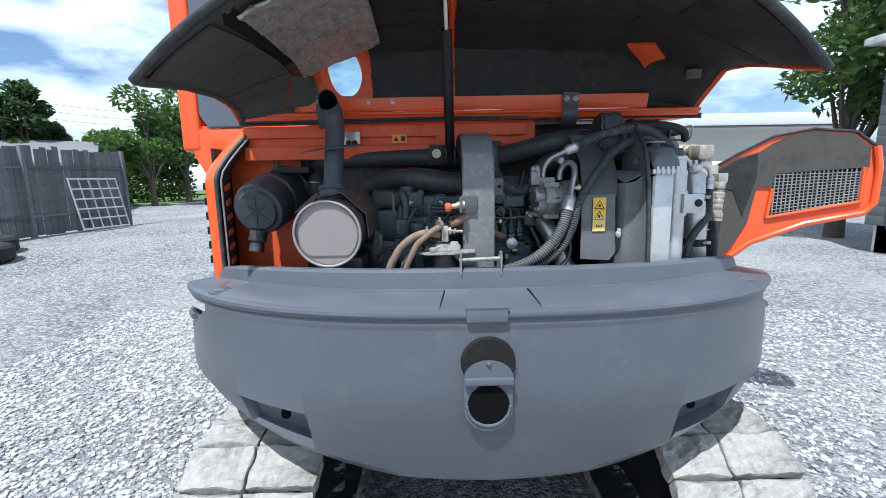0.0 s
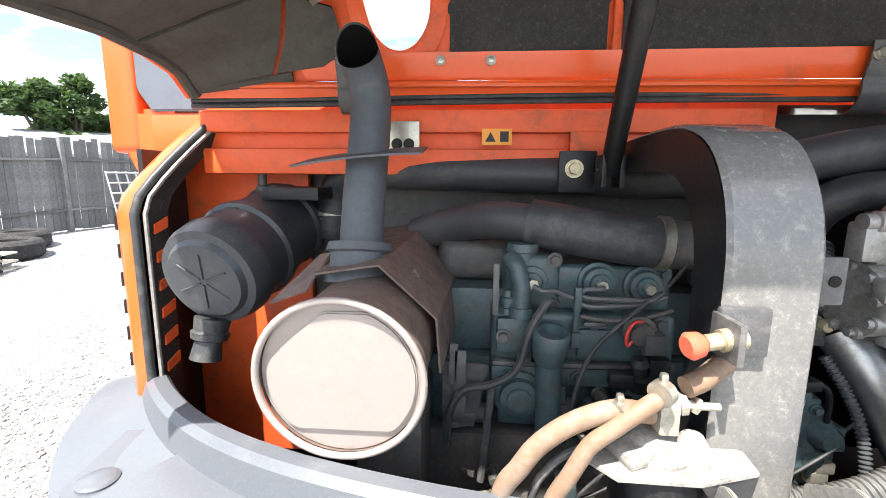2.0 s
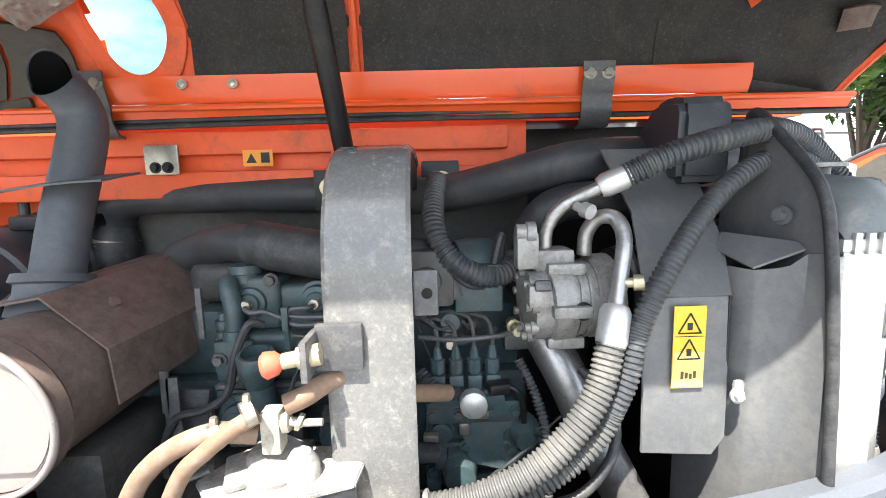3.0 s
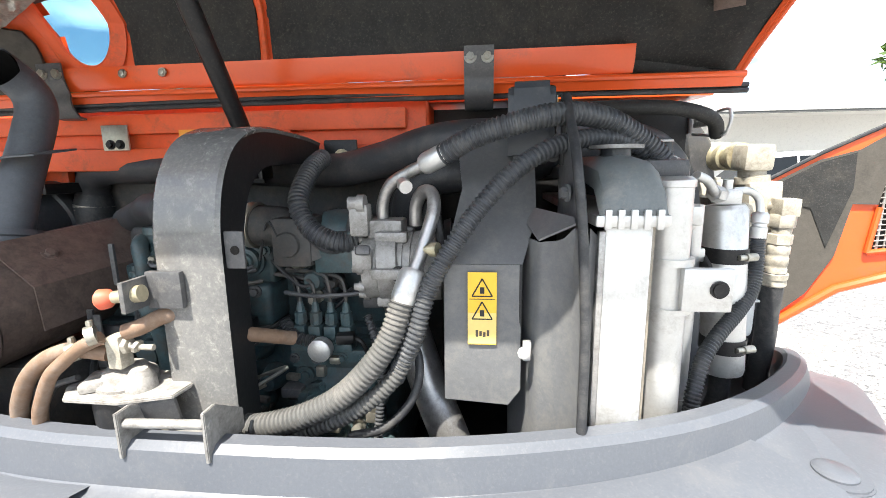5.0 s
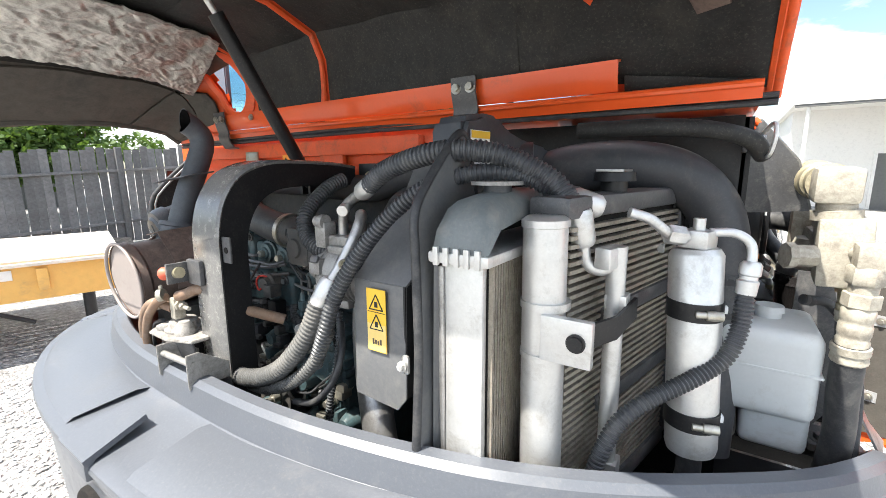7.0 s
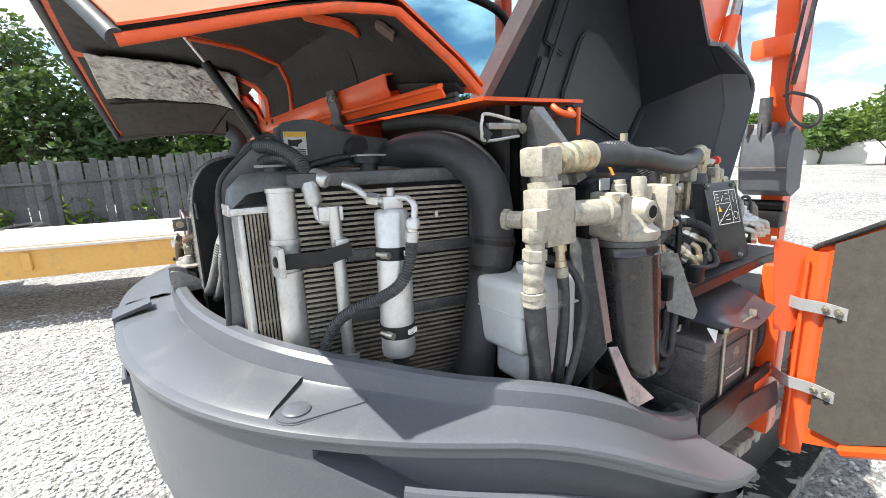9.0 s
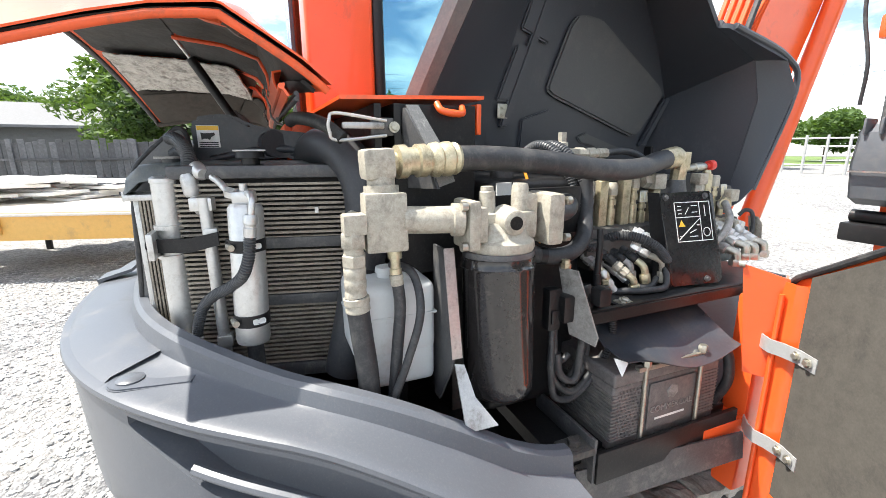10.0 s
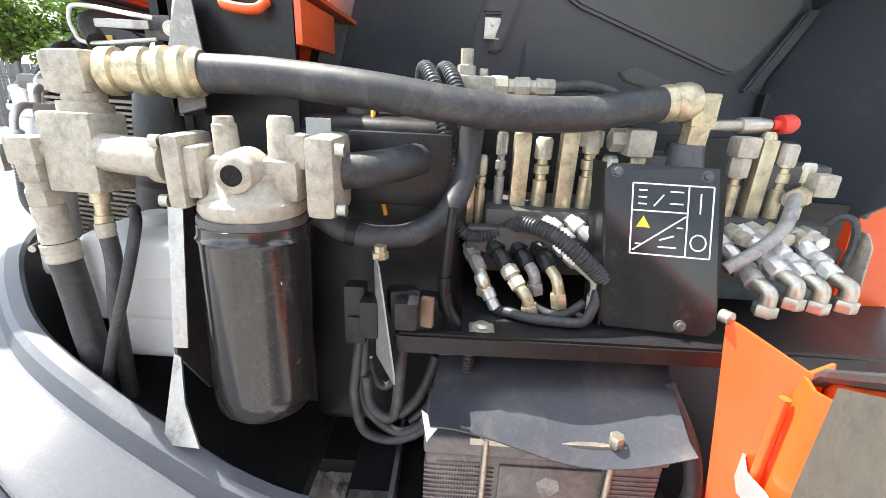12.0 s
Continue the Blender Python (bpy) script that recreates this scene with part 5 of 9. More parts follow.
def dress_engine():
    """Small castings, senders, clips and wires on the engine's near side."""
    e = thing("engine_fittings", (0.2, 1.66, 1.2), "small grimy senders, clips, pipes and wires on the engine", "engine fittings")
    r = random.Random(19)
    spots = [(0.16, 0.34, 1.20, 1.34, 1.685), (0.39, 0.55, 1.10, 1.34, 1.648), (0.03, 0.28, 1.05, 1.25, 1.665), (0.39, 0.55, 1.42, 1.56, 1.69)]
    for k in range(70):
        x0, x1, z0, z1, y = spots[k % 4]
        x, z = r.uniform(x0, x1), r.uniform(z0, z1)
        y += r.uniform(-0.02, 0.015)
        kind = r.randrange(5)
        if kind == 0:
            part("sender", lathe((x, y + 0.03, z), (x, y - 0.012, z), [(0, 0.012), (0.4, 0.012), (0.42, 0.008), (0.7, 0.008), (0.72, 0.010), (1, 0.007)], 10), r.choice((STEEL, ENGINE_DARK, ZINC)), e)
        elif kind == 1:
            part("clip", obox((x, y, z), (0.022, 0.012, 0.010), (r.uniform(-0.4, 0.4), 1, 0), (0, 0, 1), 0.002), r.choice((ENGINE_DARK, STEEL, BLACK)), e)
        elif kind == 2:
            part("boss", lathe((x, y + 0.04, z), (x, y, z), [(0, 0.026), (0.7, 0.020), (1, 0.014)], 16), ENGINE, e)
        elif kind == 3:
            part("wire", tube([(x, y, z), (x + r.uniform(-0.05, 0.05), y - 0.012, z + r.uniform(-0.03, 0.03)), (x + r.uniform(-0.08, 0.08), y - 0.008, z + r.uniform(-0.06, 0.06)), (x + r.uniform(-0.1, 0.1), y + 0.02, z + r.uniform(-0.08, 0.08))], r.choice((0.0025, 0.004, 0.006)), 7), r.choice((RUBBER, RUBBER, RUBBER, STEEL)), e)
        else:
            part("lug", obox((x, y + 0.01, z), (r.uniform(0.015, 0.04), 0.03, r.uniform(0.015, 0.035)), (0, 1, 0), (0, 0, 1), 0.005), r.choice((ENGINE, ENGINE, ENGINE_DARK, ARCHM)), e)
    part("spring_loom", corrugated([(0.385, 1.66, 1.395), (0.41, 1.645, 1.375), (0.45, 1.648, 1.365)], 0.011, 0.006), RUBBER, e)


BREATHER = [(0.419, 1.792, 1.673), (0.418, 1.775, 1.668), (0.414, 1.740, 1.650), (0.412, 1.690, 1.607), (0.425, 1.672, 1.572),
            (0.452, 1.666, 1.546), (0.49, 1.672, 1.532), (0.525, 1.690, 1.540), (0.535, 1.705, 1.56)]
dress_engine()
loom = thing("breather_hose", (0.46, 1.70, 1.53), "black ribbed breather hose looping down to the compressor", "hose")
part("hose", corrugated(BREATHER, 0.0175), LOOM, loom)

# fuel filter with its pale bracket and tan hoses
ff = thing("fuel_filter", (0.22, 1.50, 1.20), "pale dusty fuel filter bracket with a black bowl", "fuel filter")
part("bracket_plate", plate([(0.158, 1.478, 1.366), (0.185, 1.446, 1.366), (0.262, 1.444, 1.366), (0.326, 1.462, 1.368), (0.330, 1.495, 1.368), (0.29, 1.530, 1.368), (0.19, 1.530, 1.368)], 0.006, (0, 0, -1), 0.0015), CHALK, ff)
part("bracket_fold", plate([(0.262, 1.445, 1.361), (0.326, 1.463, 1.363), (0.326, 1.470, 1.33), (0.29, 1.462, 1.325)], 0.004, (0, 1, 0)), ARCHM, ff)
part("filter_head", join(lathe((0.235, 1.495, 1.364), (0.237, 1.492, 1.390), [(0, 0.038), (0.45, 0.037), (0.6, 0.030), (0.9, 0.026), (1, 0.016)], 26), obox((0.205, 1.482, 1.374), (0.050, 0.032, 0.014), (1, 0.4, 0.1), (0, 0, 1), 0.005), lathe((0.268, 1.480, 1.364), (0.268, 1.480, 1.394), [(0, 0.020), (0.6, 0.018), (1, 0.010)], 20)), CHALK, ff, "chalky white dusted filter head")
part("port_block", join(box(0.231, 0.251, 1.472, 1.494, 1.395, 1.440, 0.003), hexnut((0.251, 1.482, 1.425), (0.259, 1.482, 1.426), 0.011), straight((0.259, 1.482, 1.426), (0.272, 1.482, 1.424), 0.005), hexnut((0.266, 1.482, 1.426), (0.271, 1.482, 1.424), 0.009), straight((0.271, 1.482, 1.424), (0.292, 1.482, 1.424), 0.004)), BEIGE, ff, "pale fuel port block")
part("bowl", lathe((0.240, 1.495, 1.359), (0.240, 1.495, 1.24), [(0, 0.044), (0.1, 0.046), (0.75, 0.044), (1, 0.03)], 28), BLACK, ff, "black filter bowl")
for c in ((0.189, 1.468, 1.421), (0.226, 1.462, 1.447)):
    part("clip", join(lathe((c[0] - 0.004, c[1] - 0.003, c[2] - 0.001), (c[0] + 0.004, c[1] + 0.003, c[2] + 0.001), [(0, 0.013), (1, 0.013)], 18), obox((c[0], c[1], c[2] + 0.016), (0.008, 0.008, 0.010))), STEEL, ff, "spring hose clip")
fh = thing("fuel_hose_pair", (0.16, 1.5, 1.2), "two tan fuel hoses curving up to the filter", "fuel hose")
part("hose", tube([(0.068, 1.485, 1.25), (0.078, 1.478, 1.32), (0.094, 1.472, 1.352), (0.111, 1.47, 1.379), (0.137, 1.468, 1.403), (0.166, 1.468, 1.418), (0.192, 1.472, 1.422), (0.225, 1.482, 1.414)], 0.0108, 16), TAN, fh)
part("hose", tube([(0.110, 1.475, 1.25), (0.128, 1.462, 1.325), (0.142, 1.458, 1.356), (0.160, 1.458, 1.390), (0.182, 1.458, 1.410), (0.208, 1.460, 1.430), (0.232, 1.468, 1.442)], 0.0088, 16), TAN, fh)
part("hose", tube([(0.10, 1.485, 1.25), (0.112, 1.482, 1.32), (0.124, 1.48, 1.345), (0.142, 1.478, 1.366), (0.175, 1.48, 1.378)], 0.0045, 10), ARCHM, fh)
part("hose", tube([(0.256, 1.480, 1.445), (0.275, 1.486, 1.451), (0.30, 1.50, 1.462), (0.33, 1.53, 1.46)], 0.011, 12), TAN, fh)


# ---- compressor and its hoses ----
def build_compressor():
    c = thing("ac_compressor", (0.61, 1.65, 1.40), "dusty grey air-conditioning compressor", "compressor")
    part("body", lathe((0.535, 1.645, 1.498), (0.66, 1.655, 1.505), [(0, 0.030), (0.02, 0.05), (0.2, 0.052), (0.22, 0.058), (0.45, 0.058), (0.47, 0.052), (0.75, 0.052), (0.78, 0.06), (0.95, 0.06), (1, 0.05)], 30), CAST, c)
    for k in range(6):
        g = k * math.pi / 3
        part("flange_lug", obox((0.585, 1.648 + math.cos(g) * 0.058, 1.50 + math.sin(g) * 0.058), (0.016, 0.05, 0.016), (1, 0, 0)), CAST, c)
    part("clutch", lathe((0.665, 1.658, 1.505), (0.70, 1.66, 1.507), [(0, 0.066), (0.3, 0.068), (0.35, 0.06), (0.6, 0.06), (0.65, 0.068), (1, 0.066)], 30), BLACK, c)
    part("port_block", join(box(0.545, 0.60, 1.625, 1.675, 1.545, 1.575, 0.006), obox((0.545, 1.60, 1.52), (0.03, 0.02, 0.03))), CAST, c)
    part("badge", lathe((0.60, 1.589, 1.50), (0.60, 1.592, 1.50), [(0, 0.012), (1, 0.012)], 16), BLACK, c)
    part("body_rib", join(*[lathe((0.60 + 0.012 * k, 1.650, 1.502), (0.603 + 0.012 * k, 1.650, 1.502), [(0, 0.0545), (1, 0.0545)], 30) for k in range(3)]), CAST, c)
    part("name_plate", obox((0.548, 1.590, 1.535), (0.022, 0.003, 0.014), (0, 1, -0.5)), ARCHM, c)
    part("rear_port", join(obox((0.535, 1.632, 1.575), (0.03, 0.03, 0.05), (0, 1, 0), (0, 0, 1), 0.006), lathe((0.52, 1.625, 1.60), (0.545, 1.625, 1.60), [(0, 0.011), (0.5, 0.011), (0.55, 0.014), (1, 0.014)], 14)), CAST, c)
    part("belt_guard", sweep([Vector((0.655 + 0.004 * k, 1.60 - 0.012 * math.sin(k * 0.5), 1.585 - 0.018 * k)) for k in range(7)], [0.007] * 7, 8), BLACK, c)
    for k in range(9):
        g = k * 2 * math.pi / 9 + 0.2
        part("case_screw", lathe((0.528, 1.645 + math.cos(g) * 0.044, 1.498 + math.sin(g) * 0.044), (0.545, 1.645 + math.cos(g) * 0.044, 1.498 + math.sin(g) * 0.044), [(0, 0.006), (0.4, 0.006), (0.45, 0.009), (1, 0.009)], 10), CAST, c)
    p = part("suction_pipe", tube([(0.565, 1.65, 1.565), (0.567, 1.648, 1.60), (0.582, 1.642, 1.628), (0.61, 1.636, 1.645), (0.632, 1.632, 1.655)], 0.0095, 14), ALU, c, "bent aluminium pipe")
    part("service_port", lathe((0.60, 1.628, 1.632), (0.612, 1.605, 1.625), [(0, 0.006), (0.5, 0.006), (0.52, 0.010), (1, 0.010)], 14), ALU_WHITE, p)
    part("crimp", lathe((0.632, 1.632, 1.655), (0.668, 1.622, 1.672), [(0, 0.013), (0.2, 0.0165), (0.8, 0.0165), (1, 0.014)], 18), ALU_WHITE, p)
    p = part("discharge_pipe", tube([(0.618, 1.645, 1.565), (0.62, 1.642, 1.595), (0.632, 1.63, 1.616), (0.648, 1.615, 1.615), (0.652, 1.597, 1.590), (0.638, 1.575, 1.54), (0.628, 1.56, 1.512)], 0.0100, 16), ALU, c, "hooked aluminium pipe")
    part("service_port", lathe((0.640, 1.572, 1.540), (0.662, 1.562, 1.542), [(0, 0.006), (0.5, 0.006), (0.52, 0.010), (1, 0.010)], 14), ZINC, p)
    part("crimp", lathe((0.628, 1.56, 1.514), (0.614, 1.54, 1.470), [(0, 0.015), (0.15, 0.0185), (0.85, 0.0185), (1, 0.016)], 18), ALU_WHITE, p)


build_compressor()
h = thing("refrigerant_hose", (0.85, 1.62, 1.6), "black ribbed refrigerant hose over the shroud", "hose", "refrigerant hoses")
part("hose", corrugated([(0.664, 1.623, 1.670), (0.71, 1.608, 1.693), (0.775, 1.602, 1.712), (0.835, 1.612, 1.722), (0.90, 1.64, 1.715), (0.965, 1.665, 1.680), (1.005, 1.665, 1.635)], 0.0165), LOOM, h)
part("crimp", lathe((1.005, 1.665, 1.640), (1.012, 1.672, 1.590), [(0, 0.016), (0.15, 0.0185), (0.85, 0.0185), (1, 0.014)], 18), ALU_WHITE, h)
part("pipe_end", tube([(1.012, 1.672, 1.594), (1.017, 1.676, 1.566), (1.032, 1.684, 1.556), (1.05, 1.692, 1.562)], 0.0085, 12), ALU_WHITE, h)
h = thing("refrigerant_hose", (0.7, 1.56, 1.4), "black ribbed refrigerant hose hanging past the compressor", "hose", "refrigerant hoses")
part("hose", corrugated([(0.99, 1.68, 1.655), (0.93, 1.655, 1.685), (0.87, 1.63, 1.690), (0.805, 1.600, 1.672), (0.745, 1.580, 1.628), (0.690, 1.560, 1.560), (0.650, 1.545, 1.490), (0.632, 1.535, 1.430), (0.60, 1.535, 1.36)], 0.0135), LOOM, h)
part("crimp", lathe((0.99, 1.68, 1.655), (1.028, 1.70, 1.640), [(0, 0.014), (0.15, 0.0175), (0.85, 0.0175), (1, 0.012)], 18), ALU_WHITE, h)
h = thing("lower_loom", (0.5, 1.52, 1.28), "thick grey-dusted ribbed hose sweeping down to the arch foot", "hose")
part("hose", corrugated([(0.614, 1.54, 1.474), (0.600, 1.53, 1.43), (0.575, 1.522, 1.39), (0.53, 1.515, 1.345), (0.475, 1.512, 1.315), (0.41, 1.515, 1.295), (0.36, 1.53, 1.285)], 0.0175, 0.007), RIBDUST, h)
part("hose", corrugated([(0.635, 1.54, 1.43), (0.60, 1.53, 1.365), (0.54, 1.525, 1.315), (0.47, 1.525, 1.285), (0.40, 1.535, 1.268)], 0.0125), RIBDUST, h)
h = thing("coolant_pipe", (0.62, 1.62, 1.15), "grey coolant pipe slanting down behind the hoses", "pipe")
part("pipe", tube([(0.575, 1.70, 1.435), (0.605, 1.665, 1.375), (0.635, 1.64, 1.30), (0.68, 1.61, 1.20), (0.70, 1.60, 1.12)], 0.031, 20), ALU, h)
h = thing("wire_loom", (0.58, 1.58, 1.25), "small black loom with a cable tie", "hose")
part("hose", corrugated([(0.53, 1.66, 1.41), (0.548, 1.64, 1.37), (0.56, 1.62, 1.32), (0.558, 1.60, 1.25), (0.555, 1.59, 1.15)], 0.0075, 0.006), LOOM, h)
part("hose", tube([(0.60, 1.60, 1.42), (0.63, 1.57, 1.38), (0.625, 1.55, 1.33), (0.585, 1.54, 1.285), (0.53, 1.54, 1.268)], 0.0065, 10), RUBBER, h)

# ---- fan guard plate with its warning label ----
g = thing("fan_guard", (0.73, 1.6, 1.30), "black bent fan guard plate with a yellow warning label", "guard plate")
part("panel", plate([(0.668, 1.566, 1.318), (0.760, 1.566, 1.312), (0.777, 1.568, 1.335), (0.777, 1.572, 1.520), (0.668, 1.572, 1.520)], 0.004, (0, 1, 0), 0.001), SHROUD, g)
part("upper_panel", plate([(0.668, 1.572, 1.520), (0.777, 1.572, 1.520), (0.800, 1.628, 1.58), (0.803, 1.690, 1.655), (0.795, 1.742, 1.714), (0.676, 1.742, 1.714), (0.690, 1.66, 1.62)], 0.004, (0, 1, -0.8), 0.0), SHROUD, g)
part("side_fold", box(0.773, 0.777, 1.570, 1.66, 1.335, 1.52, 0.001), BLACK, g)
lab = part("warning_label", box(0.702, 0.742, 1.5645, 1.5655, 1.405, 1.510), YELLOW, g, "yellow warning label")
# paler below the hood's shadow line: sunlight painted on the label
part("faded_part", box(0.7025, 0.7415, 1.5638, 1.5646, 1.4065, 1.452), LABEL_SUNLIT, lab, "lower part coloured paler where the sun falls")
for z in (1.488, 1.455):
    for a, b in (((-0.014, -0.012), (0.014, -0.012)), ((0.014, -0.012), (0.0, 0.013)), ((0.0, 0.013), (-0.014, -0.012))):
        part("triangle_line", straight((0.722 + a[0], 1.5640, z + a[1]), (0.722 + b[0], 1.5640, z + b[1]), 0.0010, 6), INK, lab, smooth=0)
    part("bar", box(0.719, 0.725, 1.5636, 1.5644, z - 0.008, z + 0.001), INK, lab)
part("bar", box(0.704, 0.740, 1.5636, 1.5644, 1.4715, 1.4722), INK, lab)
for k in range(4):
    part("faded_bar", box(0.713 + 0.0052 * k, 0.7165 + 0.0052 * k, 1.5634, 1.5640, 1.417 + 0.001 * (k % 2), 1.427 - 0.0015 * (k % 3)), BARK, lab)


# ---- shroud plate and cooler stack ----
def build_shroud():
    s = thing("radiator_shroud", (0.835, 1.6, 1.10), "dusty black steel radiator shroud plate with a rubber edge", "shroud")
    edge = [(0.842, 1.550, 1.27), (0.846, 1.520, 1.276), (0.848, 1.500, 1.30), (0.849, 1.502, 1.36), (0.849, 1.508, 1.46), (0.842, 1.514, 1.577), (0.836, 1.522, 1.640), (0.836, 1.552, 1.680), (0.836, 1.600, 1.724), (0.837, 1.624, 1.744), (0.838, 1.640, 1.746), (0.840, 1.650, 1.730), (0.842, 1.656, 1.690), (0.842, 1.668, 1.655)]
    part("side_plate", plate([*edge, (0.842, 1.70, 1.65), (0.842, 1.70, 1.12), (0.842, 1.55, 1.12)], 0.004, (1, 0, 0)), SHROUD, s)
    line = spline(edge, 5)
    part("edge_strip", sweep(line, [0.0065] * len(line), 10), RUBBER, s, "worn rubber edge strip")
    rows = [[(0.764, 1.660, z), (0.782, 1.606, z), (0.797, 1.566, z), (0.803, 1.562, z), (0.820, 1.554, z), (0.826, 1.547, z), (0.838, 1.538, z), (0.845, 1.512, z)] for z in (1.10, 1.28, 1.42, 1.50)]
    rows.append([(0.775, 1.660, 1.552), (0.786, 1.606, 1.552), (0.797, 1.566, 1.552), (0.803, 1.562, 1.553), (0.820, 1.554, 1.556), (0.826, 1.547, 1.560), (0.838, 1.538, 1.575), (0.842, 1.516, 1.577)])
    part("front_panel", sheet(rows, 0.003), SHROUD, s, "folded dusty front panel")
    part("ledge", plate([(0.797, 1.566, 1.553), (0.840, 1.545, 1.577), (0.840, 1.556, 1.584), (0.797, 1.628, 1.590), (0.785, 1.62, 1.57)], 0.003, (0, 0, 1)), SHROUD, s)
    part("upper_bolt", bolt((0.833, 1.573, 1.617), (-1, -0.2, 0), 0.008, 0.007), SHROUD, s)
    part("front_rib", plate([(0.852, 1.53, 1.14), (0.866, 1.54, 1.14), (0.866, 1.54, 1.565), (0.856, 1.535, 1.575)], 0.004, (0, 1, 0)), SHROUD, s)
    part("catch", join(obox((0.784, 1.560, 1.400), (0.012, 0.004, 0.030)), bolt((0.780, 1.556, 1.398), (0, -1, 0), 0.006, 0.006)), ALU_WHITE, s, "pale bolted catch")


build_shroud()


def build_radiator():
    r = thing("radiator", (0.92, 1.75, 1.12), "dusty aluminium radiator with a grey plastic top tank", "radiator")
    part("end_bar", box(0.874, 0.931, 1.533, 1.545, 1.14, 1.580, 0.004), ALU_WHITE, r, "bright dusty end bar")
    part("end_bar_edge", box(0.866, 0.874, 1.530, 1.545, 1.14, 1.572, 0.002), ALU, r)
    # solid core, coloured as the shade between the fins
    part("core", box(0.874, 0.932, 1.546, 2.02, 1.14, 1.575), GAP_SHADE, r)
    for k in range(22):
        y = 1.547 + 0.0075 * k
        part("tube_strip", box(0.931, 0.9385, y, y + 0.0044, 1.14, 1.578), FIN, r, smooth=0)
    for k in range(3):
        part("fin_band", box(0.9315, 0.9345, 1.547, 1.72, 1.20 + 0.13 * k, 1.206 + 0.13 * k), FIN, r, smooth=0)
    rails = []
    for x, drop in ((0.866, 0.030), (0.870, 0.010), (0.884, 0.0), (0.905, -0.004), (0.925, 0.0), (0.936, 0.012), (0.940, 0.032)):
        rails.append([(x, 1.524, 1.590), (x, 1.530, 1.628 - drop), (x, 1.555, 1.652 - drop), (x, 1.62, 1.660 - drop), (x, 1.80, 1.660 - drop), (x, 2.0, 1.656 - drop)])
    part("top_tank", sheet(rails, 0.004), TANKM, r, "moulded grey-dusted top tank")
    part("crimp_rim", box(0.858, 0.946, 1.518, 2.02, 1.578, 1.593, 0.004), ALU_WHITE, r)
    for k in range(5):
        part("crimp_tab", box(0.868 + 0.015 * k, 0.876 + 0.015 * k, 1.5145, 1.520, 1.576, 1.600, 0.0015), ALU_WHITE, r)
    part("filler_neck", lathe((0.905, 1.62, 1.65), (0.905, 1.62, 1.674), [(0, 0.02), (1, 0.02)], 18), PLASTIC, r)
    part("filler_cap", lathe((0.905, 1.62, 1.674), (0.905, 1.62, 1.679), [(0, 0.036), (1, 0.036)], 24), CAST, r)


build_radiator()


def build_condenser():
    c = thing("condenser", (1.0, 1.7, 1.12), "aluminium condenser with a round header tube", "condenser")
    part("header", lathe((0.985, 1.612, 1.14), (0.979, 1.613, 1.636), [(0, 0.029), (0.97, 0.029), (0.972, 0.031), (0.99, 0.031), (1, 0.024)], 30), ALU_WHITE, c, "bright round header tube")
    part("bracket", join(box(0.99, 1.055, 1.575, 1.588, 1.455, 1.515, 0.003), lathe((0.984, 1.612, 1.447), (0.984, 1.612, 1.455), [(0, 0.033), (1, 0.033)], 26), lathe((0.983, 1.612, 1.515), (0.983, 1.612, 1.525), [(0, 0.033), (1, 0.033)], 26)), ALU_WHITE, c, "dusty clamp bracket")
    part("bracket_bolt", lathe((1.036, 1.575, 1.487), (1.036, 1.570, 1.487), [(0, 0.012), (0.5, 0.012), (0.55, 0.009), (1, 0.009)], 22), BLACK, c)
    part("cross_strap", plate([(1.03, 1.592, 1.468), (1.062, 1.66, 1.470), (1.075, 1.72, 1.485), (1.075, 1.72, 1.515), (1.062, 1.66, 1.502), (1.03, 1.592, 1.500)], 0.005, (1, -0.3, 0)), BLACK, c)
    part("outlet_header", straight((1.055, 1.705, 1.13), (1.052, 1.697, 1.59), 0.0135, 18), ALU_WHITE, c)
    part("outlet_block", obox((1.046, 1.692, 1.575), (0.024, 0.05, 0.03), (0.3, 1, 0)), ALU_WHITE, c)
    part("outlet_clamp", box(1.040, 1.072, 1.688, 1.722, 1.235, 1.262, 0.003), ALU_WHITE, c)
    part("lower_clamp", box(1.040, 1.070, 1.688, 1.718, 1.500, 1.522, 0.003), ALU_WHITE, c)


build_condenser()


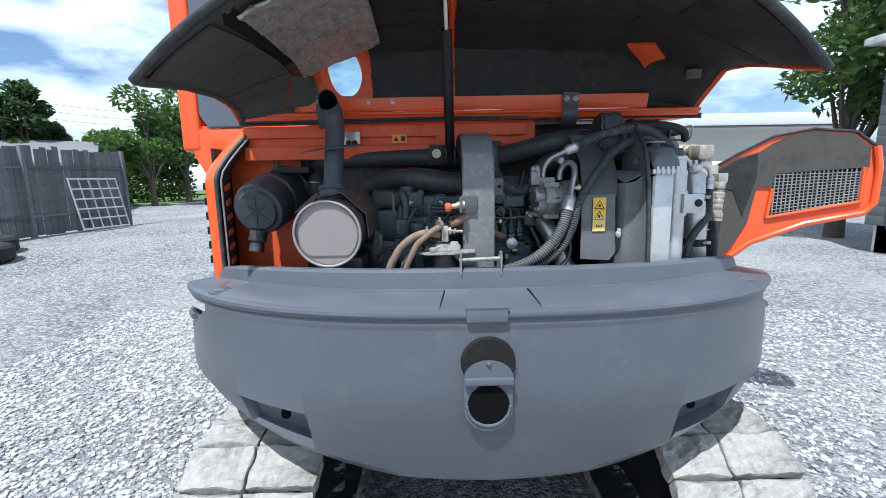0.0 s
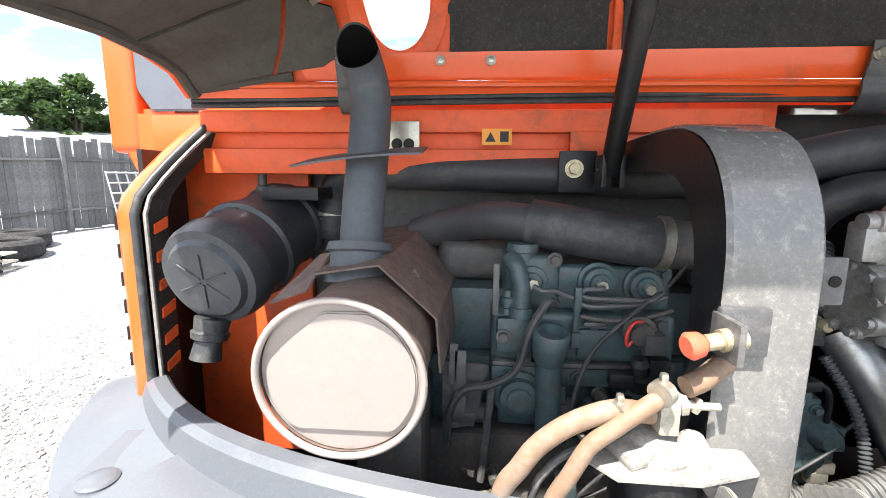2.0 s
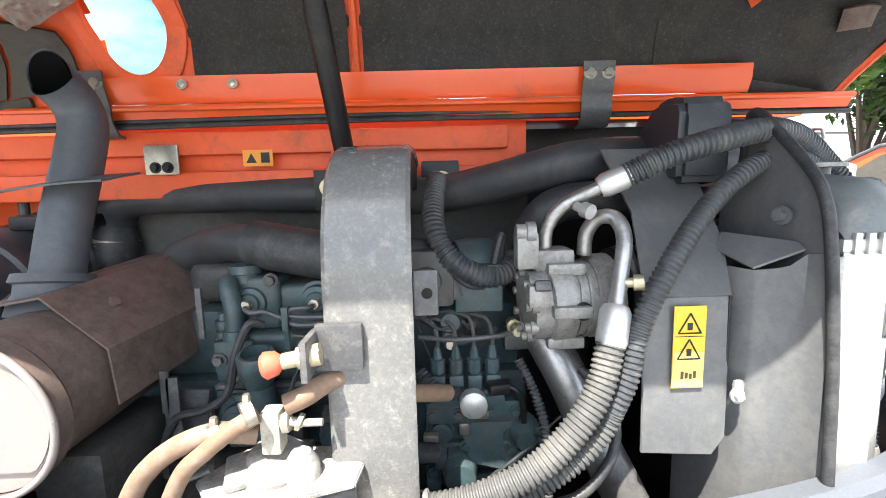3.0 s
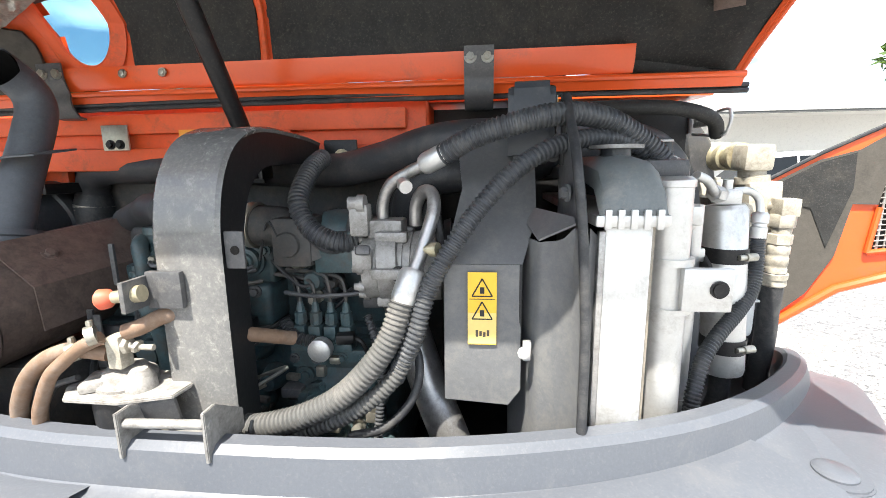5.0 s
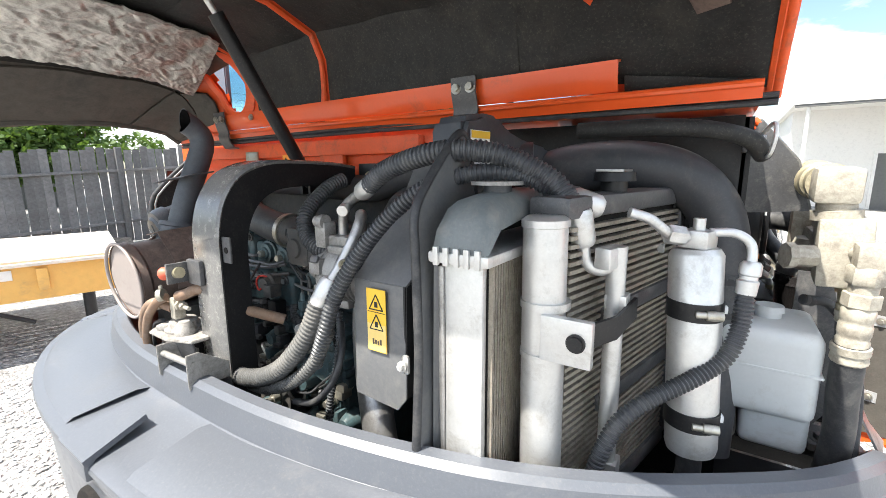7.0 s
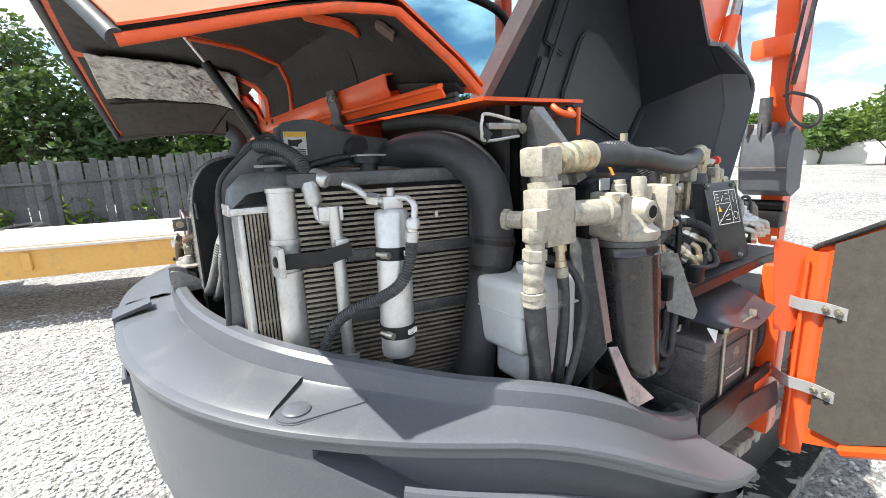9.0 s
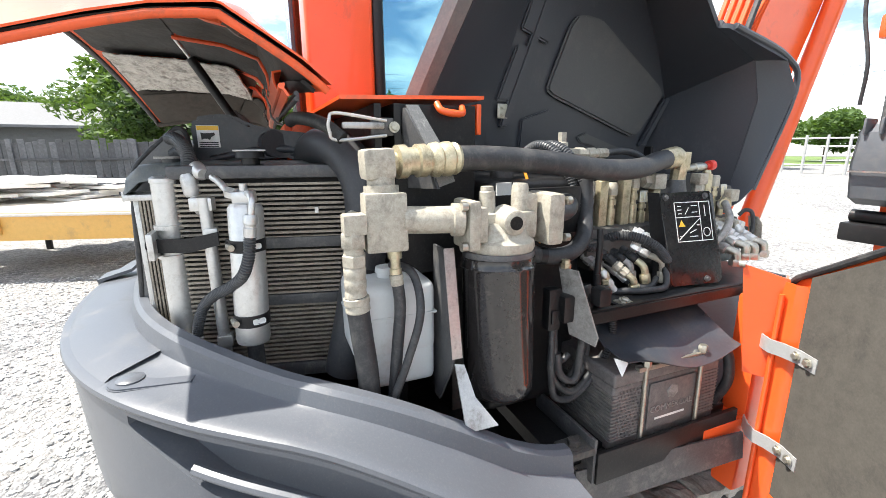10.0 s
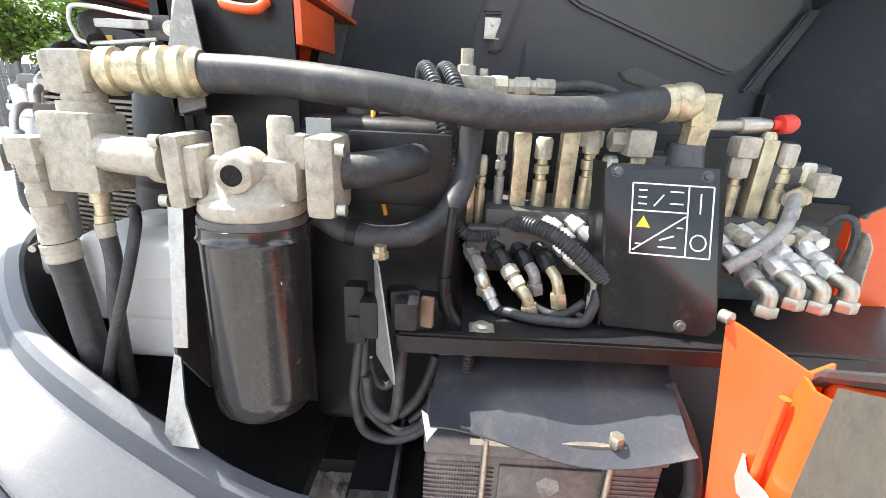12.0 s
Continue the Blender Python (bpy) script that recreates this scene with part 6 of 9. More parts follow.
def build_oil_cooler():
    o = thing("oil_cooler", (1.08, 1.85, 1.12), "dusty grey-brown oil cooler with flat horizontal fins", "oil cooler")
    p, q = Vector((1.000, 1.632, 0)), Vector((1.090, 2.025, 0))
    d = (q - p).normalized()
    n = Vector((d.y, -d.x, 0))

    def slab(s0, s1, z0, z1, o0, o1, bevel=0.0):
        c = p + d * ((s0 + s1) / 2) + n * ((o0 + o1) / 2) + Vector((0, 0, (z0 + z1) / 2))
        return obox(c, (o1 - o0, s1 - s0, z1 - z0), d, (0, 0, 1), bevel)
    length = (q - p).length
    # core block takes the colour of shade behind the fins
    part("core", slab(0, length, 1.14, 1.63, -0.05, -0.006), GAP_SHADE, o)
    for k in range(40):
        z = 1.160 + k * 0.0116
        part("fin", slab(0.004, length - 0.004, z, z + 0.0058, -0.006, 0.006), FIN, o, smooth=0)
    for z in (1.318, 1.462):
        part("cross_bar", slab(0.10, length, z, z + 0.026, -0.004, 0.012, 0.002), ARCHM, o)
    part("top_tank", slab(-0.01, length + 0.01, 1.628, 1.660, -0.055, 0.010, 0.010), ARCHM, o)
    part("bottom_tank", slab(-0.01, length + 0.01, 1.12, 1.158, -0.055, 0.012, 0.010), ARCHM, o)
    part("end_frame", slab(length, length + 0.02, 1.14, 1.64, -0.05, 0.01, 0.004), ARCHM, o)
    part("cap", lathe((1.02, 1.80, 1.660), (1.02, 1.80, 1.69), [(0, 0.02), (0.5, 0.02), (0.52, 0.032), (1, 0.03)], 22), BLACK, o)
    part("cap_tab", box(1.0, 1.04, 1.765, 1.835, 1.69, 1.694, 0.001), ALU, o)
    part("clip", slab(0.31, 0.318, 1.545, 1.56, 0.004, 0.014), ALU_WHITE, o)


build_oil_cooler()


def build_drier():
    d = thing("receiver_drier", (1.155, 1.776, 1.28), "pale grey receiver drier bottle held by two black bands", "receiver drier")
    a, b = Vector((1.160, 1.772, 1.275)), Vector((1.141, 1.784, 1.582))
    part("bottle", lathe(a, b, [(0, 0.027), (0.01, 0.033), (0.04, 0.0355), (0.97, 0.0355), (0.985, 0.033), (1, 0.030)], 32), ALU_WHITE, d)
    for t in (0.19, 0.72):
        c = a.lerp(b, t)
        band = part("band", lathe(c - Vector((0, 0, 0.013)), c + Vector((0, 0, 0.013)), [(0, 0.0372), (1, 0.0372)], 32), BLACK, d, "black clamp band")
        part("screw", lathe(c + Vector((0.004, -0.039, 0)), c + Vector((0.036, -0.030, 0)), [(0, 0.005), (0.4, 0.005), (0.41, 0.007), (1, 0.007)], 12), STEEL, band)
        part("white_tag", obox(c + Vector((0.0335, 0.015, 0)), (0.002, 0.026, 0.012), (-0.4, 1, 0)), WHITE, band)
    part("head", join(obox((1.142, 1.784, 1.596), (0.04, 0.04, 0.026), (0.3, 1, 0)), straight((1.142, 1.784, 1.58), (1.142, 1.784, 1.625), 0.008)), ALU_WHITE, d)
    part("inlet_pipe", tube([(1.060, 1.72, 1.635), (1.085, 1.735, 1.625), (1.11, 1.755, 1.603), (1.135, 1.775, 1.598)], 0.0075, 12), ALU_WHITE, d)
    part("inlet_nut", hexnut((1.105, 1.752, 1.604), (1.125, 1.768, 1.600), 0.014), ALU_WHITE, d)
    part("outlet_pipe", tube([(1.155, 1.79, 1.605), (1.185, 1.797, 1.605), (1.205, 1.80, 1.590), (1.208, 1.795, 1.560)], 0.0065, 12), ALU_WHITE, d)
    part("outlet_crimp", lathe((1.208, 1.795, 1.568), (1.205, 1.79, 1.522), [(0, 0.010), (0.1, 0.0135), (0.4, 0.0135), (0.45, 0.011), (0.55, 0.011), (0.6, 0.0135), (1, 0.0125)], 16), ALU_WHITE, d)
    part("foot_hose", tube([(1.16, 1.775, 1.28), (1.158, 1.775, 1.22), (1.14, 1.78, 1.16)], 0.018, 12), RUBBER, d)


build_drier()
h = thing("drier_hose", (1.12, 1.70, 1.2), "black ribbed hose from the drier down behind the counterweight", "hose")
part("hose", corrugated([(1.205, 1.79, 1.522), (1.203, 1.782, 1.475), (1.190, 1.765, 1.435), (1.155, 1.735, 1.405), (1.11, 1.70, 1.378), (1.075, 1.672, 1.345), (1.055, 1.652, 1.295), (1.05, 1.645, 1.26)], 0.0125, 0.006), LOOM, h)
part("ferrule", lathe((1.05, 1.645, 1.265), (1.05, 1.643, 1.225), [(0, 0.013), (0.2, 0.015), (0.5, 0.013), (0.6, 0.015), (1, 0.012)], 14), ALU_WHITE, h)
h = thing("cooler_duct", (1.15, 1.98, 1.12), "thick matt black cooler hose arching down beside the coolers", "hose")
part("hose", tube([(0.80, 1.95, 1.66), (0.90, 1.96, 1.695), (1.02, 1.985, 1.700), (1.105, 2.015, 1.672), (1.158, 2.035, 1.60), (1.174, 2.030, 1.48), (1.174, 2.0, 1.32), (1.172, 1.965, 1.17)], 0.047, 26), DUCT, h)
part("cuff", tube([(1.176, 2.032, 1.50), (1.174, 2.026, 1.45), (1.174, 2.018, 1.41)], 0.0495, 26), RUBBER, h, "rubber cuff on the cooler hose")
for z in (1.485, 1.425):
    part("band", lathe((1.175, 2.0205 + (z - 1.425) * 0.16, z - 0.006), (1.175, 2.0205 + (z - 1.413) * 0.16, z + 0.006), [(0, 0.0508), (1, 0.0508)], 30), BLACK, h)
h = thing("foam_strip", (1.1, 1.95, 1.68), "torn black foam strip above the coolers", "seal")
part("strip", tube([(0.93, 1.90, 1.764), (1.05, 1.905, 1.764), (1.13, 1.925, 1.758), (1.19, 1.955, 1.742), (1.215, 1.985, 1.715)], 0.0145, 10), FOAM, h)
box_ = thing("baffle_cover", (0.85, 1.70, 1.66), "black moulded baffle with a small warning sticker", "baffle")
prof = [(1.662, 1.660), (1.658, 1.758), (1.668, 1.776), (1.715, 1.786), (1.762, 1.784), (1.80, 1.762), (1.86, 1.748), (1.95, 1.738), (1.985, 1.715), (2.0, 1.672), (1.93, 1.655), (1.90, 1.672), (1.78, 1.668), (1.75, 1.655)]
part("cover", plate([(0.828 + 0.10 * (y - 1.66), y, z) for y, z in prof], 0.07, (-1, 0.1, 0), 0.009), PLASTIC, box_)
part("cover_rib", tube([(0.832, 1.70, 1.668), (0.845, 1.80, 1.690), (0.852, 1.88, 1.695), (0.858, 1.94, 1.685)], 0.010, 10), PLASTIC, box_)


def sticker_quad(y0, y1, z0, z1, lift):
    return plate([(0.829 + lift + 0.10 * (y - 1.66), y, z) for y, z in ((y0, z0), (y1, z0), (y1, z1), (y0, z1))], 0.0006, (1, -0.1, 0))


st = part("sticker", sticker_quad(1.673, 1.726, 1.700, 1.756, 0.001), WHITE, box_, "white and yellow warning sticker with a dark shape", smooth=0)
part("sticker_band", sticker_quad(1.674, 1.725, 1.744, 1.755, 0.0022), YELLOW, st, smooth=0)
part("sticker_shape", plate([(0.8325 + 0.10 * (y - 1.66), y, z) for y, z in ((1.683, 1.719), (1.688, 1.722), (1.697, 1.722), (1.703, 1.719), (1.706, 1.726), (1.716, 1.732), (1.714, 1.738), (1.704, 1.737), (1.690, 1.736), (1.682, 1.738))], 0.0005, (1, -0.1, 0)), INK, st, smooth=0)
for z in (1.713, 1.708, 1.703):
    part("sticker_bar", sticker_quad(1.677, 1.722, z - 0.0015, z + 0.001, 0.0022), INK, st, smooth=0)


# ---- right of the bay: manifold, return filter, valves, battery ----
def build_manifold():
    m = thing("manifold_block", (1.345, 2.03, 1.50), "dusty cast manifold block with elbow fittings", "manifold")
    part("block", obox((1.338, 2.035, 1.557), (0.068, 0.080, 0.112), (0.06, 1, 0), (-0.05, 0, 1), 0.006), BEIGE, m)
    part("neck", lathe((1.325, 2.035, 1.61), (1.322, 2.035, 1.640), [(0, 0.034), (0.5, 0.034), (0.52, 0.027), (1, 0.027)], 24), BEIGE, m)
    part("elbow", obox((1.318, 2.03, 1.666), (0.062, 0.062, 0.058), (0.0, 1, 0.05), (0, 0, 1), 0.010), BEIGE, m)
    part("coupling", lathe((1.316, 2.055, 1.668), (1.302, 2.205, 1.674), [(0, 0.020), (0.08, 0.020), (0.1, 0.033), (0.22, 0.033), (0.24, 0.027), (0.36, 0.027), (0.38, 0.033), (0.50, 0.033), (0.52, 0.028), (0.56, 0.028), (0.6, 0.034), (0.68, 0.036), (0.72, 0.030), (0.78, 0.035), (0.86, 0.036), (0.9, 0.030), (0.95, 0.034), (1, 0.030)], 24), ZINC, m, "crimped hose coupling")
    part("side_elbow", join(obox((1.362, 1.972, 1.560), (0.038, 0.042, 0.038)), straight((1.362, 1.972, 1.56), (1.35, 2.01, 1.56), 0.015)), BEIGE, m)
    fitting("hose_end", [(1.360, 1.970, 1.545), (1.356, 1.970, 1.415)], m, 0.020, BEIGE)
    part("filter_pipe", lathe((1.352, 2.07, 1.560), (1.372, 2.185, 1.556), [(0, 0.027), (0.8, 0.027), (0.82, 0.033), (1, 0.033)], 24), BEIGE, m)
    part("rear_stub", lathe((1.30, 2.0, 1.55), (1.26, 1.985, 1.55), [(0, 0.018), (0.7, 0.018), (0.72, 0.022), (1, 0.022)], 8), BEIGE, m)
    part("drop_stub", lathe((1.352, 2.05, 1.50), (1.357, 2.05, 1.452), [(0, 0.014), (0.3, 0.014), (0.32, 0.010), (0.7, 0.010), (0.72, 0.012), (1, 0.012)], 12), ZINC, m)


build_manifold()
h = thing("return_hose", (1.26, 2.6, 1.62), "thick black hydraulic hose across the valve bank", "hydraulic hose", "hydraulic hoses")
part("hose", tube([(1.303, 2.19, 1.673), (1.30, 2.30, 1.672), (1.30, 2.45, 1.660), (1.285, 2.62, 1.640), (1.255, 2.76, 1.640), (1.225, 2.86, 1.656), (1.21, 2.915, 1.662)], 0.027, 22), RUBBER, h)
part("end_crimp", lathe((1.212, 2.90, 1.660), (1.205, 2.96, 1.668), [(0, 0.027), (0.1, 0.030), (0.3, 0.030), (0.35, 0.027), (0.5, 0.031), (0.8, 0.031), (1, 0.026)], 22), ZINC, h)
part("end_elbow", join(obox((1.205, 2.972, 1.655), (0.04, 0.04, 0.052)), straight((1.205, 2.972, 1.64), (1.20, 2.972, 1.58), 0.022, 8)), ZINC, h)
for k, pts in enumerate(([(1.356, 1.970, 1.42), (1.358, 1.978, 1.33), (1.362, 1.985, 1.25), (1.355, 1.99, 1.13)], [(1.357, 2.05, 1.455), (1.362, 2.055, 1.39), (1.368, 2.045, 1.30), (1.362, 2.03, 1.14)], [(1.30, 2.055, 1.462), (1.345, 2.088, 1.448), (1.385, 2.09, 1.38), (1.395, 2.06, 1.29), (1.392, 2.025, 1.20), (1.388, 2.0, 1.15)])):
    h = thing("drop_hose", (pts[-1][0], pts[-1][1], pts[-1][2]), "black rubber hose dropping into the bay", "hydraulic hose", "hydraulic hoses")
    rad = (0.022, 0.012, 0.0085)[k]
    part("hose", tube(pts, rad, 16), RUBBER, h)
    a, b = Vector(pts[0]), Vector(pts[1])
    part("ferrule", lathe(a, a.lerp(b, 0.35), [(0, rad * 0.9), (0.08, rad * 1.15), (0.45, rad * 1.15), (0.5, rad * 1.05), (0.9, rad * 1.12), (1, rad * 1.0)], 14), BEIGE if k < 2 else RUBBER, h, "dusty crimped ferrule")

jug = thing("overflow_jug", (1.235, 2.07, 1.19), "milky white plastic overflow jug", "jug")
part("body", join(box(1.180, 1.330, 1.965, 2.145, 1.262, 1.422, 0.024, 4), box(1.225, 1.328, 1.985, 2.143, 1.192, 1.300, 0.020, 4)), JUG, jug)
part("seam", box(1.179, 1.3315, 1.9635, 2.1465, 1.350, 1.355, 0.002), JUG, jug)
part("neck", lathe((1.255, 2.055, 1.42), (1.255, 2.055, 1.444), [(0, 0.02), (0.5, 0.02), (0.52, 0.024), (1, 0.022)], 20), JUG, jug)

post = thing("support_plate", (1.37, 2.155, 1.12), "bare steel support plate with a flared foot", "bracket")
part("post", plate([(1.300, 2.150, 1.495), (1.352, 2.152, 1.495), (1.40, 2.152, 1.27), (1.40, 2.152, 1.255), (1.33, 2.150, 1.14), (1.30, 2.150, 1.14)], 0.005, (0, 1, 0)), ARCHM, post)
part("post_flange", plate([(1.352, 2.152, 1.495), (1.352, 2.175, 1.495), (1.398, 2.175, 1.27), (1.398, 2.152, 1.27)], 0.003, (1, 0, 0.2)), ALU, post)
part("foot", plate([(1.402, 2.155, 1.262), (1.462, 2.155, 1.140), (1.475, 2.220, 1.150), (1.440, 2.185, 1.20), (1.412, 2.172, 1.262)], 0.004, (1, 0, 0.3)), ALU, post)
part("foot_bolt", bolt((1.468, 2.158, 1.138), (1, 0, 0), 0.007), ZINC, post)


def build_return_filter():
    f = thing("hydraulic_filter", (1.358, 2.28, 1.16), "glossy black spin-on hydraulic filter under a cast head", "hydraulic filter")
    part("canister", lathe((1.372, 2.278, 1.160), (1.352, 2.280, 1.475), [(0, 0.060), (0.01, 0.070), (0.04, 0.076), (0.12, 0.078), (0.9, 0.079), (0.92, 0.082), (0.94, 0.079), (0.98, 0.079), (1, 0.070)], 44), FILTERM, f)
    part("seal_ring", lathe((1.352, 2.280, 1.468), (1.352, 2.280, 1.485), [(0, 0.076), (0.5, 0.078), (1, 0.076)], 40), ARCHM, f)
    hd = part("head", join(lathe((1.352, 2.282, 1.484), (1.352, 2.282, 1.545), [(0, 0.072), (0.15, 0.076), (0.35, 0.074), (0.5, 0.060), (1, 0.050)], 36), obox((1.352, 2.285, 1.535), (0.060, 0.150, 0.062), (0, 1, 0), (0, 0, 1), 0.014), lathe((1.36, 2.285, 1.548), (1.414, 2.285, 1.548), [(0, 0.032), (0.6, 0.030), (0.8, 0.026), (0.95, 0.025), (1, 0.021)], 26), obox((1.365, 2.285, 1.52), (0.075, 0.012, 0.05), (0, 1, 0), (0, 0, 1), 0.004)), BEIGE, f, "dusty cast filter head")
    part("head_tower", lathe((1.352, 2.252, 1.545), (1.352, 2.250, 1.618), [(0, 0.024), (0.2, 0.018), (0.85, 0.0165), (0.88, 0.014), (1, 0.013)], 18), BEIGE, hd)
    part("head_tower", join(lathe((1.352, 2.328, 1.545), (1.352, 2.330, 1.622), [(0, 0.026), (0.25, 0.019), (0.9, 0.018), (1, 0.015)], 18), obox((1.352, 2.352, 1.575), (0.032, 0.03, 0.05), (0, 1, 0), (0, 0, 1), 0.008)), BEIGE, hd)
    # port is a flat disc, its inner shade painted on
    part("port", lathe((1.414, 2.285, 1.548), (1.4165, 2.285, 1.548), [(0, 0.014), (1, 0.014)], 22), GAP_SHADE, hd)
    part("flange_left", join(obox((1.362, 2.200, 1.545), (0.085, 0.026, 0.10), (0, 1, 0), (0, 0, 1), 0.008), obox((1.362, 2.222, 1.545), (0.07, 0.020, 0.07))), BEIGE, f)
    part("flange_right", obox((1.350, 2.395, 1.545), (0.10, 0.042, 0.112), (0, 1, 0), (0, 0, 1), 0.012), BEIGE, f)
    for y, zz in ((2.185, 1.585), (2.185, 1.505), (2.418, 1.505), (2.418, 1.585)):
        part("cap_screw", lathe((1.395, y, zz), (1.395, y + (0.012 if y > 2.3 else -0.012), zz), [(0, 0.009), (1, 0.009)], 14), STEEL, f)
    part("outlet_elbow", tube([(1.345, 2.41, 1.548), (1.325, 2.47, 1.555), (1.285, 2.505, 1.560), (1.235, 2.515, 1.555)], 0.026, 18), RUBBER, f)
    for g, z, w in ((0.55, 1.405, 0.03), (0.55, 1.396, 0.036), (0.55, 1.388, 0.034)):
        part("print_bar", obox((1.352 + 0.0795 * math.cos(g), 2.28 + 0.0795 * math.sin(g), z), (w, 0.0012, 0.0035), (math.cos(g), math.sin(g), 0), (0, 0, 1), 0), WHITE, f, smooth=0)


build_return_filter()

tank = thing("hydraulic_tank", (1.12, 2.45, 1.0), "black painted hydraulic oil tank with rounded corners", "oil tank")
part("shell", box(0.80, 1.245, 2.31, 2.60, 1.0, 1.62, 0.035, 4), BLACK, tank)
part("panel", box(1.246, 1.262, 2.40, 2.57, 1.48, 1.60, 0.008), BLACK, tank)
part("breather", join(lathe((1.15, 2.40, 1.62), (1.15, 2.40, 1.66), [(0, 0.03), (1, 0.03)], 20), box(1.11, 1.19, 2.35, 2.45, 1.665, 1.675, 0.003)), ARCHM, tank)
part("tag", box(1.246, 1.25, 2.33, 2.37, 1.585, 1.615), WHITE, tank)

# ---- electrical plate with its wires ----
e = thing("relay_plate", (1.40, 2.48, 1.26), "bare metal relay plate with black wires and a brass cap", "relay plate")
part("mount_plate", plate([(1.335, 2.455, 1.420), (1.385, 2.47, 1.420), (1.432, 2.50, 1.270), (1.425, 2.50, 1.245), (1.375, 2.465, 1.262)], 0.003, (0.2, 1, 0)), CAST, e)
part("relay", box(1.345, 1.385, 2.44, 2.47, 1.295, 1.36, 0.006), BLACK, e)
part("relay", box(1.395, 1.43, 2.50, 2.535, 1.34, 1.385, 0.008), BLACK, e)
part("brass_cap", lathe((1.345, 2.467, 1.418), (1.345, 2.467, 1.438), [(0, 0.013), (0.5, 0.013), (0.52, 0.010), (1, 0.010)], 8), ZINC, e, "brass cap")
part("copper_shoe", obox((1.385, 2.545, 1.35), (0.012, 0.02, 0.05), (0.3, 1, 0)), TAN, e)
part("relay", join(box(1.335, 1.365, 2.412, 2.446, 1.272, 1.375, 0.005), box(1.352, 1.370, 2.418, 2.44, 1.29, 1.325, 0.004)), BLACK, e)
part("plug_body", join(obox((1.355, 2.505, 1.352), (0.05, 0.045, 0.045), (1, 0.3, 0.2), (0, 0, 1), 0.010), lathe((1.36, 2.52, 1.35), (1.375, 2.512, 1.315), [(0, 0.016), (0.6, 0.017), (1, 0.013)], 16), obox((1.345, 2.545, 1.345), (0.035, 0.03, 0.03))), BLACK, e, "black moulded plug")
part("sleeve", lathe((1.376, 2.514, 1.325), (1.376, 2.506, 1.285), [(0, 0.010), (0.5, 0.015), (1, 0.013)], 14), ARCHM, e)
for k, (pts, rad) in enumerate((
        ([(1.35, 2.434, 1.275), (1.36, 2.428, 1.22), (1.365, 2.425, 1.170), (1.365, 2.439, 1.100), (1.36, 2.481, 1.075), (1.36, 2.525, 1.088), (1.36, 2.569, 1.125)], 0.0085),
        ([(1.345, 2.442, 1.28), (1.355, 2.440, 1.216), (1.355, 2.438, 1.153), (1.355, 2.469, 1.107), (1.355, 2.511, 1.09), (1.355, 2.558, 1.128), (1.355, 2.60, 1.18)], 0.0085),
        ([(1.376, 2.507, 1.29), (1.375, 2.503, 1.212), (1.375, 2.494, 1.144), (1.370, 2.470, 1.138), (1.365, 2.450, 1.163), (1.36, 2.445, 1.21)], 0.0095),
        ([(1.34, 2.445, 1.23), (1.345, 2.458, 1.19), (1.345, 2.475, 1.178), (1.345, 2.493, 1.192)], 0.0075),
        ([(1.34, 2.50, 1.115), (1.335, 2.525, 1.14), (1.33, 2.545, 1.18), (1.32, 2.56, 1.23)], 0.0095),
        ([(1.34, 2.52, 1.10), (1.335, 2.55, 1.135), (1.325, 2.57, 1.20), (1.32, 2.575, 1.26)], 0.007))):
    part("wire", tube(pts, rad, 12), RUBBER, e)
part("loom", corrugated([(1.36, 2.569, 1.125), (1.362, 2.592, 1.16), (1.362, 2.608, 1.204), (1.36, 2.614, 1.25), (1.355, 2.61, 1.285), (1.35, 2.60, 1.30)], 0.0105, 0.006), RUBBER, e)
part("riser", join(tube([(1.33, 2.576, 1.50), (1.338, 2.572, 1.45), (1.34, 2.567, 1.376)], 0.008, 10), lathe((1.34, 2.568, 1.39), (1.342, 2.568, 1.355), [(0, 0.010), (1, 0.010)], 12), tube([(1.342, 2.568, 1.36), (1.345, 2.576, 1.334), (1.352, 2.601, 1.296)], 0.0115, 12)), BLACK, e)
part("screw_tab", join(obox((1.37, 2.63, 1.318), (0.03, 0.04, 0.008)), bolt((1.375, 2.63, 1.322), (0.3, 0, 1), 0.010)), STEEL, e)
h = thing("suction_hose", (1.30, 2.48, 1.38), "black hydraulic hose curving behind the return filter", "hydraulic hose", "hydraulic hoses")
part("hose", tube([(1.30, 2.35, 1.475), (1.315, 2.42, 1.445), (1.315, 2.50, 1.445), (1.29, 2.56, 1.475), (1.255, 2.59, 1.53), (1.235, 2.60, 1.62)], 0.020, 16), RUBBER, h)
part("band", lathe((1.313, 2.412, 1.447), (1.316, 2.428, 1.4445), [(0, 0.0215), (1, 0.0215)], 18), BLACK, h)
h = thing("ribbed_loom", (1.19, 2.56, 1.5), "black ribbed cable loom over the oil tank", "hose")
for dy in (0.0, 0.035):
    part("hose", corrugated([(1.06, 2.50 + dy, 1.66), (1.14, 2.51 + dy, 1.70), (1.20, 2.53 + dy, 1.68), (1.235, 2.555 + dy, 1.61), (1.245, 2.57 + dy, 1.53)], 0.014, 0.007), LOOM, h)
h = thing("tank_pipes", (1.05, 2.6, 1.65), "pale union fittings and thin hoses on top of the valve bank", "pipe fittings")
part("union", join(obox((1.05, 2.62, 1.665), (0.05, 0.05, 0.05)), straight((1.05, 2.62, 1.67), (1.05, 2.62, 1.71), 0.010, 8)), STEEL, h)
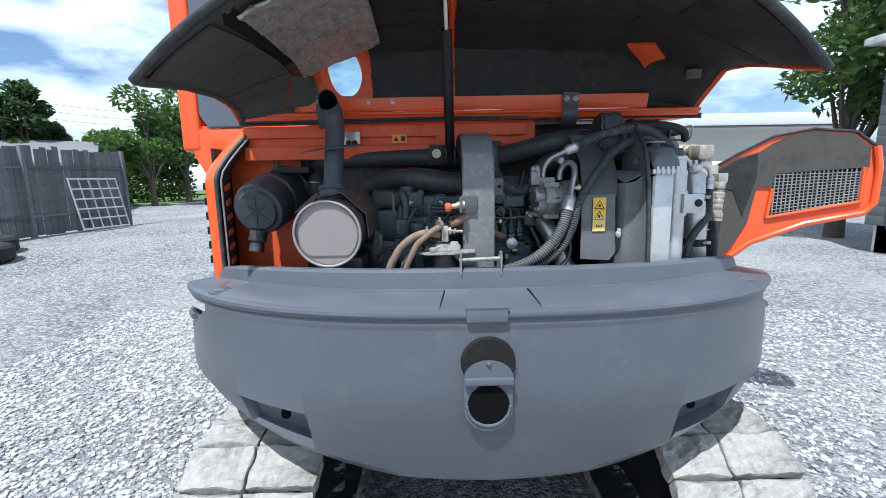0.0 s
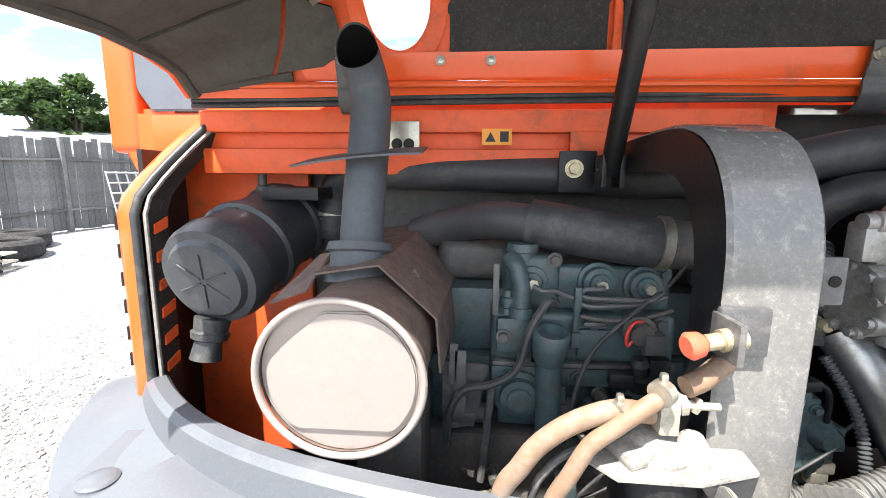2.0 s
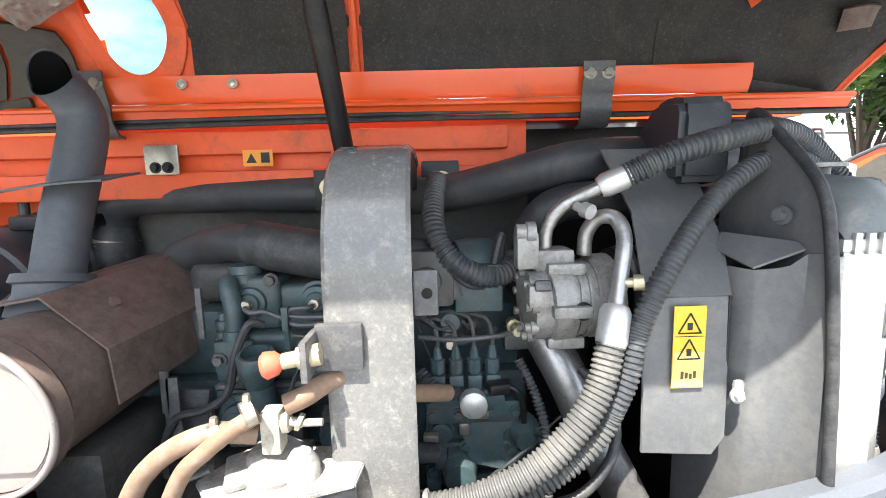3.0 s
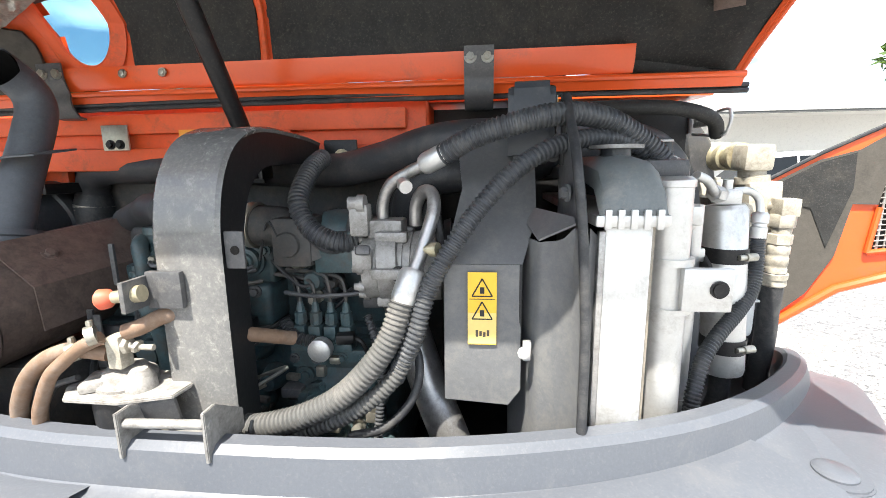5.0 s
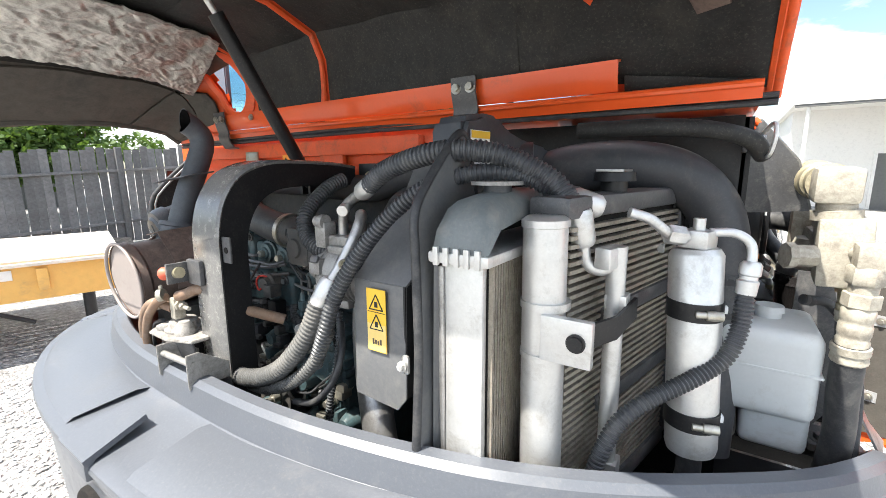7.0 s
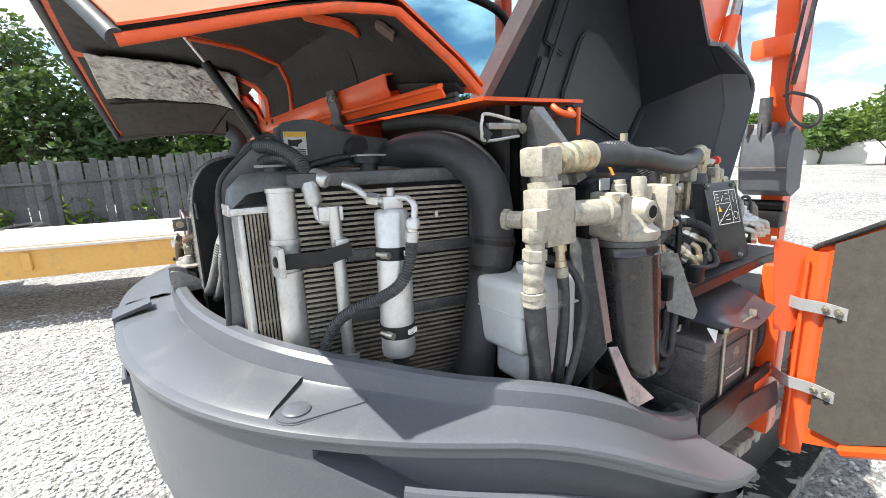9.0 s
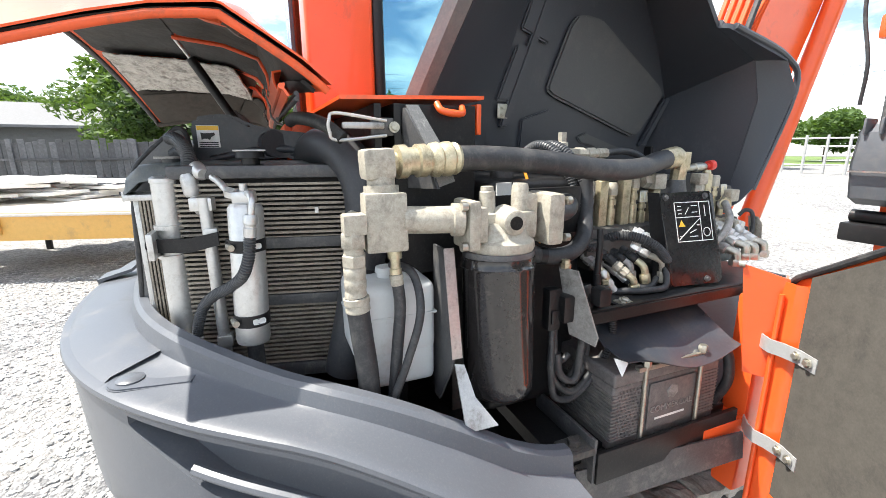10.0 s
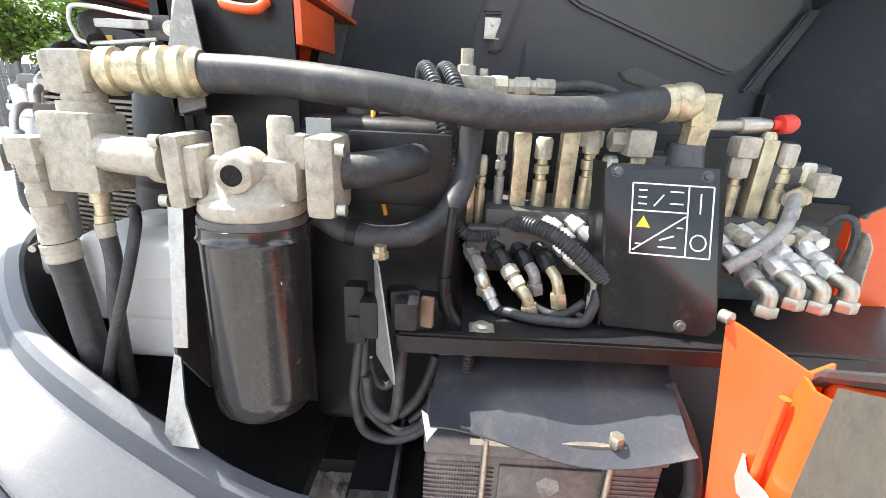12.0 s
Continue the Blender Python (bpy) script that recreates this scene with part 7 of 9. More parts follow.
part("cross_tee", join(obox((1.15, 2.60, 1.675), (0.04, 0.07, 0.036), (0, 1, 0), (0, 0, 1), 0.006), lathe((1.15, 2.585, 1.69), (1.15, 2.585, 1.735), [(0, 0.016), (0.4, 0.016), (0.45, 0.011), (1, 0.011)], 8), lathe((1.15, 2.63, 1.677), (1.15, 2.74, 1.679), [(0, 0.018), (0.25, 0.018), (0.27, 0.013), (0.36, 0.013), (0.38, 0.0165), (0.6, 0.0165), (0.62, 0.012), (0.7, 0.012), (0.72, 0.015), (1, 0.014)], 8)), BEIGE, h, "pale screwed tee union")
part("thin_hose", tube([(1.15, 2.735, 1.679), (1.15, 2.80, 1.684), (1.16, 2.85, 1.672), (1.18, 2.89, 1.64)], 0.010, 10), RUBBER, h)
part("tee", join(*[hexnut((1.06, 2.66 + 0.03 * k, 1.648), (1.06, 2.682 + 0.03 * k, 1.648), 0.016) for k in range(4)]), ZINC, h)
part("thin_hose", tube([(1.06, 2.78, 1.648), (1.08, 2.84, 1.645), (1.13, 2.90, 1.62)], 0.009, 10), RUBBER, h)
part("orange_wire", tube([(1.15, 2.42, 1.668), (1.20, 2.43, 1.65), (1.24, 2.44, 1.56), (1.25, 2.46, 1.46)], 0.004, 8), AMBER, h)


# ---- control valve bank ----
def build_valves():
    v = thing("control_valve", (1.2, 2.85, 1.34), "zinc-plated hydraulic control valve bank with many spools", "control valve")
    # added sheet that keeps the gaps between the columns dark
    part("backing", join(box(0.985, 1.0, 2.60, 3.30, 1.30, 1.60, 0.004), box(0.988, 0.998, 3.30, 3.46, 1.25, 1.47, 0.003)), BLACK, v, "black sheet added behind the spool columns")
    part("casting", box(1.08, 1.24, 2.63, 3.22, 1.36, 1.48, 0.012), ENGINE_DARK, v)
    rng = random.Random(7)
    # tall spool columns: square and round bars with caps
    for y, top, wide, kind in ((2.600, 1.600, 0.024, 0), (2.622, 1.560, 0.018, 1), (2.654, 1.600, 0.018, 2), (2.688, 1.605, 0.028, 0), (2.726, 1.595, 0.026, 3), (2.768, 1.612, 0.029, 0), (2.806, 1.612, 0.026, 3), (2.842, 1.570, 0.024, 1), (2.885, 1.575, 0.026, 0),
                               (3.060, 1.610, 0.024, 3), (3.098, 1.614, 0.027, 0), (3.138, 1.604, 0.025, 3), (3.178, 1.575, 0.022, 1)):
        x, r = 1.20, wide / 2
        if kind == 0:
            sp = part("spool_column", join(obox((x, y, (1.44 + top) / 2), (wide, wide, top - 1.44), (0, 1, 0), (0, 0, 1), 0.004), lathe((x, y, top - 0.004), (x, y, top + 0.012), [(0, r * 0.9), (0.6, r * 0.9), (1, r * 0.6)], 14)), ZINC, v)
            part("column_screw", bolt((x + r, y, 1.475), (1, 0, 0), 0.004, 0.003), STEEL, sp)
        else:
            nut = 8 if kind == 3 else 6
            sp = part("spool_column", lathe((x, y, 1.44), (x, y, top), [(0, r), (0.55, r), (0.56, r * 0.7), (0.62, r * 0.7), (0.63, r * 1.02), (0.72, r * 1.02), (0.73, r * 0.72), (0.78, r * 0.72), (0.79, r * 1.1), (0.98, r * 1.1), (1, r * 0.95)], 14), ZINC if kind != 2 else CAST, v)
            part("cap_nut", lathe((x, y, top - 0.03), (x, y, top + 0.004), [(0, r * 1.18), (0.85, r * 1.18), (1, r * 0.9)], nut), BEIGE if kind == 3 else STEEL, sp)
    part("elbow_block", join(obox((1.205, 2.880, 1.598), (0.045, 0.045, 0.045), (0, 1, 0), (0, 0, 1), 0.006), hexnut((1.20, 2.835, 1.60), (1.20, 2.86, 1.60), 0.020), obox((1.19, 2.80, 1.60), (0.03, 0.05, 0.028))), BEIGE, v, "pale elbow block")
    part("elbow_block", join(obox((1.21, 3.055, 1.600), (0.036, 0.036, 0.034), (0, 1, 0), (0, 0, 1), 0.005), hexnut((1.21, 3.055, 1.55), (1.21, 3.055, 1.585), 0.017)), BEIGE, v, "pale elbow block")
    part("elbow_block", join(obox((1.22, 3.192, 1.545), (0.034, 0.038, 0.038), (0, 1, 0), (0, 0, 1), 0.005), lathe((1.22, 3.165, 1.52), (1.235, 3.14, 1.52), [(0, 0.014), (0.5, 0.018), (1, 0.015)], 10)), BEIGE, v, "pale elbow block")
    part("black_block", obox((1.17, 2.93, 1.53), (0.08, 0.07, 0.10), (0, 1, 0), (0, 0, 1), 0.01), ENGINE_DARK, v)
    part("black_block", obox((1.18, 3.16, 1.55), (0.05, 0.12, 0.05), (0, 1, 0), (0, 0, 1), 0.01), ENGINE_DARK, v)
    part("casting_step", join(box(1.235, 1.262, 2.60, 2.87, 1.405, 1.452, 0.006), box(1.235, 1.275, 3.00, 3.22, 1.40, 1.452, 0.006)), ENGINE_DARK, v)

    def union(name, pts, r, mats, elbow=0):
        """A hose union along the line: a dark body, then a pale sleeve, then a bent end."""
        a, b = Vector(pts[0]), Vector(pts[1])
        u = part(name, lathe(a, b, [(0, r * 0.9), (0.18, r * 0.9), (0.2, r * 1.15), (0.5, r * 1.15), (0.52, r * 0.85), (0.62, r * 0.85), (0.64, r * 1.05), (0.95, r * 1.0), (1, r * 0.8)], 8), mats[0], v)
        if elbow:
            part("union_bend", tube([b.lerp(a, 0.12), *pts[2:]], r * 0.72, 12), mats[1], u)
            e0, e1 = Vector(pts[-2]), Vector(pts[-1])
            part("union_nut", hexnut(e0.lerp(e1, 0.45), e0.lerp(e1, 1.05), r * 1.05), mats[1], u)

    union("union", [(1.24, 2.605, 1.412), (1.285, 2.628, 1.380), (1.30, 2.634, 1.368), (1.30, 2.636, 1.345)], 0.013, (CAST, ZINC), 1)
    union("union", [(1.24, 2.640, 1.425), (1.29, 2.672, 1.392)], 0.0145, (BLACK, ZINC))
    union("union", [(1.285, 2.668, 1.396), (1.315, 2.692, 1.366), (1.325, 2.703, 1.355), (1.325, 2.713, 1.325)], 0.0135, (BEIGE, ZINC), 1)
    union("union", [(1.24, 2.682, 1.425), (1.285, 2.708, 1.394), (1.297, 2.716, 1.385), (1.298, 2.722, 1.352)], 0.0140, (BLACK, CAST), 1)
    union("union", [(1.24, 2.716, 1.428), (1.295, 2.742, 1.395), (1.312, 2.752, 1.380), (1.315, 2.760, 1.338)], 0.0135, (BLACK, ZINC), 1)
    union("union", [(1.235, 2.735, 1.462), (1.275, 2.775, 1.437)], 0.0140, (ALU_WHITE, ZINC))
    union("union", [(1.25, 2.752, 1.432), (1.295, 2.785, 1.405), (1.312, 2.800, 1.398), (1.318, 2.812, 1.385), (1.32, 2.815, 1.335)], 0.0120, (ALU_WHITE, BEIGE), 1)
    union("union", [(1.24, 2.775, 1.468), (1.275, 2.808, 1.445)], 0.0125, (ALU_WHITE, ZINC))
    for j, (y, z) in enumerate(((3.058, 1.408), (3.094, 1.424), (3.133, 1.420), (3.174, 1.424))):
        union("union", [(1.275, y - 0.004, z + 0.012), (1.325, y, z - 0.006), (1.338, y + 0.006, z - 0.008), (1.347, y + 0.010, z - 0.016), (1.347, y + 0.010, z - 0.048)], 0.0165, (ALU_WHITE if j else CAST, STEEL), 1)
        union("union", [(1.245, y - 0.03, z + 0.045), (1.30, y - 0.022, z + 0.022)], 0.0125, (ALU_WHITE, ZINC))
    for j, (y, z) in enumerate(((3.052, 1.462), (3.084, 1.466), (3.116, 1.467), (3.144, 1.466), (3.172, 1.464))):
        part("port_plug", lathe((1.24, y, z), (1.285, y + 0.002, z - 0.003), [(0, 0.016), (0.5, 0.016), (0.52, 0.011), (0.7, 0.011), (0.72, 0.014), (1, 0.012)], 6 + 2 * (j % 2)), (BEIGE, ALU_WHITE, STEEL)[j % 3], v)
    part("red_cap", lathe((1.188, 3.105, 1.636), (1.185, 3.145, 1.640), [(0, 0.008), (0.3, 0.008), (0.32, 0.016), (0.8, 0.016), (1, 0.011)], 16), RED, v, "red rubber cap")
    part("cap_pipe", lathe((1.20, 2.99, 1.63), (1.188, 3.10, 1.636), [(0, 0.010), (0.5, 0.010), (0.52, 0.014), (0.8, 0.014), (1, 0.010)], 12), STEEL, v)
    part("end_port", lathe((1.20, 2.965, 1.44), (1.20, 2.965, 1.60), [(0, 0.045), (0.3, 0.045), (0.35, 0.038), (0.8, 0.034), (1, 0.028)], 24), ARCHM, v)
    part("end_bracket", plate([(1.255, 3.238, 1.482), (1.285, 3.238, 1.482), (1.300, 3.238, 1.462), (1.306, 3.238, 1.395), (1.27, 3.238, 1.395)], 0.004, (0, 1, 0), 0.001), BEIGE, v, "pale end bracket")
    part("end_loop", tube([(1.25, 3.20, 1.485), (1.262, 3.21, 1.502), (1.275, 3.222, 1.495), (1.282, 3.225, 1.46), (1.285, 3.22, 1.42)], 0.006, 8), RUBBER, v)
    part("right_casting", box(1.10, 1.26, 2.99, 3.22, 1.34, 1.45, 0.010), ENGINE, v)


build_valves()
for kind, rad, pts in ((0, 0.0085, [(1.302, 2.640, 1.352), (1.312, 2.655, 1.325), (1.33, 2.677, 1.3285), (1.345, 2.705, 1.3285), (1.35, 2.741, 1.3285), (1.352, 2.789, 1.330), (1.342, 2.806, 1.352), (1.325, 2.815, 1.372)]),
                       (0, 0.0075, [(1.27, 2.68, 1.375), (1.30, 2.705, 1.345), (1.32, 2.735, 1.328), (1.33, 2.765, 1.330), (1.315, 2.80, 1.345)]),
                       (1, 0.0140, [(1.235, 2.655, 1.425), (1.245, 2.675, 1.448), (1.270, 2.696, 1.463), (1.305, 2.735, 1.459), (1.328, 2.775, 1.434), (1.322, 2.823, 1.393), (1.30, 2.85, 1.37)]),
                       (1, 0.0110, [(1.25, 2.575, 1.46), (1.265, 2.60, 1.438), (1.262, 2.63, 1.436), (1.25, 2.66, 1.445)])):
    h = thing("pilot_hose", pts[0], "thick black ribbed pilot hose over the valve fittings" if kind else "thin black pilot hose with a pale metal end", "hydraulic hose", "pilot hoses")
    part("hose", (corrugated(pts, rad, 0.006) if kind else tube(pts, rad, 12)), RUBBER, h)
    if not kind:
        a, b = Vector(pts[0]), Vector(pts[1])
        part("end_sleeve", lathe(a + (a - b) * 1.0, b, [(0, 0.009), (0.1, 0.0125), (0.3, 0.0125), (0.33, 0.0105), (0.45, 0.0105), (0.48, 0.0125), (0.7, 0.0125), (0.72, 0.010), (1, 0.011)], 12), ALU_WHITE, h)
h = thing("grey_pipe", (1.30, 3.05, 1.38), "pale grey pipe curving down at the valve end", "pipe")
part("pipe", tube([(1.235, 3.15, 1.525), (1.25, 3.134, 1.520), (1.29, 3.101, 1.487), (1.31, 3.057, 1.453), (1.31, 3.015, 1.418)], 0.0105, 14), CAST, h)
part("union", hexnut((1.222, 3.165, 1.525), (1.243, 3.142, 1.524), 0.018), ZINC, h)

# ---- instruction plate ----
sg = thing("instruction_plate", (1.33, 2.90, 1.33), "black plate with a white printed diagram", "sign plate")
SA, SB, SC = Vector((1.290, 2.804, 1.574)), Vector((1.313, 2.976, 1.576)), Vector((1.350, 2.816, 1.326))
part("panel", plate([SA + Vector((0, 0.012, 0)), SB - Vector((0, 0.012, 0)), SB + (SC - SA) * 0.05, SB + (SC - SA) * 0.95, SC + (SB - SA) * 0.92, SC + Vector((0, 0.012, 0)), SA + (SC - SA) * 0.95, SA + (SC - SA) * 0.05], 0.004, (-1, 0, -0.3)), SIGNM, sg)
part("side_fold", plate([SA, SC, SC + Vector((-0.05, -0.01, 0)), SA + Vector((-0.03, -0.01, 0))], 0.003, (0, 1, 0)), BLACK, sg)
NRM = (SB - SA).cross(SC - SA).normalized()
if NRM.x < 0:
    NRM = -NRM


def sign_at(u, v, lift=0.001):
    return SA + (SB - SA) * u + (SC - SA) * v + NRM * lift


def sign_bar(u0, v0, u1, v1, w=0.0022, mat=None):
    a, b = sign_at(u0, v0, 0.0012), sign_at(u1, v1, 0.0012)
    d = (b - a).normalized()
    s = d.cross(NRM) * w / 2
    part("print_line", plate([a - s, b - s, b + s, a + s], 0.0005, NRM), mat or WHITE, sg, smooth=0)


for u0, v0, u1, v1 in ((0.24, 0.11, 0.90, 0.11), (0.24, 0.53, 0.90, 0.53), (0.24, 0.11, 0.24, 0.53), (0.90, 0.11, 0.90, 0.53), (0.70, 0.11, 0.70, 0.53), (0.24, 0.27, 0.70, 0.27), (0.26, 0.51, 0.69, 0.29), (0.80, 0.15, 0.80, 0.27),
                       (0.29, 0.15, 0.36, 0.15), (0.29, 0.19, 0.36, 0.19), (0.29, 0.23, 0.36, 0.23), (0.42, 0.24, 0.50, 0.17), (0.55, 0.15, 0.66, 0.15), (0.55, 0.22, 0.66, 0.22), (0.47, 0.48, 0.62, 0.48), (0.48, 0.44, 0.60, 0.41), (0.62, 0.36, 0.67, 0.36), (0.28, 0.47, 0.33, 0.47)):
    sign_bar(u0, v0, u1, v1)
for k in range(10):
    g0, g1 = 2 * math.pi * k / 10, 2 * math.pi * (k + 1) / 10
    sign_bar(0.80 + 0.065 * math.cos(g0), 0.44 + 0.048 * math.sin(g0), 0.80 + 0.065 * math.cos(g1), 0.44 + 0.048 * math.sin(g1))
part("warning_mark", plate([sign_at(0.28, 0.37), sign_at(0.40, 0.37), sign_at(0.34, 0.30)], 0.0006, NRM), YELLOW, sg)
for u, w in ((0.10, 0.05), (0.84, 0.05), (0.70, 0.95)):
    part("bolt", bolt(sign_at(u, w, 0), NRM, 0.006), ARCHM, sg)

shelf = thing("valve_shelf", (1.4, 2.8, 1.31), "black steel shelf rail under the valve bank", "shelf")
part("rail", plate([(1.405, 2.50, 1.322), (1.385, 3.22, 1.315), (1.385, 3.22, 1.283), (1.405, 2.50, 1.287)], 0.02, (-1, 0, 0), 0.004), BLACK, shelf)
part("tray", box(1.05, 1.385, 2.60, 3.25, 1.310, 1.318, 0.002), BLACK, shelf)
part("leg", box(1.36, 1.38, 3.18, 3.20, 0.95, 1.31, 0.003), BLACK, shelf)


def build_battery():
    b = thing("battery", (1.35, 2.75, 0.955), "large dusty dark battery strapped in a tray", "battery")
    part("case", box(1.23, 1.440, 2.555, 2.925, 0.955, 1.135, 0.010, 3), BATTERY, b)
    for k in range(24):
        y = 2.572 + k * 0.0045
        if k < 18:
            part("case_rib", box(1.440, 1.4425, y, y + 0.002, 0.985, 1.12), BATTERY, b, smooth=0)
    for k in range(14):
        z = 0.985 + k * 0.0095
        part("case_rib", box(1.2, 1.4432, 2.552, 2.662, z, z + 0.003), BATTERY, b, smooth=0)
        part("case_rib", box(1.4405, 1.4425, 2.835, 2.92, z, z + 0.003), BATTERY, b, smooth=0)
    part("lid", box(1.225, 1.446, 2.550, 2.930, 1.135, 1.170, 0.008, 3), BATTERY, b)
    pl = part("front_plate", box(1.440, 1.445, 2.67, 2.83, 0.99, 1.12, 0.003), BATTERY, b, "moulded name plate")
    part("emblem", lathe((1.4445, 2.75, 1.085), (1.4468, 2.75, 1.085), [(0, 0.021), (1, 0.019)], 6), CAST, pl)
    fc = bpy.data.curves.new("lettering", "FONT")
    fc.body, fc.size, fc.extrude, fc.align_x = "COMMERCIAL", 0.0235, 0.0008, "CENTER"
    tmp = new("lettering_curve", fc)
    me = bpy.data.meshes.new_from_object(tmp.evaluated_get(bpy.context.evaluated_depsgraph_get()))
    bpy.data.objects.remove(tmp)
    bt = bmesh.new()
    bt.from_mesh(me)
    bt.transform(Matrix(((0, 0, 1, 1.4465), (1, 0, 0, 2.75), (0, 1, 0, 1.038), (0, 0, 0, 1))))
    part("lettering", bt, CAST, pl, "raised word COMMERCIAL", smooth=0)
    part("print_bar", box(1.4455, 1.4463, 2.695, 2.80, 1.015, 1.021), WHITE, pl)
    for y in (2.645, 2.838):
        r = part("hold_down_rod", straight((1.452, y, 0.93), (1.448, y, 1.195), 0.0055, 10), STEEL, b)
        part("nut", hexnut((1.448, y, 1.178), (1.448, y, 1.197), 0.011), STEEL, r)
    part("hold_down_bar", box(1.436, 1.452, 2.62, 2.87, 1.165, 1.178, 0.002), STEEL, b)
    for y in (2.66, 2.80):
        part("terminal_bolt", bolt((1.38, y, 1.205), (0, 0, 1), 0.010, 0.008), BLACK, b)


build_battery()
fl = thing("battery_cover", (1.36, 2.75, 1.19), "black rubber flap curling over the battery", "cover")
part("flap", sheet([[(1.22, y + 0.02, 1.272), (1.31, y + 0.01, 1.262), (1.39, y, 1.226 + 0.006 * math.sin(y * 31)), (1.45, y + 0.01 * math.sin(y * 17), 1.195 + 0.022 * math.sin(y * 12.5 + 1)), (1.475, y, 1.188 + 0.03 * math.sin(y * 12.5 + 1))] for y in [2.56 + 0.032 * i for i in range(13)]], 0.003), FLAPM, fl)
part("white_corner", plate([(1.44, 2.545, 1.215), (1.455, 2.575, 1.205), (1.46, 2.555, 1.175)], 0.002, (1, 0, 0)), WHITE, fl)
tr = thing("battery_tray", (1.35, 2.75, 0.86), "black and orange battery tray with scuffed edges", "tray")
part("tray", box(1.22, 1.465, 2.50, 2.99, 0.925, 0.955, 0.004), BLACK, tr)
part("front_lip", box(1.455, 1.467, 2.50, 2.99, 0.90, 0.985, 0.003), BLACK, tr)
part("side_lip", box(1.22, 1.46, 2.492, 2.502, 0.90, 1.02, 0.003), ARCHM, tr)
part("lower_plate", plate([(1.45, 2.46, 0.82), (1.50, 2.99, 0.85), (1.49, 2.99, 0.925), (1.44, 2.46, 0.93)], 0.006, (-1, 0, 0)), ARCHM, tr)
part("clamp_foot", join(box(1.40, 1.46, 2.42, 2.50, 0.98, 1.0, 0.004), bolt((1.43, 2.455, 1.0), (0, 0, 1), 0.016, 0.014)), ENGINE_DARK, tr)
cab_ = thing("fuse_cable", (1.46, 2.96, 1.0), "dark cable bundle beside the battery", "hose")
part("cable", tube([(1.36, 2.94, 1.23), (1.42, 2.97, 1.15), (1.43, 2.985, 1.06), (1.40, 2.98, 0.97)], 0.014, 12), RUBBER, cab_)


# ---- right side door, swung out ----
def build_side_door():
    d = thing("side_door", (1.52, 3.03, 0.70), "orange side door swung open with a foam lined inner face", "door")
    hx, hy = 1.50, 3.03
    ux, uy = math.cos(radians(-25)), math.sin(radians(-25))

    def at(s, z, off=0.0):
        return Vector((hx + ux * s + uy * off, hy + uy * s - ux * off, z))
    top = [(0.0, 1.33), (0.05, 1.385), (0.12, 1.425), (0.35, 1.56), (0.55, 1.69), (0.72, 1.785), (0.9, 1.815), (1.08, 1.79), (1.17, 1.71), (1.19, 1.60)]
    low = [(1.19, 1.41), (1.15, 1.355), (0.9, 1.29), (0.65, 1.17), (0.4, 0.93), (0.2, 0.80), (0.0, 0.70)]
    part("panel", plate([at(s, z) for s, z in top + low], 0.025, (-uy, ux, 0)), ORANGE, d)
    part("foam_lining", plate([at(s, z, 0.004) for s, z in ((0.10, 0.81), (0.10, 1.40), (0.35, 1.535), (0.55, 1.665), (0.66, 1.70), (0.66, 1.50), (0.63, 1.30), (0.56, 1.14), (0.42, 0.97), (0.2, 0.82))], 0.010, (uy, -ux, 0)), FOAM_BROWN, d, "worn grey-brown foam lining")
    part("foam_patch", plate([at(s, z, 0.015) for s, z in ((0.36, 1.53), (0.55, 1.655), (0.65, 1.69), (0.655, 1.56), (0.60, 1.33), (0.54, 1.48))], 0.003, (uy, -ux, 0)), FOAM, d, "dark bare foam patch")
    part("foam_lining", plate([at(s, z, 0.004) for s, z in ((0.66, 1.50), (0.66, 1.70), (0.72, 1.745), (0.80, 1.782), (0.9, 1.80), (1.07, 1.775), (1.145, 1.70), (1.15, 1.60), (0.74, 1.572), (0.73, 1.50))], 0.010, (uy, -ux, 0)), FOAM_BROWN, d, "dark foam lining")
    edge = [at(s, z, 0.006) for s, z in top]
    part("edge_seal", sweep(edge, [0.008] * len(edge), 8), RUBBER, d)
    rim = [at(s, z, 0.012) for s, z in [*top[8:], *low[:-1]]]
    part("lower_rim", sweep(rim, [0.017] * len(rim), 8), ORANGE, d)
    # woven vent
    v = part("vent_frame", join(*[straight(at(a, b, 0.012), at(c, e, 0.012), 0.010, 8) for a, b, c, e in ((1.13, 1.60, 1.13, 1.415), (1.13, 1.415, 0.72, 1.32), (0.72, 1.32, 0.735, 1.49))]), ORANGE, d)
    # no opening here: a dark plate paints the shade behind the wires
    part("vent_hole", plate([at(s, z, 0.003) for s, z in ((0.74, 1.585), (1.13, 1.61), (1.13, 1.415), (0.72, 1.32))], 0.002, (uy, -ux, 0)), GAP_SHADE, d, "plate coloured dark for the shade behind the mesh")
    for k in range(20):
        s = 0.745 + k * 0.0197
        part("mesh_wire", straight(at(s, 1.335 + (s - 0.74) * 0.23, 0.008), at(s, 1.58 + (s - 0.74) * 0.05, 0.008), 0.0032 if k % 2 else 0.0042, 6), CAST, v, smooth=0)
    for k in range(12):
        z = 1.345 + k * 0.020
        part("mesh_wire", straight(at(0.735, z, 0.011), at(1.125, z + max(0.0, 0.075 - k * 0.006), 0.011), 0.0022, 6), CAST, v, smooth=0)
    flange = part("hinge_flange", join(sheet([[at(-0.02, z, -0.03 + 0.05 * k), at(0.03, z, 0.025 - 0.02 * k), at(0.065, z, 0.018), at(0.08, z, 0.0)] for k, z in ((0, 0.70), (0, 0.9), (0, 1.1), (0, 1.28), (0.2, 1.37))], 0.004)), ORANGE, d)
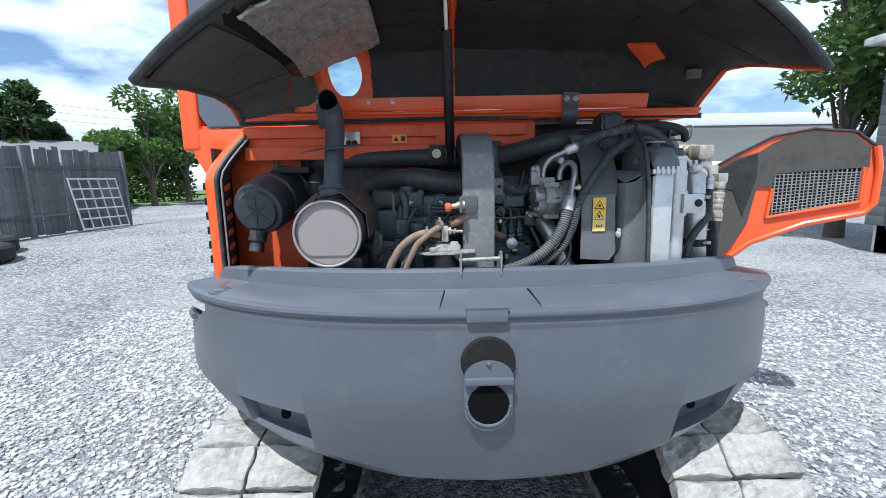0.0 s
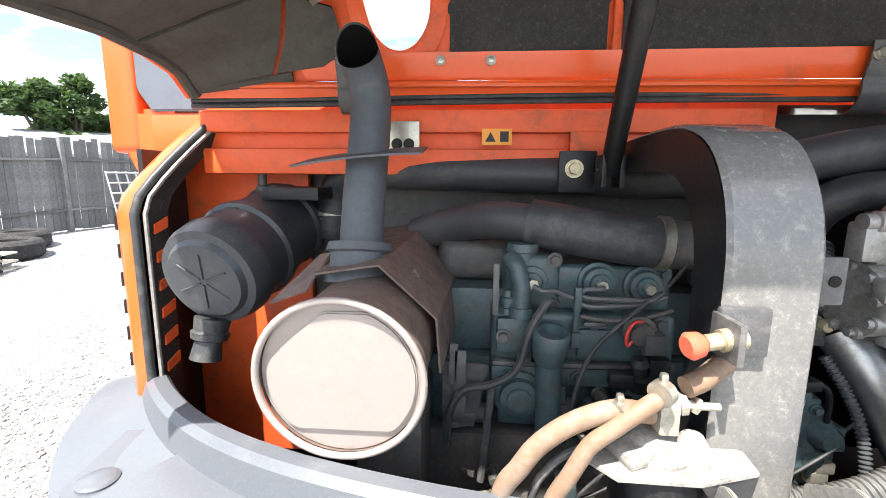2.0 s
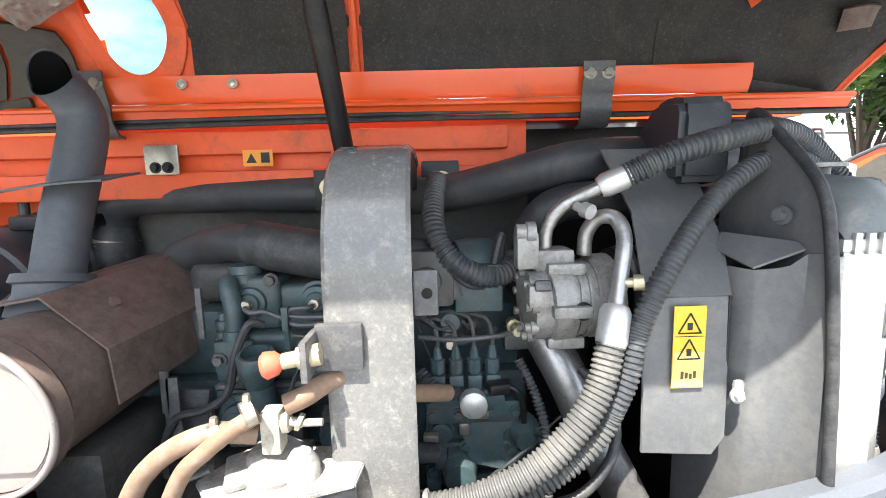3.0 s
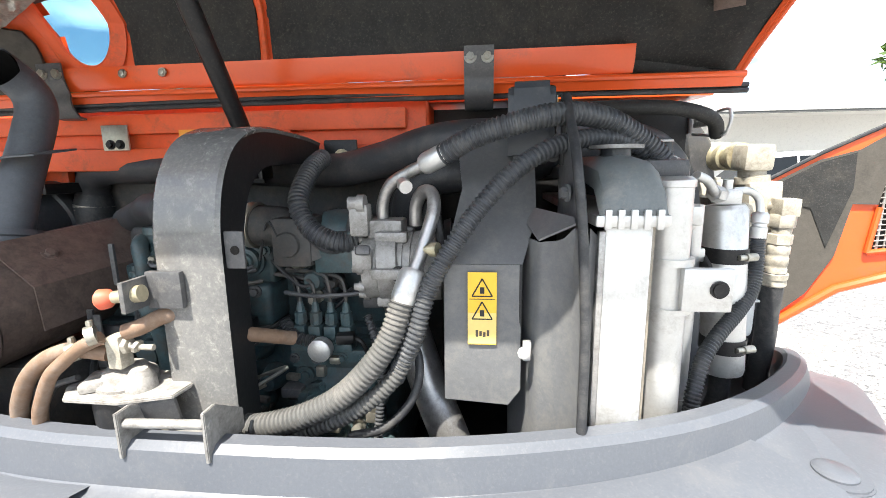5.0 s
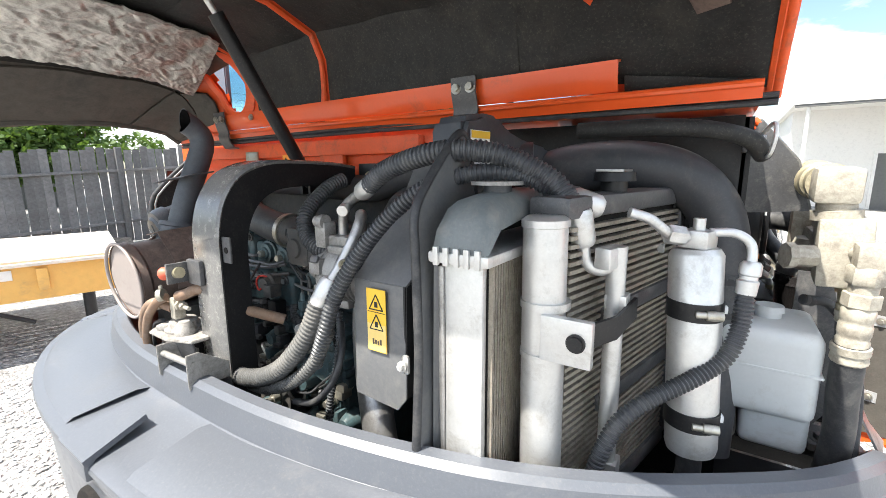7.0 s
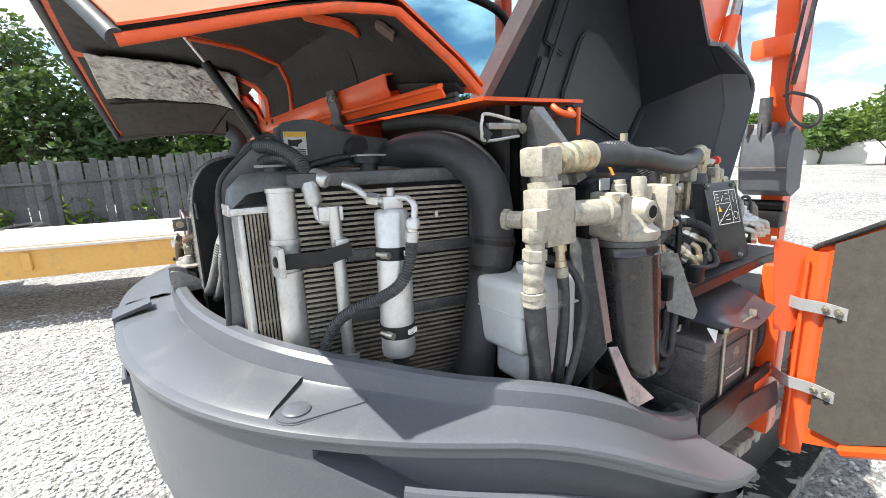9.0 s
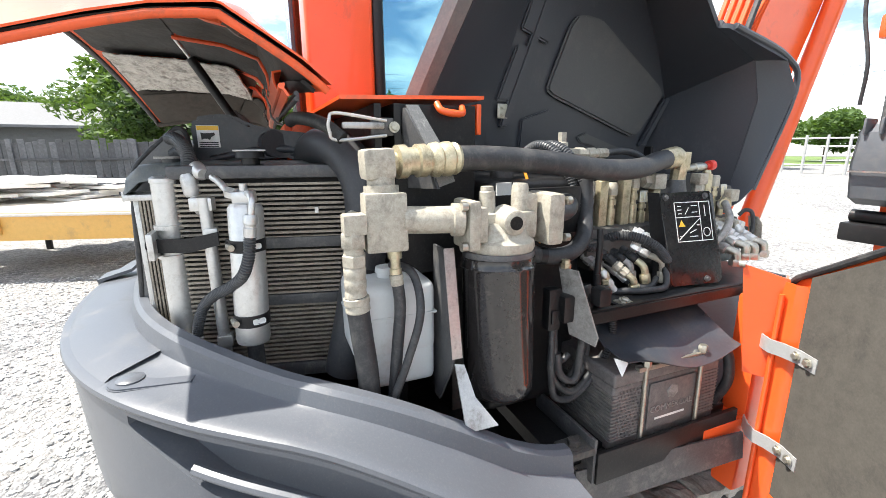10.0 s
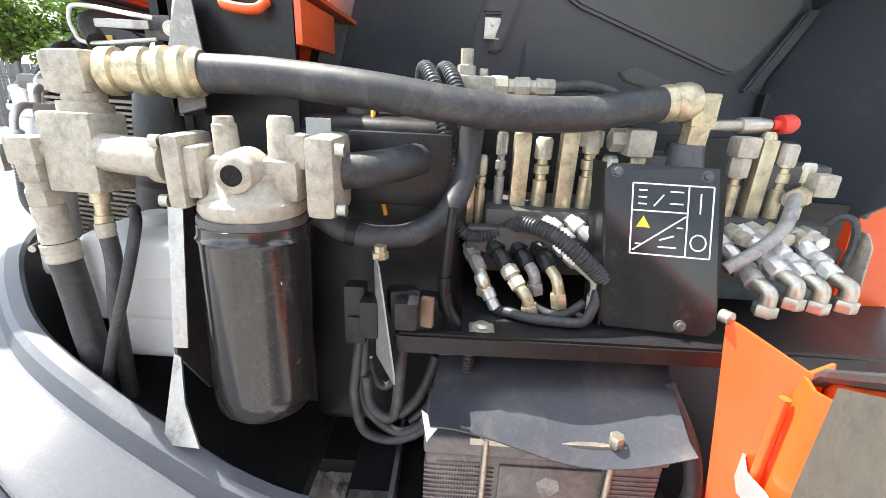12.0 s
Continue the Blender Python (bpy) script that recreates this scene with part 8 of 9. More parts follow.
    part("upper_flange", plate([(1.446, 2.945, 1.403), (1.462, 2.958, 1.398), (1.535, 3.012, 1.372), (1.535, 3.014, 1.20), (1.505, 3.005, 1.10), (1.462, 2.985, 1.10), (1.455, 2.965, 1.25)], 0.005, (0.5, -0.8, 0), 0.001), ORANGE, d, "folded orange hinge flange")
    part("flange_eye", lathe((1.440, 2.940, 1.402), (1.452, 2.946, 1.402), [(0, 0.009), (1, 0.009)], 14), STEEL, d)
    part("rod", straight(at(0.045, 0.72, 0.032), at(0.045, 1.34, 0.032), 0.0065, 10), ORANGE, d)
    for z in (1.205, 0.945):
        st = part("hinge_strap", sheet([[at(s, z + dz, o) for s, o in ((-0.02, 0.03), (0.02, 0.045), (0.05, 0.046), (0.075, 0.03), (0.11, 0.018), (0.16, 0.016))] for dz in (-0.018, 0.018)], 0.004), GALV, d, "bright hinge strap")
        for s in (0.105, 0.14):
            part("bolt", bolt(at(s, z, 0.02), (uy, -ux, 0), 0.008), STEEL, st)


build_side_door()
jp = thing("hinge_pillar", (1.46, 3.04, 0.7), "orange door hinge pillar", "pillar")
part("pillar", box(1.40, 1.47, 3.02, 3.10, 0.70, 1.30, 0.01), ORANGE, jp)


# ---- right bonnet, tipped open ----
def bonnet_at(y, z, off=0.0):
    """A point on the bonnet's back panel; off: out of it, towards the valves."""
    return Vector((0.672 + 0.13 * (z - 1.75) + off, y, z))


def build_bonnet():
    b = thing("side_bonnet", (0.75, 3.1, 1.50), "black moulded side bonnet tipped open, inner face outwards", "bonnet")
    back = [(2.58, 1.60), (2.60, 1.83), (2.70, 2.16), (2.82, 2.52), (3.12, 2.47), (3.36, 2.12), (3.475, 1.90), (3.42, 1.73), (3.38, 1.36), (2.60, 1.36)]
    part("back_panel", plate([bonnet_at(y, z) for y, z in back], 0.02, (-1, 0, 0)), LINER, b)
    left = [bonnet_at(y, z) for y, z in back[:4]]
    left_rim = [Vector(p) for p in ((0.79, 2.26, 1.70), (0.839, 2.322, 1.873), (0.965, 2.410, 2.13), (1.13, 2.53, 2.47))]
    part("left_wall", sheet([[u.lerp(v, k / 4) + Vector((-0.02 * math.sin(math.pi * k / 4), 0, 0)) for k in range(5)] for u, v in zip(left, left_rim)], 0.012), LINER, b)
    # paler than the bonnet: its sky sheen is put into the colour
    part("rear_edge", sheet([[v + Vector((0.0, 0.0, 0.0)), v + Vector((0.022, -0.040, 0.004)), v + Vector((0.0, -0.062, 0.010))] for v in left_rim], 0.012), SHROUD, b, "rear edge coloured pale grey for its sky sheen")
    upper = [bonnet_at(y, z) for y, z in back[3:7]]
    upper_rim = [Vector(p) for p in ((1.13, 2.53, 2.47), (1.14, 2.88, 2.40), (1.10, 3.20, 2.075), (1.02, 3.52, 2.01))]
    part("upper_wall", sheet([[u.lerp(v, k / 4) for k in range(5)] for u, v in zip(upper, upper_rim)], 0.012), LINER, b)
    right = [bonnet_at(y, z) for y, z in back[6:9]]
    right_rim = [Vector(p) for p in ((1.02, 3.52, 2.01), (1.03, 3.55, 1.86), (0.99, 3.50, 1.44))]
    part("right_wall", sheet([[u.lerp(v, k / 4) for k in range(5)] for u, v in zip(right, right_rim)], 0.012), LINER, b)
    rim = [Vector(p) for p in ((1.10, 3.20, 2.075), (1.02, 3.52, 2.01), (1.03, 3.55, 1.86), (0.99, 3.50, 1.44))]
    tip = [Vector(p) for p in ((1.14, 3.22, 2.06), (1.10, 3.56, 2.00), (1.10, 3.635, 1.89), (1.085, 3.51, 1.54))]
    part("front_flange", sheet([[u, u.lerp(v, 0.5) + Vector((0.012, 0, 0)), v] for u, v in zip(rim, tip)], 0.014), LINER, b)
    for line in (rim, tip):
        q = spline(line, 5)
        part("rim_bead", sweep(q, [0.010] * len(q), 8), LINER, b)

    def bulge(pts, h, bev=0.012):
        part("moulded_panel", plate([bonnet_at(y, z, 0.001) for y, z in pts], h, (1, 0, 0), bev), LINER if h < 0.022 else LINER_DUST, b)
    bulge([(2.835, 1.905), (2.84, 1.935), (2.905, 2.13), (2.93, 2.16), (2.97, 2.17), (3.05, 2.16), (3.40, 1.945), (3.425, 1.915), (3.415, 1.885), (3.33, 1.755), (3.30, 1.742), (3.265, 1.748), (2.865, 1.885)], 0.022, 0.008)
    bulge([(2.625, 1.86), (2.69, 2.05), (2.74, 2.05), (2.70, 1.86)], 0.020, 0.006)
    bulge([(2.70, 2.10), (2.80, 2.40), (2.90, 2.38), (2.82, 2.06)], 0.020, 0.006)
    bulge([(2.74, 1.80), (2.86, 1.84), (3.22, 1.70), (3.20, 1.62), (2.74, 1.66)], 0.014, 0.006)
    bulge([(3.00, 1.735), (3.04, 1.752), (3.24, 1.690), (3.23, 1.665), (3.02, 1.715)], 0.026, 0.004)
    for a, c in (((2.66, 1.77), (2.83, 2.30)), ((3.36, 1.70), (3.455, 1.90))):
        part("rib", plate([bonnet_at(a[0] - 0.018, a[1], 0.001), bonnet_at(a[0] + 0.018, a[1], 0.001), bonnet_at(c[0] + 0.018, c[1], 0.001), bonnet_at(c[0] - 0.018, c[1], 0.001)], 0.026, (1, 0, 0), 0.006), LINER, b)
    mid = [right[0].lerp(right_rim[0], 0.5), right[1].lerp(right_rim[1], 0.5), right[2].lerp(right_rim[2], 0.5)]
    part("wall_rib", sweep(mid, [0.009] * 3, 8), LINER, b)
    part("strike_plate", join(box(0.735, 0.739, 3.43, 3.455, 1.575, 1.645, 0.002), bolt((0.739, 3.442, 1.63), (1, 0, 0), 0.009, 0.002), bolt((0.739, 3.442, 1.59), (1, 0, 0), 0.009, 0.002)), GALV, b, "pale steel strike plate")
    # solid block, black for the shade of a recess
    part("strike_recess", box(0.66, 0.70, 3.40, 3.50, 1.60, 1.70, 0.006), BLACK, b)
    part("catch", join(box(0.70, 0.706, 2.63, 2.672, 1.80, 1.852, 0.002), bolt((0.706, 2.651, 1.838), (1, 0, 0), 0.007), bolt((0.706, 2.651, 1.815), (1, 0, 0), 0.007)), STEEL, b, "bare steel catch")


build_bonnet()
lt = thing("toggle_latch", (1.19, 2.02, 1.72), "bright wire toggle latch", "latch")
part("latch_plate", box(1.185, 1.192, 2.05, 2.14, 1.722, 1.760, 0.002), ARCHM, lt)
part("wire_loop", tube([(1.21, 2.08, 1.752), (1.222, 1.975, 1.765), (1.226, 1.958, 1.752), (1.224, 1.958, 1.728), (1.218, 1.975, 1.712), (1.208, 2.08, 1.722)], 0.0035, 8), ALU_WHITE, lt)
part("lever", obox((1.21, 2.03, 1.742), (0.012, 0.09, 0.014)), ALU, lt)
part("pivot", bolt((1.20, 2.10, 1.74), (1, 0, 0), 0.008), STEEL, lt)
bw = thing("bay_divider", (1.1, 2.15, 1.2), "black baffle wall between coolers and oil tank", "baffle")
part("wall", box(0.80, 1.20, 2.10, 2.115, 1.0, 1.79), BLACK, bw)
part("side_wall", box(1.185, 1.192, 2.10, 2.30, 1.40, 1.79), BLACK, bw)


# ---- cab ----
def build_cab():
    c = thing("cab", (-0.13, 2.9, 0.9), "orange excavator cab with tinted glass", "cab")
    x0, x1, y0, y1, z0, z1 = -0.79, 0.29, 2.02, 3.95, 1.30, 2.95
    part("lower_body", plate([(x0, y0, 1.80), (x0, y0, 1.75), (-0.70, y0, 1.58), (-0.685, y0, 1.30), (x1 - 0.1, y0, 1.30), (x1 - 0.1, y0, 1.80)], y1 - y0, (0, 1, 0), 0.012), ORANGE, c)
    for x, y, w, dp in ((x0, y0, 0.075, 0.14), (x0, y1 - 0.1, 0.1, 0.1), (x1 - 0.18, 2.02, 0.20, 0.26), (x1, y1 - 0.1, 0.08, 0.1)):
        part("pillar", box(x - 0.004, x + w, y - 0.004, y + dp, 1.70, z1, 0.02, 3), ORANGE, c)
    part("rear_sill", box(x0 + 0.10, x1, y0 - 0.005, y0 + 0.12, 1.70, 1.79, 0.015), ORANGE, c)
    part("rear_corner", box(x0 + 0.12, x0 + 0.16, y0 + 0.0, y0 + 0.10, 1.78, z1, 0.01), ORANGE, c)
    part("rear_glass", box(x0 + 0.16, x1 - 0.02, y0 + 0.04, y0 + 0.05, 1.79, z1 - 0.1), GLASS, c, "tinted rear glass")
    part("right_glass", box(x1 - 0.01, x1, 2.28, y1 - 0.1, 1.78, z1 - 0.1), GLASS, c, "tinted side glass")
    part("left_glass", box(x0 + 0.02, x0 + 0.03, y0 + 0.14, y1 - 0.1, 1.78, z1 - 0.1), GLASS, c, "tinted side glass")
    part("roof", box(x0 - 0.02, x1 + 0.10, y0 - 0.02, y1 + 0.05, z1 - 0.02, z1 + 0.08, 0.03, 3), ORANGE, c)
    part("right_frame", tube([(x1, 2.30, 1.78), (x1, 2.31, 2.5), (x1, 2.40, 2.88)], 0.025, 10), BLACK, c, "black window frame")
    part("window_seal", tube([(x1, 2.95, 1.78), (x1, 2.96, 2.20), (x1, 2.86, 2.36), (x1, 2.34, 2.42)], 0.02, 10), BLACK, c)
    part("seat_back", box(-0.50, -0.02, 2.75, 2.90, 1.3, 2.05, 0.05, 3), PLASTIC, c)
    part("corner_bump", plate([(-0.68, 2.012, 1.792), (-0.40, 2.012, 1.792), (-0.40, 2.012, 2.60), (-0.712, 2.012, 2.60), (-0.712, 2.012, 1.84)], 0.02, (0, 1, 0), 0.004), SLATE, c, "slate grey corner window")


SLATE = material("slate_tint", (0.10, 0.115, 0.14), 0.12, grain=5, vary=0.1, bump=0.0)
build_cab()


# ---- boom, arm, bucket ----
def beam(pts_w, w, x):
    """A welded box section in a plane of constant x, from its side outline."""
    return plate([(x - w / 2, y, z) for y, z in pts_w], w, (1, 0, 0), 0.012)


def build_boom():
    b = thing("boom_and_arm", (0.5, 4.2, 0.9), "orange excavator boom and arm with grey bucket and hoses", "boom")
    x = 0.27
    part("boom", beam([(4.10, 0.93), (4.05, 1.35), (4.45, 2.4), (5.0, 3.4), (6.1, 3.75), (6.1, 3.40), (5.2, 3.0), (4.85, 2.2), (4.30, 0.93)], 0.24, x), ORANGE, b)
    part("boom_cylinder", straight((x + 0.16, 4.5, 1.1), (x + 0.16, 5.05, 2.6), 0.055), ORANGE, b)
    part("boom_rod", straight((x + 0.16, 4.9, 2.2), (x + 0.16, 5.2, 3.0), 0.03), ALU, b, "chromed cylinder rod")
    part("arm", plate([(0.58, 5.62, 0.75), (0.60, 5.45, 1.9), (0.60, 5.35, 3.3), (0.60, 5.75, 3.4), (0.60, 5.80, 1.9), (0.58, 5.78, 0.75)], 0.17, (1, 0, 0), 0.012), ORANGE, b)
    part("arm_cylinder", straight((0.61, 5.38, 1.72), (0.61, 5.36, 2.12), 0.05), ARCHM, b, "grey cylinder")
    part("arm_lug", box(0.46, 0.78, 5.3, 5.5, 2.45, 2.62, 0.03), ORANGE, b)
    bk = part("bucket", sheet([[(xx, 5.42, 1.86), (xx, 5.34, 1.80), (xx, 5.30, 1.55), (xx, 5.36, 1.30), (xx, 5.50, 1.24), (xx, 5.72, 1.30)] for xx in (0.46, 0.82)], 0.02), SLATE_STEEL, b, "worn grey bucket")
    for xx in (0.46, 0.82):
        part("bucket_side", plate([(xx, 5.42, 1.86), (xx, 5.34, 1.80), (xx, 5.30, 1.55), (xx, 5.36, 1.30), (xx, 5.50, 1.24), (xx, 5.72, 1.30), (xx, 5.70, 1.75)], 0.015, (1, 0, 0)), SLATE_STEEL, bk)
    part("bucket_edge", box(0.46, 0.83, 5.285, 5.30, 1.50, 1.512), ALU, bk, "bright worn strip")
    for k in range(4):
        part("bucket_ear", box(0.49 + 0.10 * k, 0.51 + 0.10 * k, 5.30, 5.45, 1.78, 1.90, 0.01), SLATE_STEEL, bk)
    part("link", join(straight((0.45, 5.5, 1.15), (0.80, 5.5, 1.15), 0.05), box(0.42, 0.80, 5.4, 5.6, 0.95, 1.1, 0.02)), BLACK, b)
    part("hose_loop", tube([(0.74, 5.35, 2.12), (0.82, 5.30, 2.13), (0.98, 5.30, 2.05), (1.02, 5.30, 1.90), (0.94, 5.30, 1.84), (0.82, 5.30, 1.95), (0.76, 5.33, 2.20), (0.80, 5.3, 2.6), (0.86, 5.3, 3.2)], 0.014, 8), RUBBER, b)
    part("hose_run", tube([(0.80, 5.33, 2.2), (0.86, 5.3, 2.6), (0.90, 5.3, 3.0), (0.92, 5.3, 3.4)], 0.02, 8), RUBBER, b)
    part("hose_run", tube([(0.43, 5.33, 2.0), (0.44, 5.3, 2.3), (0.36, 5.3, 2.7), (0.36, 5.3, 3.2)], 0.014, 8), RUBBER, b)
    for k in range(5):
        part("boom_hose", tube([(x - 0.10 + 0.05 * k, 4.28, 2.05), (x - 0.10 + 0.05 * k, 4.55, 2.75), (x - 0.10 + 0.05 * k, 4.85, 3.3)], 0.018, 8), ORANGE if k < 4 else RUBBER, b)
    for ob in b.children:
        if ob.name.split('.')[0] in {'arm', 'arm_cylinder', 'arm_lug', 'bucket', 'link', 'hose_loop', 'hose_run'}:
            ob.location += Vector((-0.26, 0.72, 0.0))


SLATE_STEEL = material("grey_bucket_steel", (0.11, 0.12, 0.135), 0.5, 0.2, grain=20, vary=0.15, bump=0.1, dirt=(0.17, 0.17, 0.17), dirt_amount=0.3, dirt_scale=3)
build_boom()


# ---- undercarriage ----
def build_track(x, label):
    t = thing("crawler_track", (x, 2.9, 0.0), label, "crawler track", "crawler tracks")
    part("side_frame", box(x - 0.12, x + 0.12, 1.75, 4.1, 0.18, 0.52, 0.03), BLACK, t)
    belt = [Vector((x, yy, zz)) for yy, zz in [(1.72 + 2.38 * k / 8, 0.622) for k in range(9)] + [(4.1 + math.sin(g) * 0.287, 0.335 + math.cos(g) * 0.287) for g in [math.pi * k / 10 for k in range(1, 10)]] + [(4.1 - 2.38 * k / 8, 0.048) for k in range(9)] + [(1.72 - math.sin(g) * 0.287, 0.335 - math.cos(g) * 0.287) for g in [math.pi * k / 10 for k in range(1, 11)]]]
    part("track_belt", sheet([[q + Vector((-0.215, 0, 0)), q + Vector((0.215, 0, 0))] for q in belt], 0.012), TYRE, t, "dark track belt under the shoes")
    base = join(box(-0.225, -0.014, -0.073, 0.072, -0.018, 0.034, 0.008), box(-0.006, 0.225, -0.072, 0.073, -0.018, 0.031, 0.008))
    rng = random.Random(5)
    bmesh.ops.subdivide_edges(base, edges=[e for e in base.edges if e.calc_length() > 0.08], cuts=7, use_grid_fill=True)
    shoes = []
    for k in range(4):
        bm = base.copy()
        for v in bm.verts:
            q = v.co * 14 + Vector((7.3 * k, 3.1 * k, 0))
            v.co += Vector((0.010 * noise.noise(q * 1.7), 0.010 * noise.noise(q + Vector((5, 0, 0))), 0.018 * noise.noise(q * 0.8) + 0.012 * noise.noise(q * 2.6)))
        me = bpy.data.meshes.new("track_shoe")
        bmesh.ops.recalc_face_normals(bm, faces=bm.faces)
        bm.to_mesh(me)
        bm.free()
        me.materials.append(MUD)
        shoes.append(me)
    base.free()
    r, y0, y1, zc = 0.30, 1.72, 4.1, 0.335
    per = 2 * (y1 - y0) + 2 * math.pi * r
    n = 46
    for k in range(n):
        s = per * k / n
        if s < y1 - y0:
            y, z, g = y0 + s, zc + r, 0
        elif s < y1 - y0 + math.pi * r:
            g = (s - (y1 - y0)) / r
            y, z = y1 + math.sin(g) * r, zc + math.cos(g) * r
        elif s < 2 * (y1 - y0) + math.pi * r:
            g = math.pi
            y, z = y1 - (s - (y1 - y0) - math.pi * r), zc - r
        else:
            g = math.pi + (s - 2 * (y1 - y0) - math.pi * r) / r
            y, z = y0 + math.sin(g) * r, zc + math.cos(g) * r
        ob = new("track_shoe", shoes[k % 4])
        ob.parent = t
        ob.matrix_basis = Matrix.Translation((0, y - 2.9, z)) @ Matrix.Rotation(-g, 4, "X")
    for y in (y0, y1):
        part("idler", lathe((x - 0.06, y, zc), (x + 0.06, y, zc), [(0, 0.2), (0.1, 0.25), (0.9, 0.25), (1, 0.2)], 32), BLACK, t)


build_track(-0.42, "wide crawler track with shoes caked in dried mud")
build_track(1.20, "wide crawler track with shoes caked in dried mud")
uc = thing("carbody", (0.39, 2.9, 0.3), "dark undercarriage body between the tracks", "undercarriage")
part("centre_frame", box(-0.3, 1.08, 2.2, 3.6, 0.35, 0.72, 0.03), BLACK, uc)
part("slew_ring", lathe((0.39, 2.9, 0.70), (0.39, 2.9, 0.82), [(0, 0.5), (1, 0.5)], 40), BLACK, uc)


# ---- yard: fence, gate, tyres, trailer ----
def build_fence(a, b, name_label):
    a, b = Vector(a), Vector(b)
    d = (b - a)
    length = d.length
    d.normalize()
    n = Vector((-d.y, d.x))
    g = math.atan2(d.y, d.x)
    f = thing("fence", (a.x, a.y, ground_z(a.x, a.y)), name_label, "fence")
    base = f.location.copy()
    boards = []
    for k in range(4):
        bm = box(-0.066, 0.066, -0.011, 0.011, 0, 1.86 + 0.02 * k, 0.004, 1)
        for v in bm.verts:
            if v.co.z > 1:
                v.co.x += 0.010 * (k - 1.5)
        me = bpy.data.meshes.new("board")
        bm.to_mesh(me)
        bm.free()
        me.materials.append(WOOD)
        boards.append(me)
    rng = random.Random(int(length * 10))
    for i in range(int(length / 0.142)):
        s = i * 0.142 + 0.07
        p = a + d * s
        ob = new("board", boards[rng.randrange(4)])
        ob.parent = f
        ob.matrix_basis = Matrix.Translation(Vector((p.x, p.y, ground_z(p.x, p.y) + rng.uniform(0.0, 0.05))) - base) @ Matrix.Rotation(g + rng.uniform(-0.03, 0.03), 4, "Z") @ Matrix.Rotation(rng.uniform(-0.012, 0.012), 4, "Y")
    side = n * (-0.04 if n.x < 0 else 0.04)
    k = 0
    while k * 2.4 < length:
        p, q = a + d * (k * 2.4) + side, a + d * min(length, (k + 1) * 2.4) + side
        zp, zq = ground_z(p.x, p.y), ground_z(q.x, q.y)
        part("post", box(p.x - 0.045, p.x + 0.045, p.y - 0.045, p.y + 0.045, zp, zp + 1.95, 0.005), WOOD, f)
        for h in (0.45, 1.50):
            part("rail", straight((p.x, p.y, zp + h), (q.x, q.y, zq + h), 0.035, 4), WOOD, f)
        k += 1


build_fence((-8.1, 11.9), (-10.2, -1.0), "weathered grey board fence round the yard")
build_fence((-10.2, -1.0), (-11.5, -12.0), "weathered grey board fence round the yard")


def build_gate():
    x0, y0, x1, y1 = -8.03, 10.22, -7.75, 11.3
    g = thing("livestock_gate", (x0, y0, ground_z(x0, y0)), "galvanised tube gate leaning on the fence", "gate")
    z0 = ground_z(-8.0, 10.4)
    for k in range(6):
        h = 0.08 + 0.23 * k
        part("bar", straight((x0 + 0.1 - 0.04 * k, y0, z0 + h), (x1 + 0.1 - 0.04 * k, y1, z0 + h), 0.02, 8), GALV, g)
    for k in range(6):
        t = k / 5
        part("upright", straight((lerp(x0, x1, t) + 0.1, lerp(y0, y1, t), z0 + 0.05), (lerp(x0, x1, t) - 0.12, lerp(y0, y1, t), z0 + 1.26), 0.018, 8), GALV, g)


build_gate()


def tyre(at, tilt, r=0.36, w=0.24, label="old black tyre lying in the yard"):
    t = single("tyre", lathe((0, 0, 0), (0, 0, w), [(0.12, r * 0.56), (0.0, r * 0.66), (0.04, r * 0.9), (0.2, r), (0.8, r), (0.96, r * 0.9), (1.0, r * 0.66), (0.88, r * 0.56), (0.5, r * 0.52)], 30), TYRE, label, "tyre", "old tyres")
    t.matrix_world = Matrix.Translation(at) @ Matrix.Rotation(tilt[0], 4, "X") @ Matrix.Rotation(tilt[1], 4, "Y")
    return t


rng = random.Random(21)
for x, y in ((-7.4, 7.4), (-7.9, 8.0), (-8.3, 7.0), (-7.2, 6.5)):
    tyre((x, y, ground_z(x, y)), (0.02, 0.03), 0.42, 0.3)
for i in range(16):
    x, y = rng.uniform(-9.6, -8.3), rng.uniform(-2.5, 4.5)
    tyre((x, y, ground_z(x, y) + (0.25 if i % 3 == 0 else 0.0)), (rng.uniform(-0.4, 0.4), rng.uniform(-0.5, 0.5)))
for i in range(11):
    row = (0, 0, 0, 0, 0, 1, 1, 1, 1, 2, 2)[i]
    x, y = -8.9 + 0.35 * (i % 2) + 0.1 * row, -1.6 + 0.62 * (i if i < 5 else (i - 4.5 if i < 9 else i - 8.0))
    tyre((x, y, ground_z(x, y) + 0.28 * row), (rng.uniform(-0.25, 0.25), rng.uniform(-0.25, 0.25)))
for i in range(9):
    x, y = rng.uniform(-8.9, -7.2), rng.uniform(3.0, 6.5)
    p = single("pallet_stack", join(*[box(x - 0.5, x + 0.5, y - 0.5 + 0.12 * k, y - 0.42 + 0.12 * k, 0.12 * j, 0.03 + 0.12 * j) for k in range(9) for j in range(3)]), DECK if i % 2 else TYRE, "weathered scrap boards stacked by the fence", "scrap", "scrap piles", smooth=0)
    p.location.z = ground_z(x, y)
    p.rotation_euler.z = rng.uniform(0, 3)


